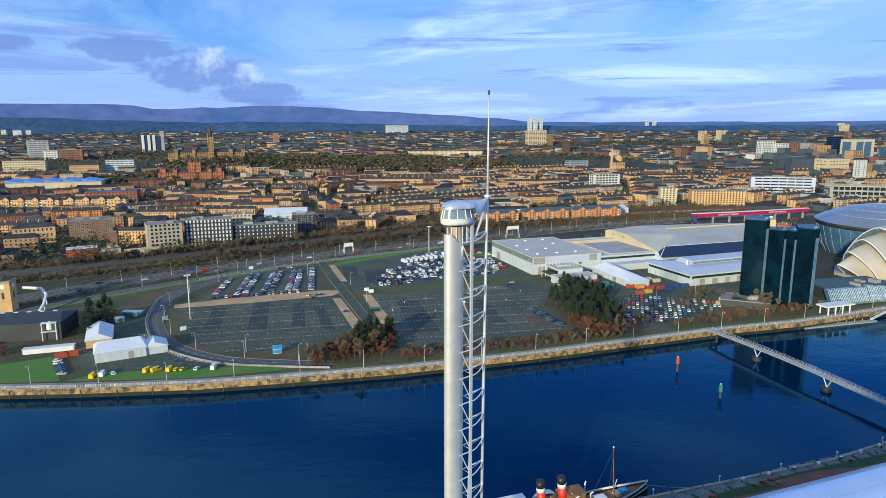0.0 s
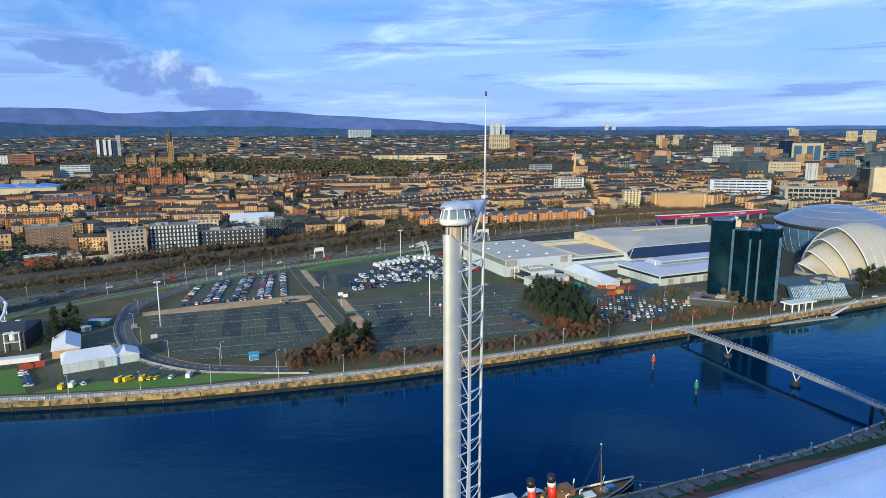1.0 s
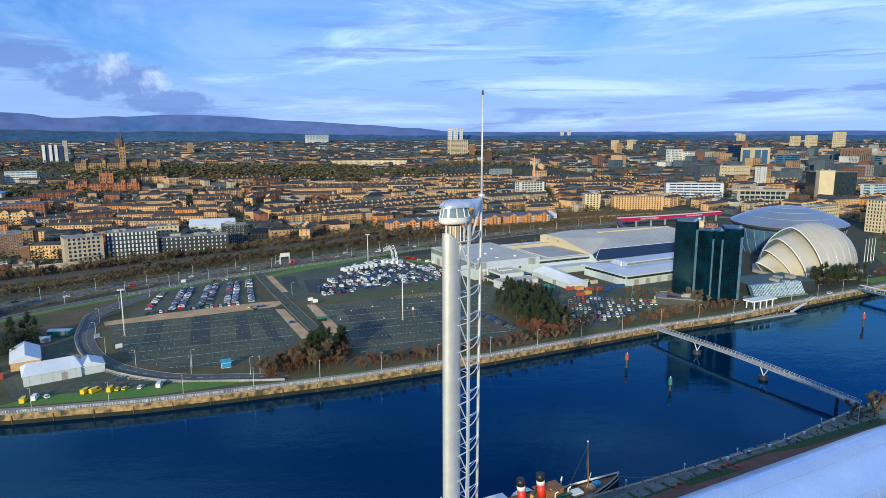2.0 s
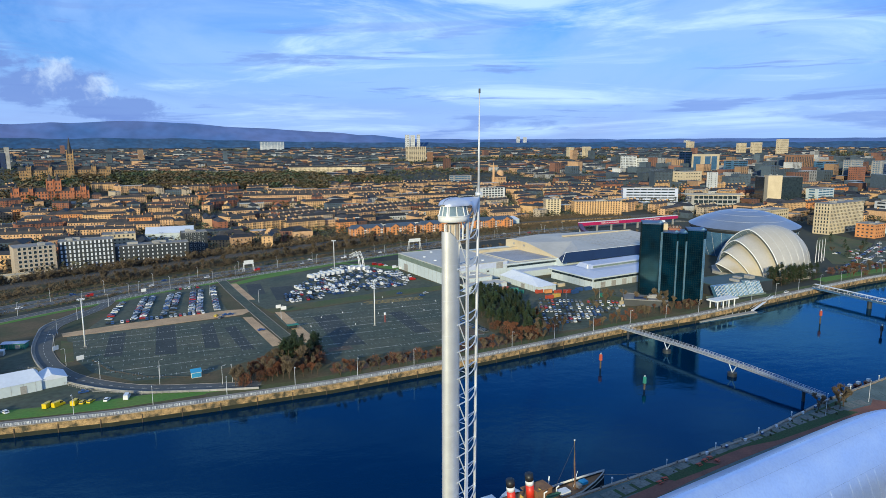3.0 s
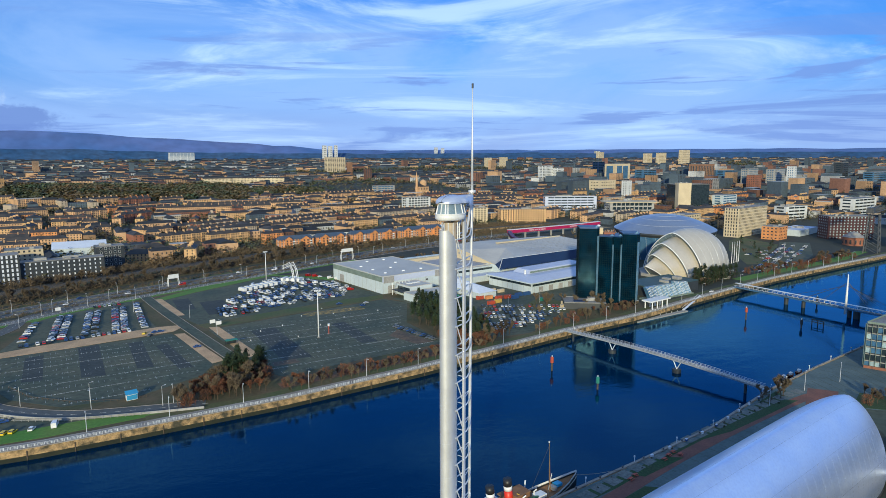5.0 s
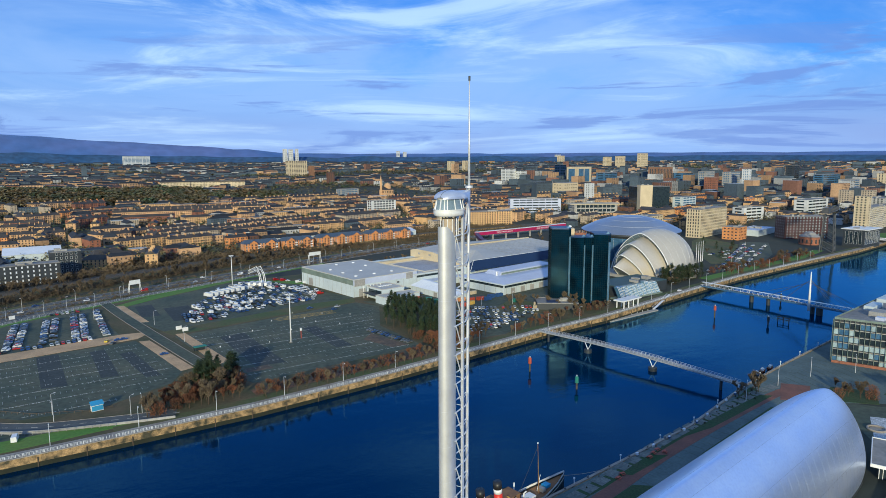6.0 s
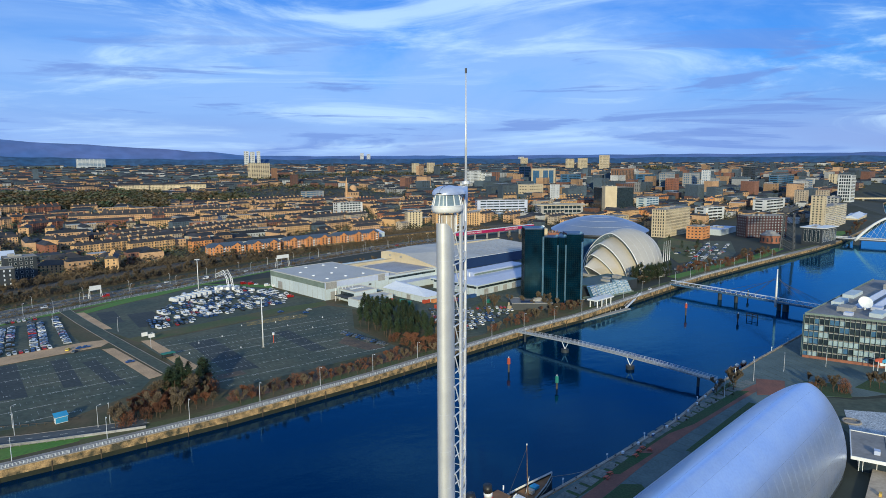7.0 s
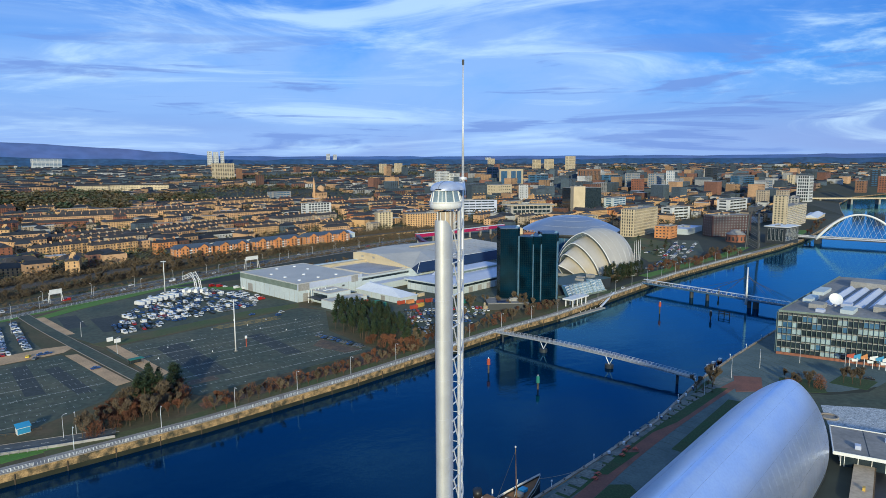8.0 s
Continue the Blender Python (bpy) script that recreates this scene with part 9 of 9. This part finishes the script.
# yard beside the tents
for kind, col, x, y, yaw in (("van", "yellow", -172, 283, 100), ("van", "white", -168.5, 285.5, 100), ("hatch", "white", -164.5, 287, 140), ("van", "yellow", -149, 291, 75), ("van", "yellow", -145, 291.4, 60), ("van", "yellow", -138.5, 292.4, 85),
                             ("hatch", "yellow", -135.5, 293, 80), ("hatch", "yellow", -132.5, 293.6, 75), ("hatch", "white", -126, 294.4, 85), ("van", "white", -118, 295.6, 95), ("saloon", "blue", -140, 306, 20),
                             ("hatch", "white", -202, 303, 10), ("saloon", "white", -199.5, 299.5, 10), ("saloon", "black", -197, 296.6, 10), ("saloon", "blue", -195, 294, 10), ("saloon", "blue", -193, 291.4, 10), ("saloon", "black", -191, 288.8, 10),
                             ("saloon", "silver", -189, 286, 10), ("hatch", "white", -216, 372, 20), ("saloon", "blue", -70, 396, 20), ("hatch", "yellow", -104, 436, 80), ("saloon", "blue", -98, 437, 20), ("saloon", "blue", -95, 438, 20),
                             ("saloon", "grey", -100, 430, 70), ("saloon", "blue", 24, 480, 20), ("saloon", "silver", 44, 478, 30), ("hatch", "blue", 40, 470, 15), ("van", "white", 34, 534, 40), ("van", "red", 40, 530, 20),
                             ("van", "red", 12, 604, 30), ("van", "red", 18, 600, 30), ("hatch", "white", 22, 596, 30), ("van", "white", 30, 586, 30), ("van", "white", 36, 580, 30),
                             ("saloon", "black", 268, 204, -60), ("saloon", "white", 320, 433, 24), ("hatch", "silver", 412, 500, 20), ("saloon", "blue", 430, 506, 20), ("saloon", "white", 450, 520, 30)):
    park(kind, col, x, y, yaw, 0.09)
# traffic on the expressway
for k, (x, y, h) in enumerate(along([p for p in offset(EXPRESS, -6.0) if -300 < p[0] < 320], 47, 12)):
    park(crnd.choice(("hatch", "saloon", "suv", "van")), crnd.choice(("white", "silver", "red", "blue", "white")), x, y, h + 180, 0.24)
for k, (x, y, h) in enumerate(along([p for p in offset(EXPRESS, 8.0) if -300 < p[0] < 320], 71, 30)):
    park(crnd.choice(("hatch", "saloon", "suv")), crnd.choice(("white", "black", "blue", "silver")), x, y, h, 0.24)
# car park east of the shells
for j in range(4):
    for x, y, h in along([(470 + j * 6, 540 + j * 14), (560 + j * 6, 574 + j * 14)], 3.4):
        if crnd.random() < 0.3:
            park(crnd.choice(("hatch", "saloon")), crnd.choice(COLS), x, y, h + 90)


def lorry(x, y, yaw):
    t = thing("lorry", "parked white box lorry on asphalt", "lorry", x, y, 0.09, yaw, "parked vehicles")
    part("box_body", Shape().box(-1.2, 0, 1.0, 8.5, 2.5, 2.8), "white_paint", t)
    part("cab", Shape().solid([(3.2, -1.2, 0.6), (5.2, -1.2, 0.6), (5.2, 1.2, 0.6), (3.2, 1.2, 0.6), (3.2, -1.15, 3.1), (4.7, -1.15, 3.1), (4.7, 1.15, 3.1), (3.2, 1.15, 3.1)],
                              [(3, 2, 1, 0), (4, 5, 6, 7), (0, 1, 5, 4), (1, 2, 6, 5), (2, 3, 7, 6), (3, 0, 4, 7)]), "white_paint", t)
    part("windscreen", Shape().face([(5.13, -1.05, 1.8), (5.13, 1.05, 1.8), (4.80, 1.0, 2.9), (4.80, -1.0, 2.9)]), "glass", t)
    part("chassis", Shape().box(0, 0, 0.55, 10, 1.2, 0.4), "dark_steel", t)
    for wx in (-4.0, -2.8, 4.0):
        for wy in (-1.1, 1.1):
            w = part("wheel", WHEEL, None, t)
            w.matrix_basis = pose(wx, wy, 0.5) @ Matrix.Scale(1.5, 4)
    return t


for k in range(7):
    lorry(-46 + 4.2 * k, 549 + 3.4 * k, 118)
for k in range(4):
    lorry(-10 + 4.4 * k, 585 - 2 * k, 60)

tagged(new("parked_cars", yard.mesh("parked_cars", YMATS)), "crowds of parked cars and white vans in far car parks", "cars", kind="stuff")
for key, proto in PROTO.items():
    if key not in PLACED:
        for child in list(proto.children):
            bpy.data.objects.remove(child)
        bpy.data.objects.remove(proto)

# ---- lamps, signs, tents, sheds ----
def street_lamp(h=9.0):
    t = thing("street_lamp", "grey steel street lamp post", "street lamp", group="street lamps")
    part("post", Shape().tube([(0, 0, 0), (0, 0, h * 0.5), (0, 0, h)], [0.14, 0.10, 0.07], 7), "steel", t)
    part("arm", Shape().tube([(0, 0, h), (0.4, 0, h + 0.25), (1.4, 0, h + 0.3)], 0.05, 5), "steel", t)
    part("lantern", Shape().box(1.6, 0, h + 0.2, 0.8, 0.28, 0.16), "white_paint", t)
    return t


lamp = street_lamp()
first = [True]


def put(proto, x, y, z, yaw, flag):
    m = pose(x, y, z, 0, 0, yaw)
    if flag[0]:
        flag[0] = False
        proto.matrix_basis = m
        return proto
    return copy_thing(proto, m)


for x, y, h in along([p for p in offset(NORTH_BANK, 5.8) if -240 < p[0] < 640], 31, 10):
    put(lamp, x, y, 0.2, h - 90, first)
for x, y, h in along(offset(LOOP, -5.2), 34, 14):
    put(lamp, x, y, 0.1, h + 90, first)
for x, y, h in along([p for p in EXPRESS if -300 < p[0] < 330], 38, 6):
    put(lamp, x, y, 0.1, h + 90, first)
for x, y, h in along([p for p in offset(SLIP, 5.0) if -260 < p[0] < 280], 42, 20):
    put(lamp, x, y, 0.1, h - 90, first)
for x, y in ((-120, 500), (-80, 470), (-60, 420), (-110, 320), (-78, 306), (110, 400), (140, 430), (170, 440), (520, 560), (470, 530), (440, 540), (560, 600), (236, 240), (262, 236), (278, 222), (210, 236), (180, 226)):
    put(lamp, x, y, 0.1, 40, first)


def high_mast(x, y, h):
    t = thing("floodlight_mast", "tall white floodlight mast in the car park", "floodlight mast", x, y, 0, 30, "floodlight masts")
    part("pole", Shape().tube([(0, 0, 0), (0, 0, h)], [0.42, 0.22], 10), "white_paint", t, smooth=True)
    part("ring", Shape().tube([(1.5 * math.cos(k * math.pi / 8), 1.5 * math.sin(k * math.pi / 8), h) for k in range(17)], 0.10, 5), "steel", t)
    for k in range(8):
        a = k * math.pi / 4
        part("floodlight", Shape().box(1.7 * math.cos(a), 1.7 * math.sin(a), h - 0.35, 0.7, 0.5, 0.5, math.degrees(a)), "white_paint", t)
    part("base", Shape().box(0, 0, 0, 1.4, 1.4, 0.5), "concrete", t)


high_mast(-165.5, 379.4, 28)
high_mast(0, 395, 29.5)
high_mast(-26, 588, 27)


def gantry(x, y, yaw, w=13, h=8.0, sign=True):
    t = thing("sign_gantry", "white steel sign gantry beside the road", "gantry", x, y, 0, yaw, "sign gantries")
    for u in (-w / 2, w / 2):
        for v in (-1.6, 1.6):
            part("leg", Shape().tube([(u, v, 0), (u * 0.85, v * 0.3, h)], 0.22, 6), "white_paint", t)
    part("beam", Shape().box(0, 0, h, w, 1.0, 0.5), "white_paint", t)
    if sign:
        part("sign_panel", Shape().box(0, -0.7, h - 0.6, w * 0.9, 0.3, 3.6), "white_paint", t)


gantry(-103, 592, 30, 10, 7.5)
gantry(60, 684, 25, 16, 10)
arch = thing("old_crane_arch", "white lattice steel arch beside the car park", "arch", -5, 588, 0, 100)
arch.matrix_basis = pose(-5, 588, 0, 0, 0, 115) @ Matrix.Scale(1.3, 4)
for s in (-1.5, 1.5):
    for o in (0, 2.2):
        part("chord", Shape().tube([(-9 + o, s, 0), (-7 + o, s, 8), (-2, s, 13 - o), (9, s, 9 - o)], 0.22, 5), "white_paint", arch)
    for k in range(6):
        part("lacing", Shape().tube([(-9 + k * 0.4, s, k * 1.6), (-6.6 + k * 0.4, s, k * 1.6 + 1.2)], 0.10, 4), "white_paint", arch)
        part("lacing", Shape().tube([(-2 + 2.0 * k, s, 13 - 0.75 * k), (-1 + 2.0 * k, s, 10.6 - 0.7 * k)], 0.10, 4), "white_paint", arch)


def tent_block(name, label, x, y, w, d, h, rise, yaw, wall="hall_panel", roof="fabric_roof", hip=0.0):
    t = thing(name, label, "tent" if "tent" in name else "shed", x, y, 0.05, yaw)
    part("wall", Shape().box(0, 0, 0, w, d, h), wall, t)
    part("roof", Shape().gable(w, d, h, h + rise, 0.5, hip), roof, t)
    if not hip:
        for s in (-1, 1):
            part("gable", Shape().solid([(s * w / 2, -d / 2, h), (s * w / 2, d / 2, h), (s * w / 2, 0, h + rise - 0.3), (s * (w / 2 - 0.2), 0, h)], [(0, 1, 2), (0, 3, 1)]), wall, t)
    part("door", Shape().box(w * 0.2, -d / 2 - 0.04, 0, 2.6, 0.12, h * 0.75), "concrete", t)
    for k in range(5):
        part("panel_joint", Shape().box(-w / 2 + w * (k + 0.5) / 5, -d / 2 - 0.03, 0.1, 0.1, 0.06, h - 0.2), "concrete", t)
    return t


tent_block("tent", "white pitched tent hall on the yard", -199, 337, 26, 13, 4.2, 3.6, 118, "blonde_brick")
tent_block("tent", "large white pitched tent hall on the yard", -175, 314, 24, 17, 5.0, 3.8, 30, hip=2.5)
tent_block("tent", "low white tent annex on the yard", -160, 321, 12, 12, 4.0, 2.6, 120)
tent_block("site_hut", "small green site hut", -204, 384, 12, 5, 3.2, 0.5, 0, "container_green", "sheet_roof")
tent_block("site_hut", "small pale site hut", -206, 371, 4.5, 3.5, 3.0, 0.6, 10)
dark = thing("dock_building", "long dark green dock building with roof lights", "building", -253, 345, 0, 12)
part("wall", Shape().box(0, 0, 0, 58, 26, 10), "charcoal", dark)
part("roof", Shape().gable(58, 26, 10, 13, 0.5, 4), "charcoal", dark)
for k in range(7):
    part("roof_light", Shape().box(-22 + 7 * k, 5, 11.4, 2.4, 1.2, 1.0), "hall_panel", dark)
ct = thing("clock_tower", "tan stone clock tower with a pyramid roof", "tower", -293, 394, 0, 12)
part("shaft", Shape().box(0, 0, 0, 9, 9, 20), "blonde_brick", ct)
part("cornice", Shape().box(0, 0, 20, 10, 10, 0.8), "promenade_stone", ct)
part("cap", Shape().tube([(0, 0, 20.8), (0, 0, 24)], [5.5, 0.3], 4), "slate", ct)
for yaw in (0, 90, 180, 270):
    cf = part("clock_face", Shape().tube([(0, -4.5, 17), (0, -4.62, 17)], 1.5, 20), "white_paint", ct)
    cf.matrix_basis = pose(0, 0, 0, 0, 0, yaw)
    part("arched_window", Shape().box(0, -4.54, 9, 1.5, 0.1, 4), "window", ct).matrix_basis = pose(0, 0, 0, 0, 0, yaw)
ramp = thing("footbridge_ramp", "white curved footbridge ramp over the road", "footbridge")
part("deck", Shape().tube([(-300, 420, 9), (-286, 418, 9), (-276, 408, 7.5), (-270, 396, 4.5), (-268, 388, 1.5)], 1.0, 6), "white_paint", ramp)
for x, y, z in ((-286, 418, 8), (-277, 409, 6.6), (-270, 396, 3.6)):
    part("pier", Shape().tube([(x, y, 0), (x, y, z)], 0.4, 6), "white_paint", ramp)
gf = thing("gantry_frame", "white steel gantry with a silo", "gantry", -228, 338, 0, 20)
for u in (-3.5, 3.5):
    for v in (-2.5, 2.5):
        part("leg", Shape().tube([(u, v, 0), (u, v, 10)], 0.3, 6), "white_paint", gf)
for z in (5, 10):
    part("platform", Shape().box(0, 0, z, 8, 6, 0.3), "white_paint", gf)
part("silo", Shape().tube([(0, 0, 6), (0, 0, 9.5), (0, 0, 10.6)], [1.8, 1.8, 0.4], 12), "white_paint", gf)
low = thing("white_shed", "low long white shed by the lawn", "shed", -216, 318, 0, 20)
part("wall", Shape().box(0, 0, 0, 24, 4, 2.6), "white_paint", low)
part("roof", Shape().box(0, 0, 2.6, 24.6, 4.6, 0.25), "fabric_roof", low)


def container(x, y, yaw, mat, label, L=6.1):
    t = thing("container", label, "container", x, y, 0.08, yaw, "containers")
    bxs, ribs = Shape().box(0, 0, 0, L, 2.44, 2.6), Shape()
    for k in range(int(L / 0.6)):
        ribs.box(-L / 2 + 0.3 + 0.6 * k, -1.24, 0.1, 0.18, 0.06, 2.4)
    part("box", bxs, mat, t)
    part("ribs", ribs, mat, t, kind="stuff")
    part("door", Shape().box(L / 2 + 0.03, 0, 0.1, 0.06, 2.2, 2.4), mat, t)


for x, y, yaw, mat, lab in ((-204, 309, 32, "container_red", "long red shipping container"), (-200, 312, 32, "container_red", "long red shipping container"), (108, 480, -20, "container_red", "red shipping container in the yard"),
                            (114, 474, -20, "container_green", "green shipping container in the yard"), (116, 466, -10, "container_green", "green shipping container in the yard"), (100, 484, -20, "white_paint", "white cabin in the yard"),
                            (133, 446, 20, "container_red", "red shipping container in the yard"), (140, 450, 20, "yellow_paint", "tan shipping container in the yard"), (153, 462, 15, "container_red", "red shipping container in the yard"),
                            (164, 466, 15, "container_blue", "blue shipping container in the yard"), (172, 468, 15, "container_blue", "blue shipping container in the yard"), (176, 446, 20, "container_green", "green shipping container in the yard"),
                            (150, 488, 20, "cream_render", "cream cabin beside the tent hall"), (156, 484, 20, "cream_render", "cream cabin beside the tent hall"), (131, 465, 20, "container_red", "red shipping container in the yard"), (138, 464, 14, "orange_brick", "orange shipping container in the yard"), (145, 461, 24, "container_red", "red shipping container in the yard"), (158, 459, 15, "container_blue", "blue shipping container in the yard"), (90, 492, 70, "container_red", "red shipping container in the yard"), (95, 487, 70, "white_paint", "white cabin in the yard"), (103, 478, -30, "orange_brick", "orange shipping container in the yard"), (110, 458, -10, "container_blue", "blue shipping container in the yard"), (186, 430, 15, "cream_render", "cream cabin beside the podium"), (180, 420, 15, "cream_render", "cream cabin beside the podium")):
    container(x, y, yaw, mat, lab)
bx = thing("blue_kiosk", "small bright blue kiosk at the car park edge", "kiosk", -92.7, 318.8, 0.08, 20)
part("wall", Shape().box(0, 0, 0, 4.6, 2.6, 2.8), "white_paint", bx)
part("roof", Shape().solid([(-2.6, -1.6, 2.7), (2.6, -1.6, 2.7), (2.6, 1.6, 3.7), (-2.6, 1.6, 3.7), (-2.6, -1.6, 2.9), (2.6, -1.6, 2.9), (2.6, 1.6, 3.9), (-2.6, 1.6, 3.9)], [(3, 2, 1, 0), (4, 5, 6, 7), (0, 1, 5, 4), (1, 2, 6, 5), (2, 3, 7, 6), (3, 0, 4, 7)]), "cyan_roof", bx)
part("panel", Shape().box(0, -1.33, 0.2, 4.4, 0.08, 2.2), "cyan_roof", bx)
sh = thing("bus_shelter", "teal-roofed glass bus shelter", "shelter", -51, 396, 0.08, 20)
part("roof", Shape().box(0, 0, 2.7, 7.0, 3.4, 0.35), "container_green", sh)
part("back", Shape().box(0, 1.5, 0, 6.8, 0.1, 2.7), "glass", sh)
for u in (-3.2, 3.2):
    for v in (-1.4, 1.4):
        part("post", Shape().box(u, v, 0, 0.12, 0.12, 2.7), "dark_steel", sh)
for i, (x, y, yaw) in enumerate(((-64, 446, 20), (-60, 441, 20), (-158, 352, 40), (-172, 516, 30), (-178, 372, 60))):
    sg = thing("road_sign", "white road sign panel on two posts", "sign", x, y, 0.1, yaw, "road signs")
    part("panel", Shape().box(0, 0, 1.2, 3.6, 0.15, 2.4), "white_paint", sg)
    for u in (-1.2, 1.2):
        part("post", Shape().box(u, 0.14, 0, 0.12, 0.12, 3.0), "dark_steel", sg)
ord_ = thing("orange_post", "orange lamp column with a white head", "post", 7, 402, 0.08)
part("column", Shape().tube([(0, 0, 0), (0, 0, 5)], 0.25, 8), "container_red", ord_)
part("head", Shape().tube([(0, 0, 5), (0, 0, 6.4)], 0.7, 10), "white_paint", ord_)
for x, y in ((10, 470), (-6, 452), (22, 440), (36, 428), (-20, 430), (-34, 420), (4, 424), (48, 452), (16, 452), (-12, 400), (30, 462), (-40, 400)):
    cn = thing("traffic_cone", "small white and orange marker on asphalt", "cone", x, y, 0.08, 0, "markers")
    part("cone", Shape().tube([(0, 0, 0), (0, 0, 0.1), (0, 0, 0.9)], [0.4, 0.3, 0.06], 8), "white_paint", cn)
fl = along([(-186, 346), (-176, 344), (-158, 322), (-136, 306), (-112, 299), (-80, 297)], 3.0)
fence = thing("fence", "low grey timber fence round the yard", "fence")
for x, y, h in fl:
    part("post", Shape().box(x, y, 0, 0.14, 0.14, 1.3, h), "concrete", fence)
for z in (0.5, 1.1):
    part("rail", Shape().tube([(x, y, z) for x, y, h in fl], 0.07, 4), "concrete", fence)
fl2 = along([(-152, 352), (-138, 334), (-118, 322), (-96, 318), (-84, 320)], 3.0)
fence2 = thing("fence", "low brown knee rail round the car park", "fence")
for x, y, h in fl2:
    part("post", Shape().box(x, y, 0, 0.2, 0.2, 0.9, h), "timber", fence2)
part("rail", Shape().tube([(x, y, 0.85) for x, y, h in fl2], 0.10, 4), "timber", fence2)
wf = along([p for p in offset(SLIP, -6.0) if -210 < p[0] < 60], 4.0)
fence3 = thing("fence", "pale mesh fence along the slip road", "fence")
for x, y, h in wf:
    part("post", Shape().box(x, y, 0, 0.1, 0.1, 1.9, h), "steel", fence3)
for z in (0.3, 1.1, 1.8):
    part("rail", Shape().tube([(x, y, z) for x, y, h in wf], 0.05, 4), "steel", fence3)
for x, y in ((-2.6, 0), (0, 0), (2.6, 0), (5.2, 0)):
    fp = thing("flagpole", "tall white flagpole near the shells", "flagpole", 440 + x * 2, 545 + x, 0, 0, "flagpoles")
    part("pole", Shape().tube([(0, 0, 0), (0, 0, 22)], [0.35, 0.15], 8), "white_paint", fp)
    part("base", Shape().box(0, 0, 0, 1.0, 1.0, 0.4), "concrete", fp)
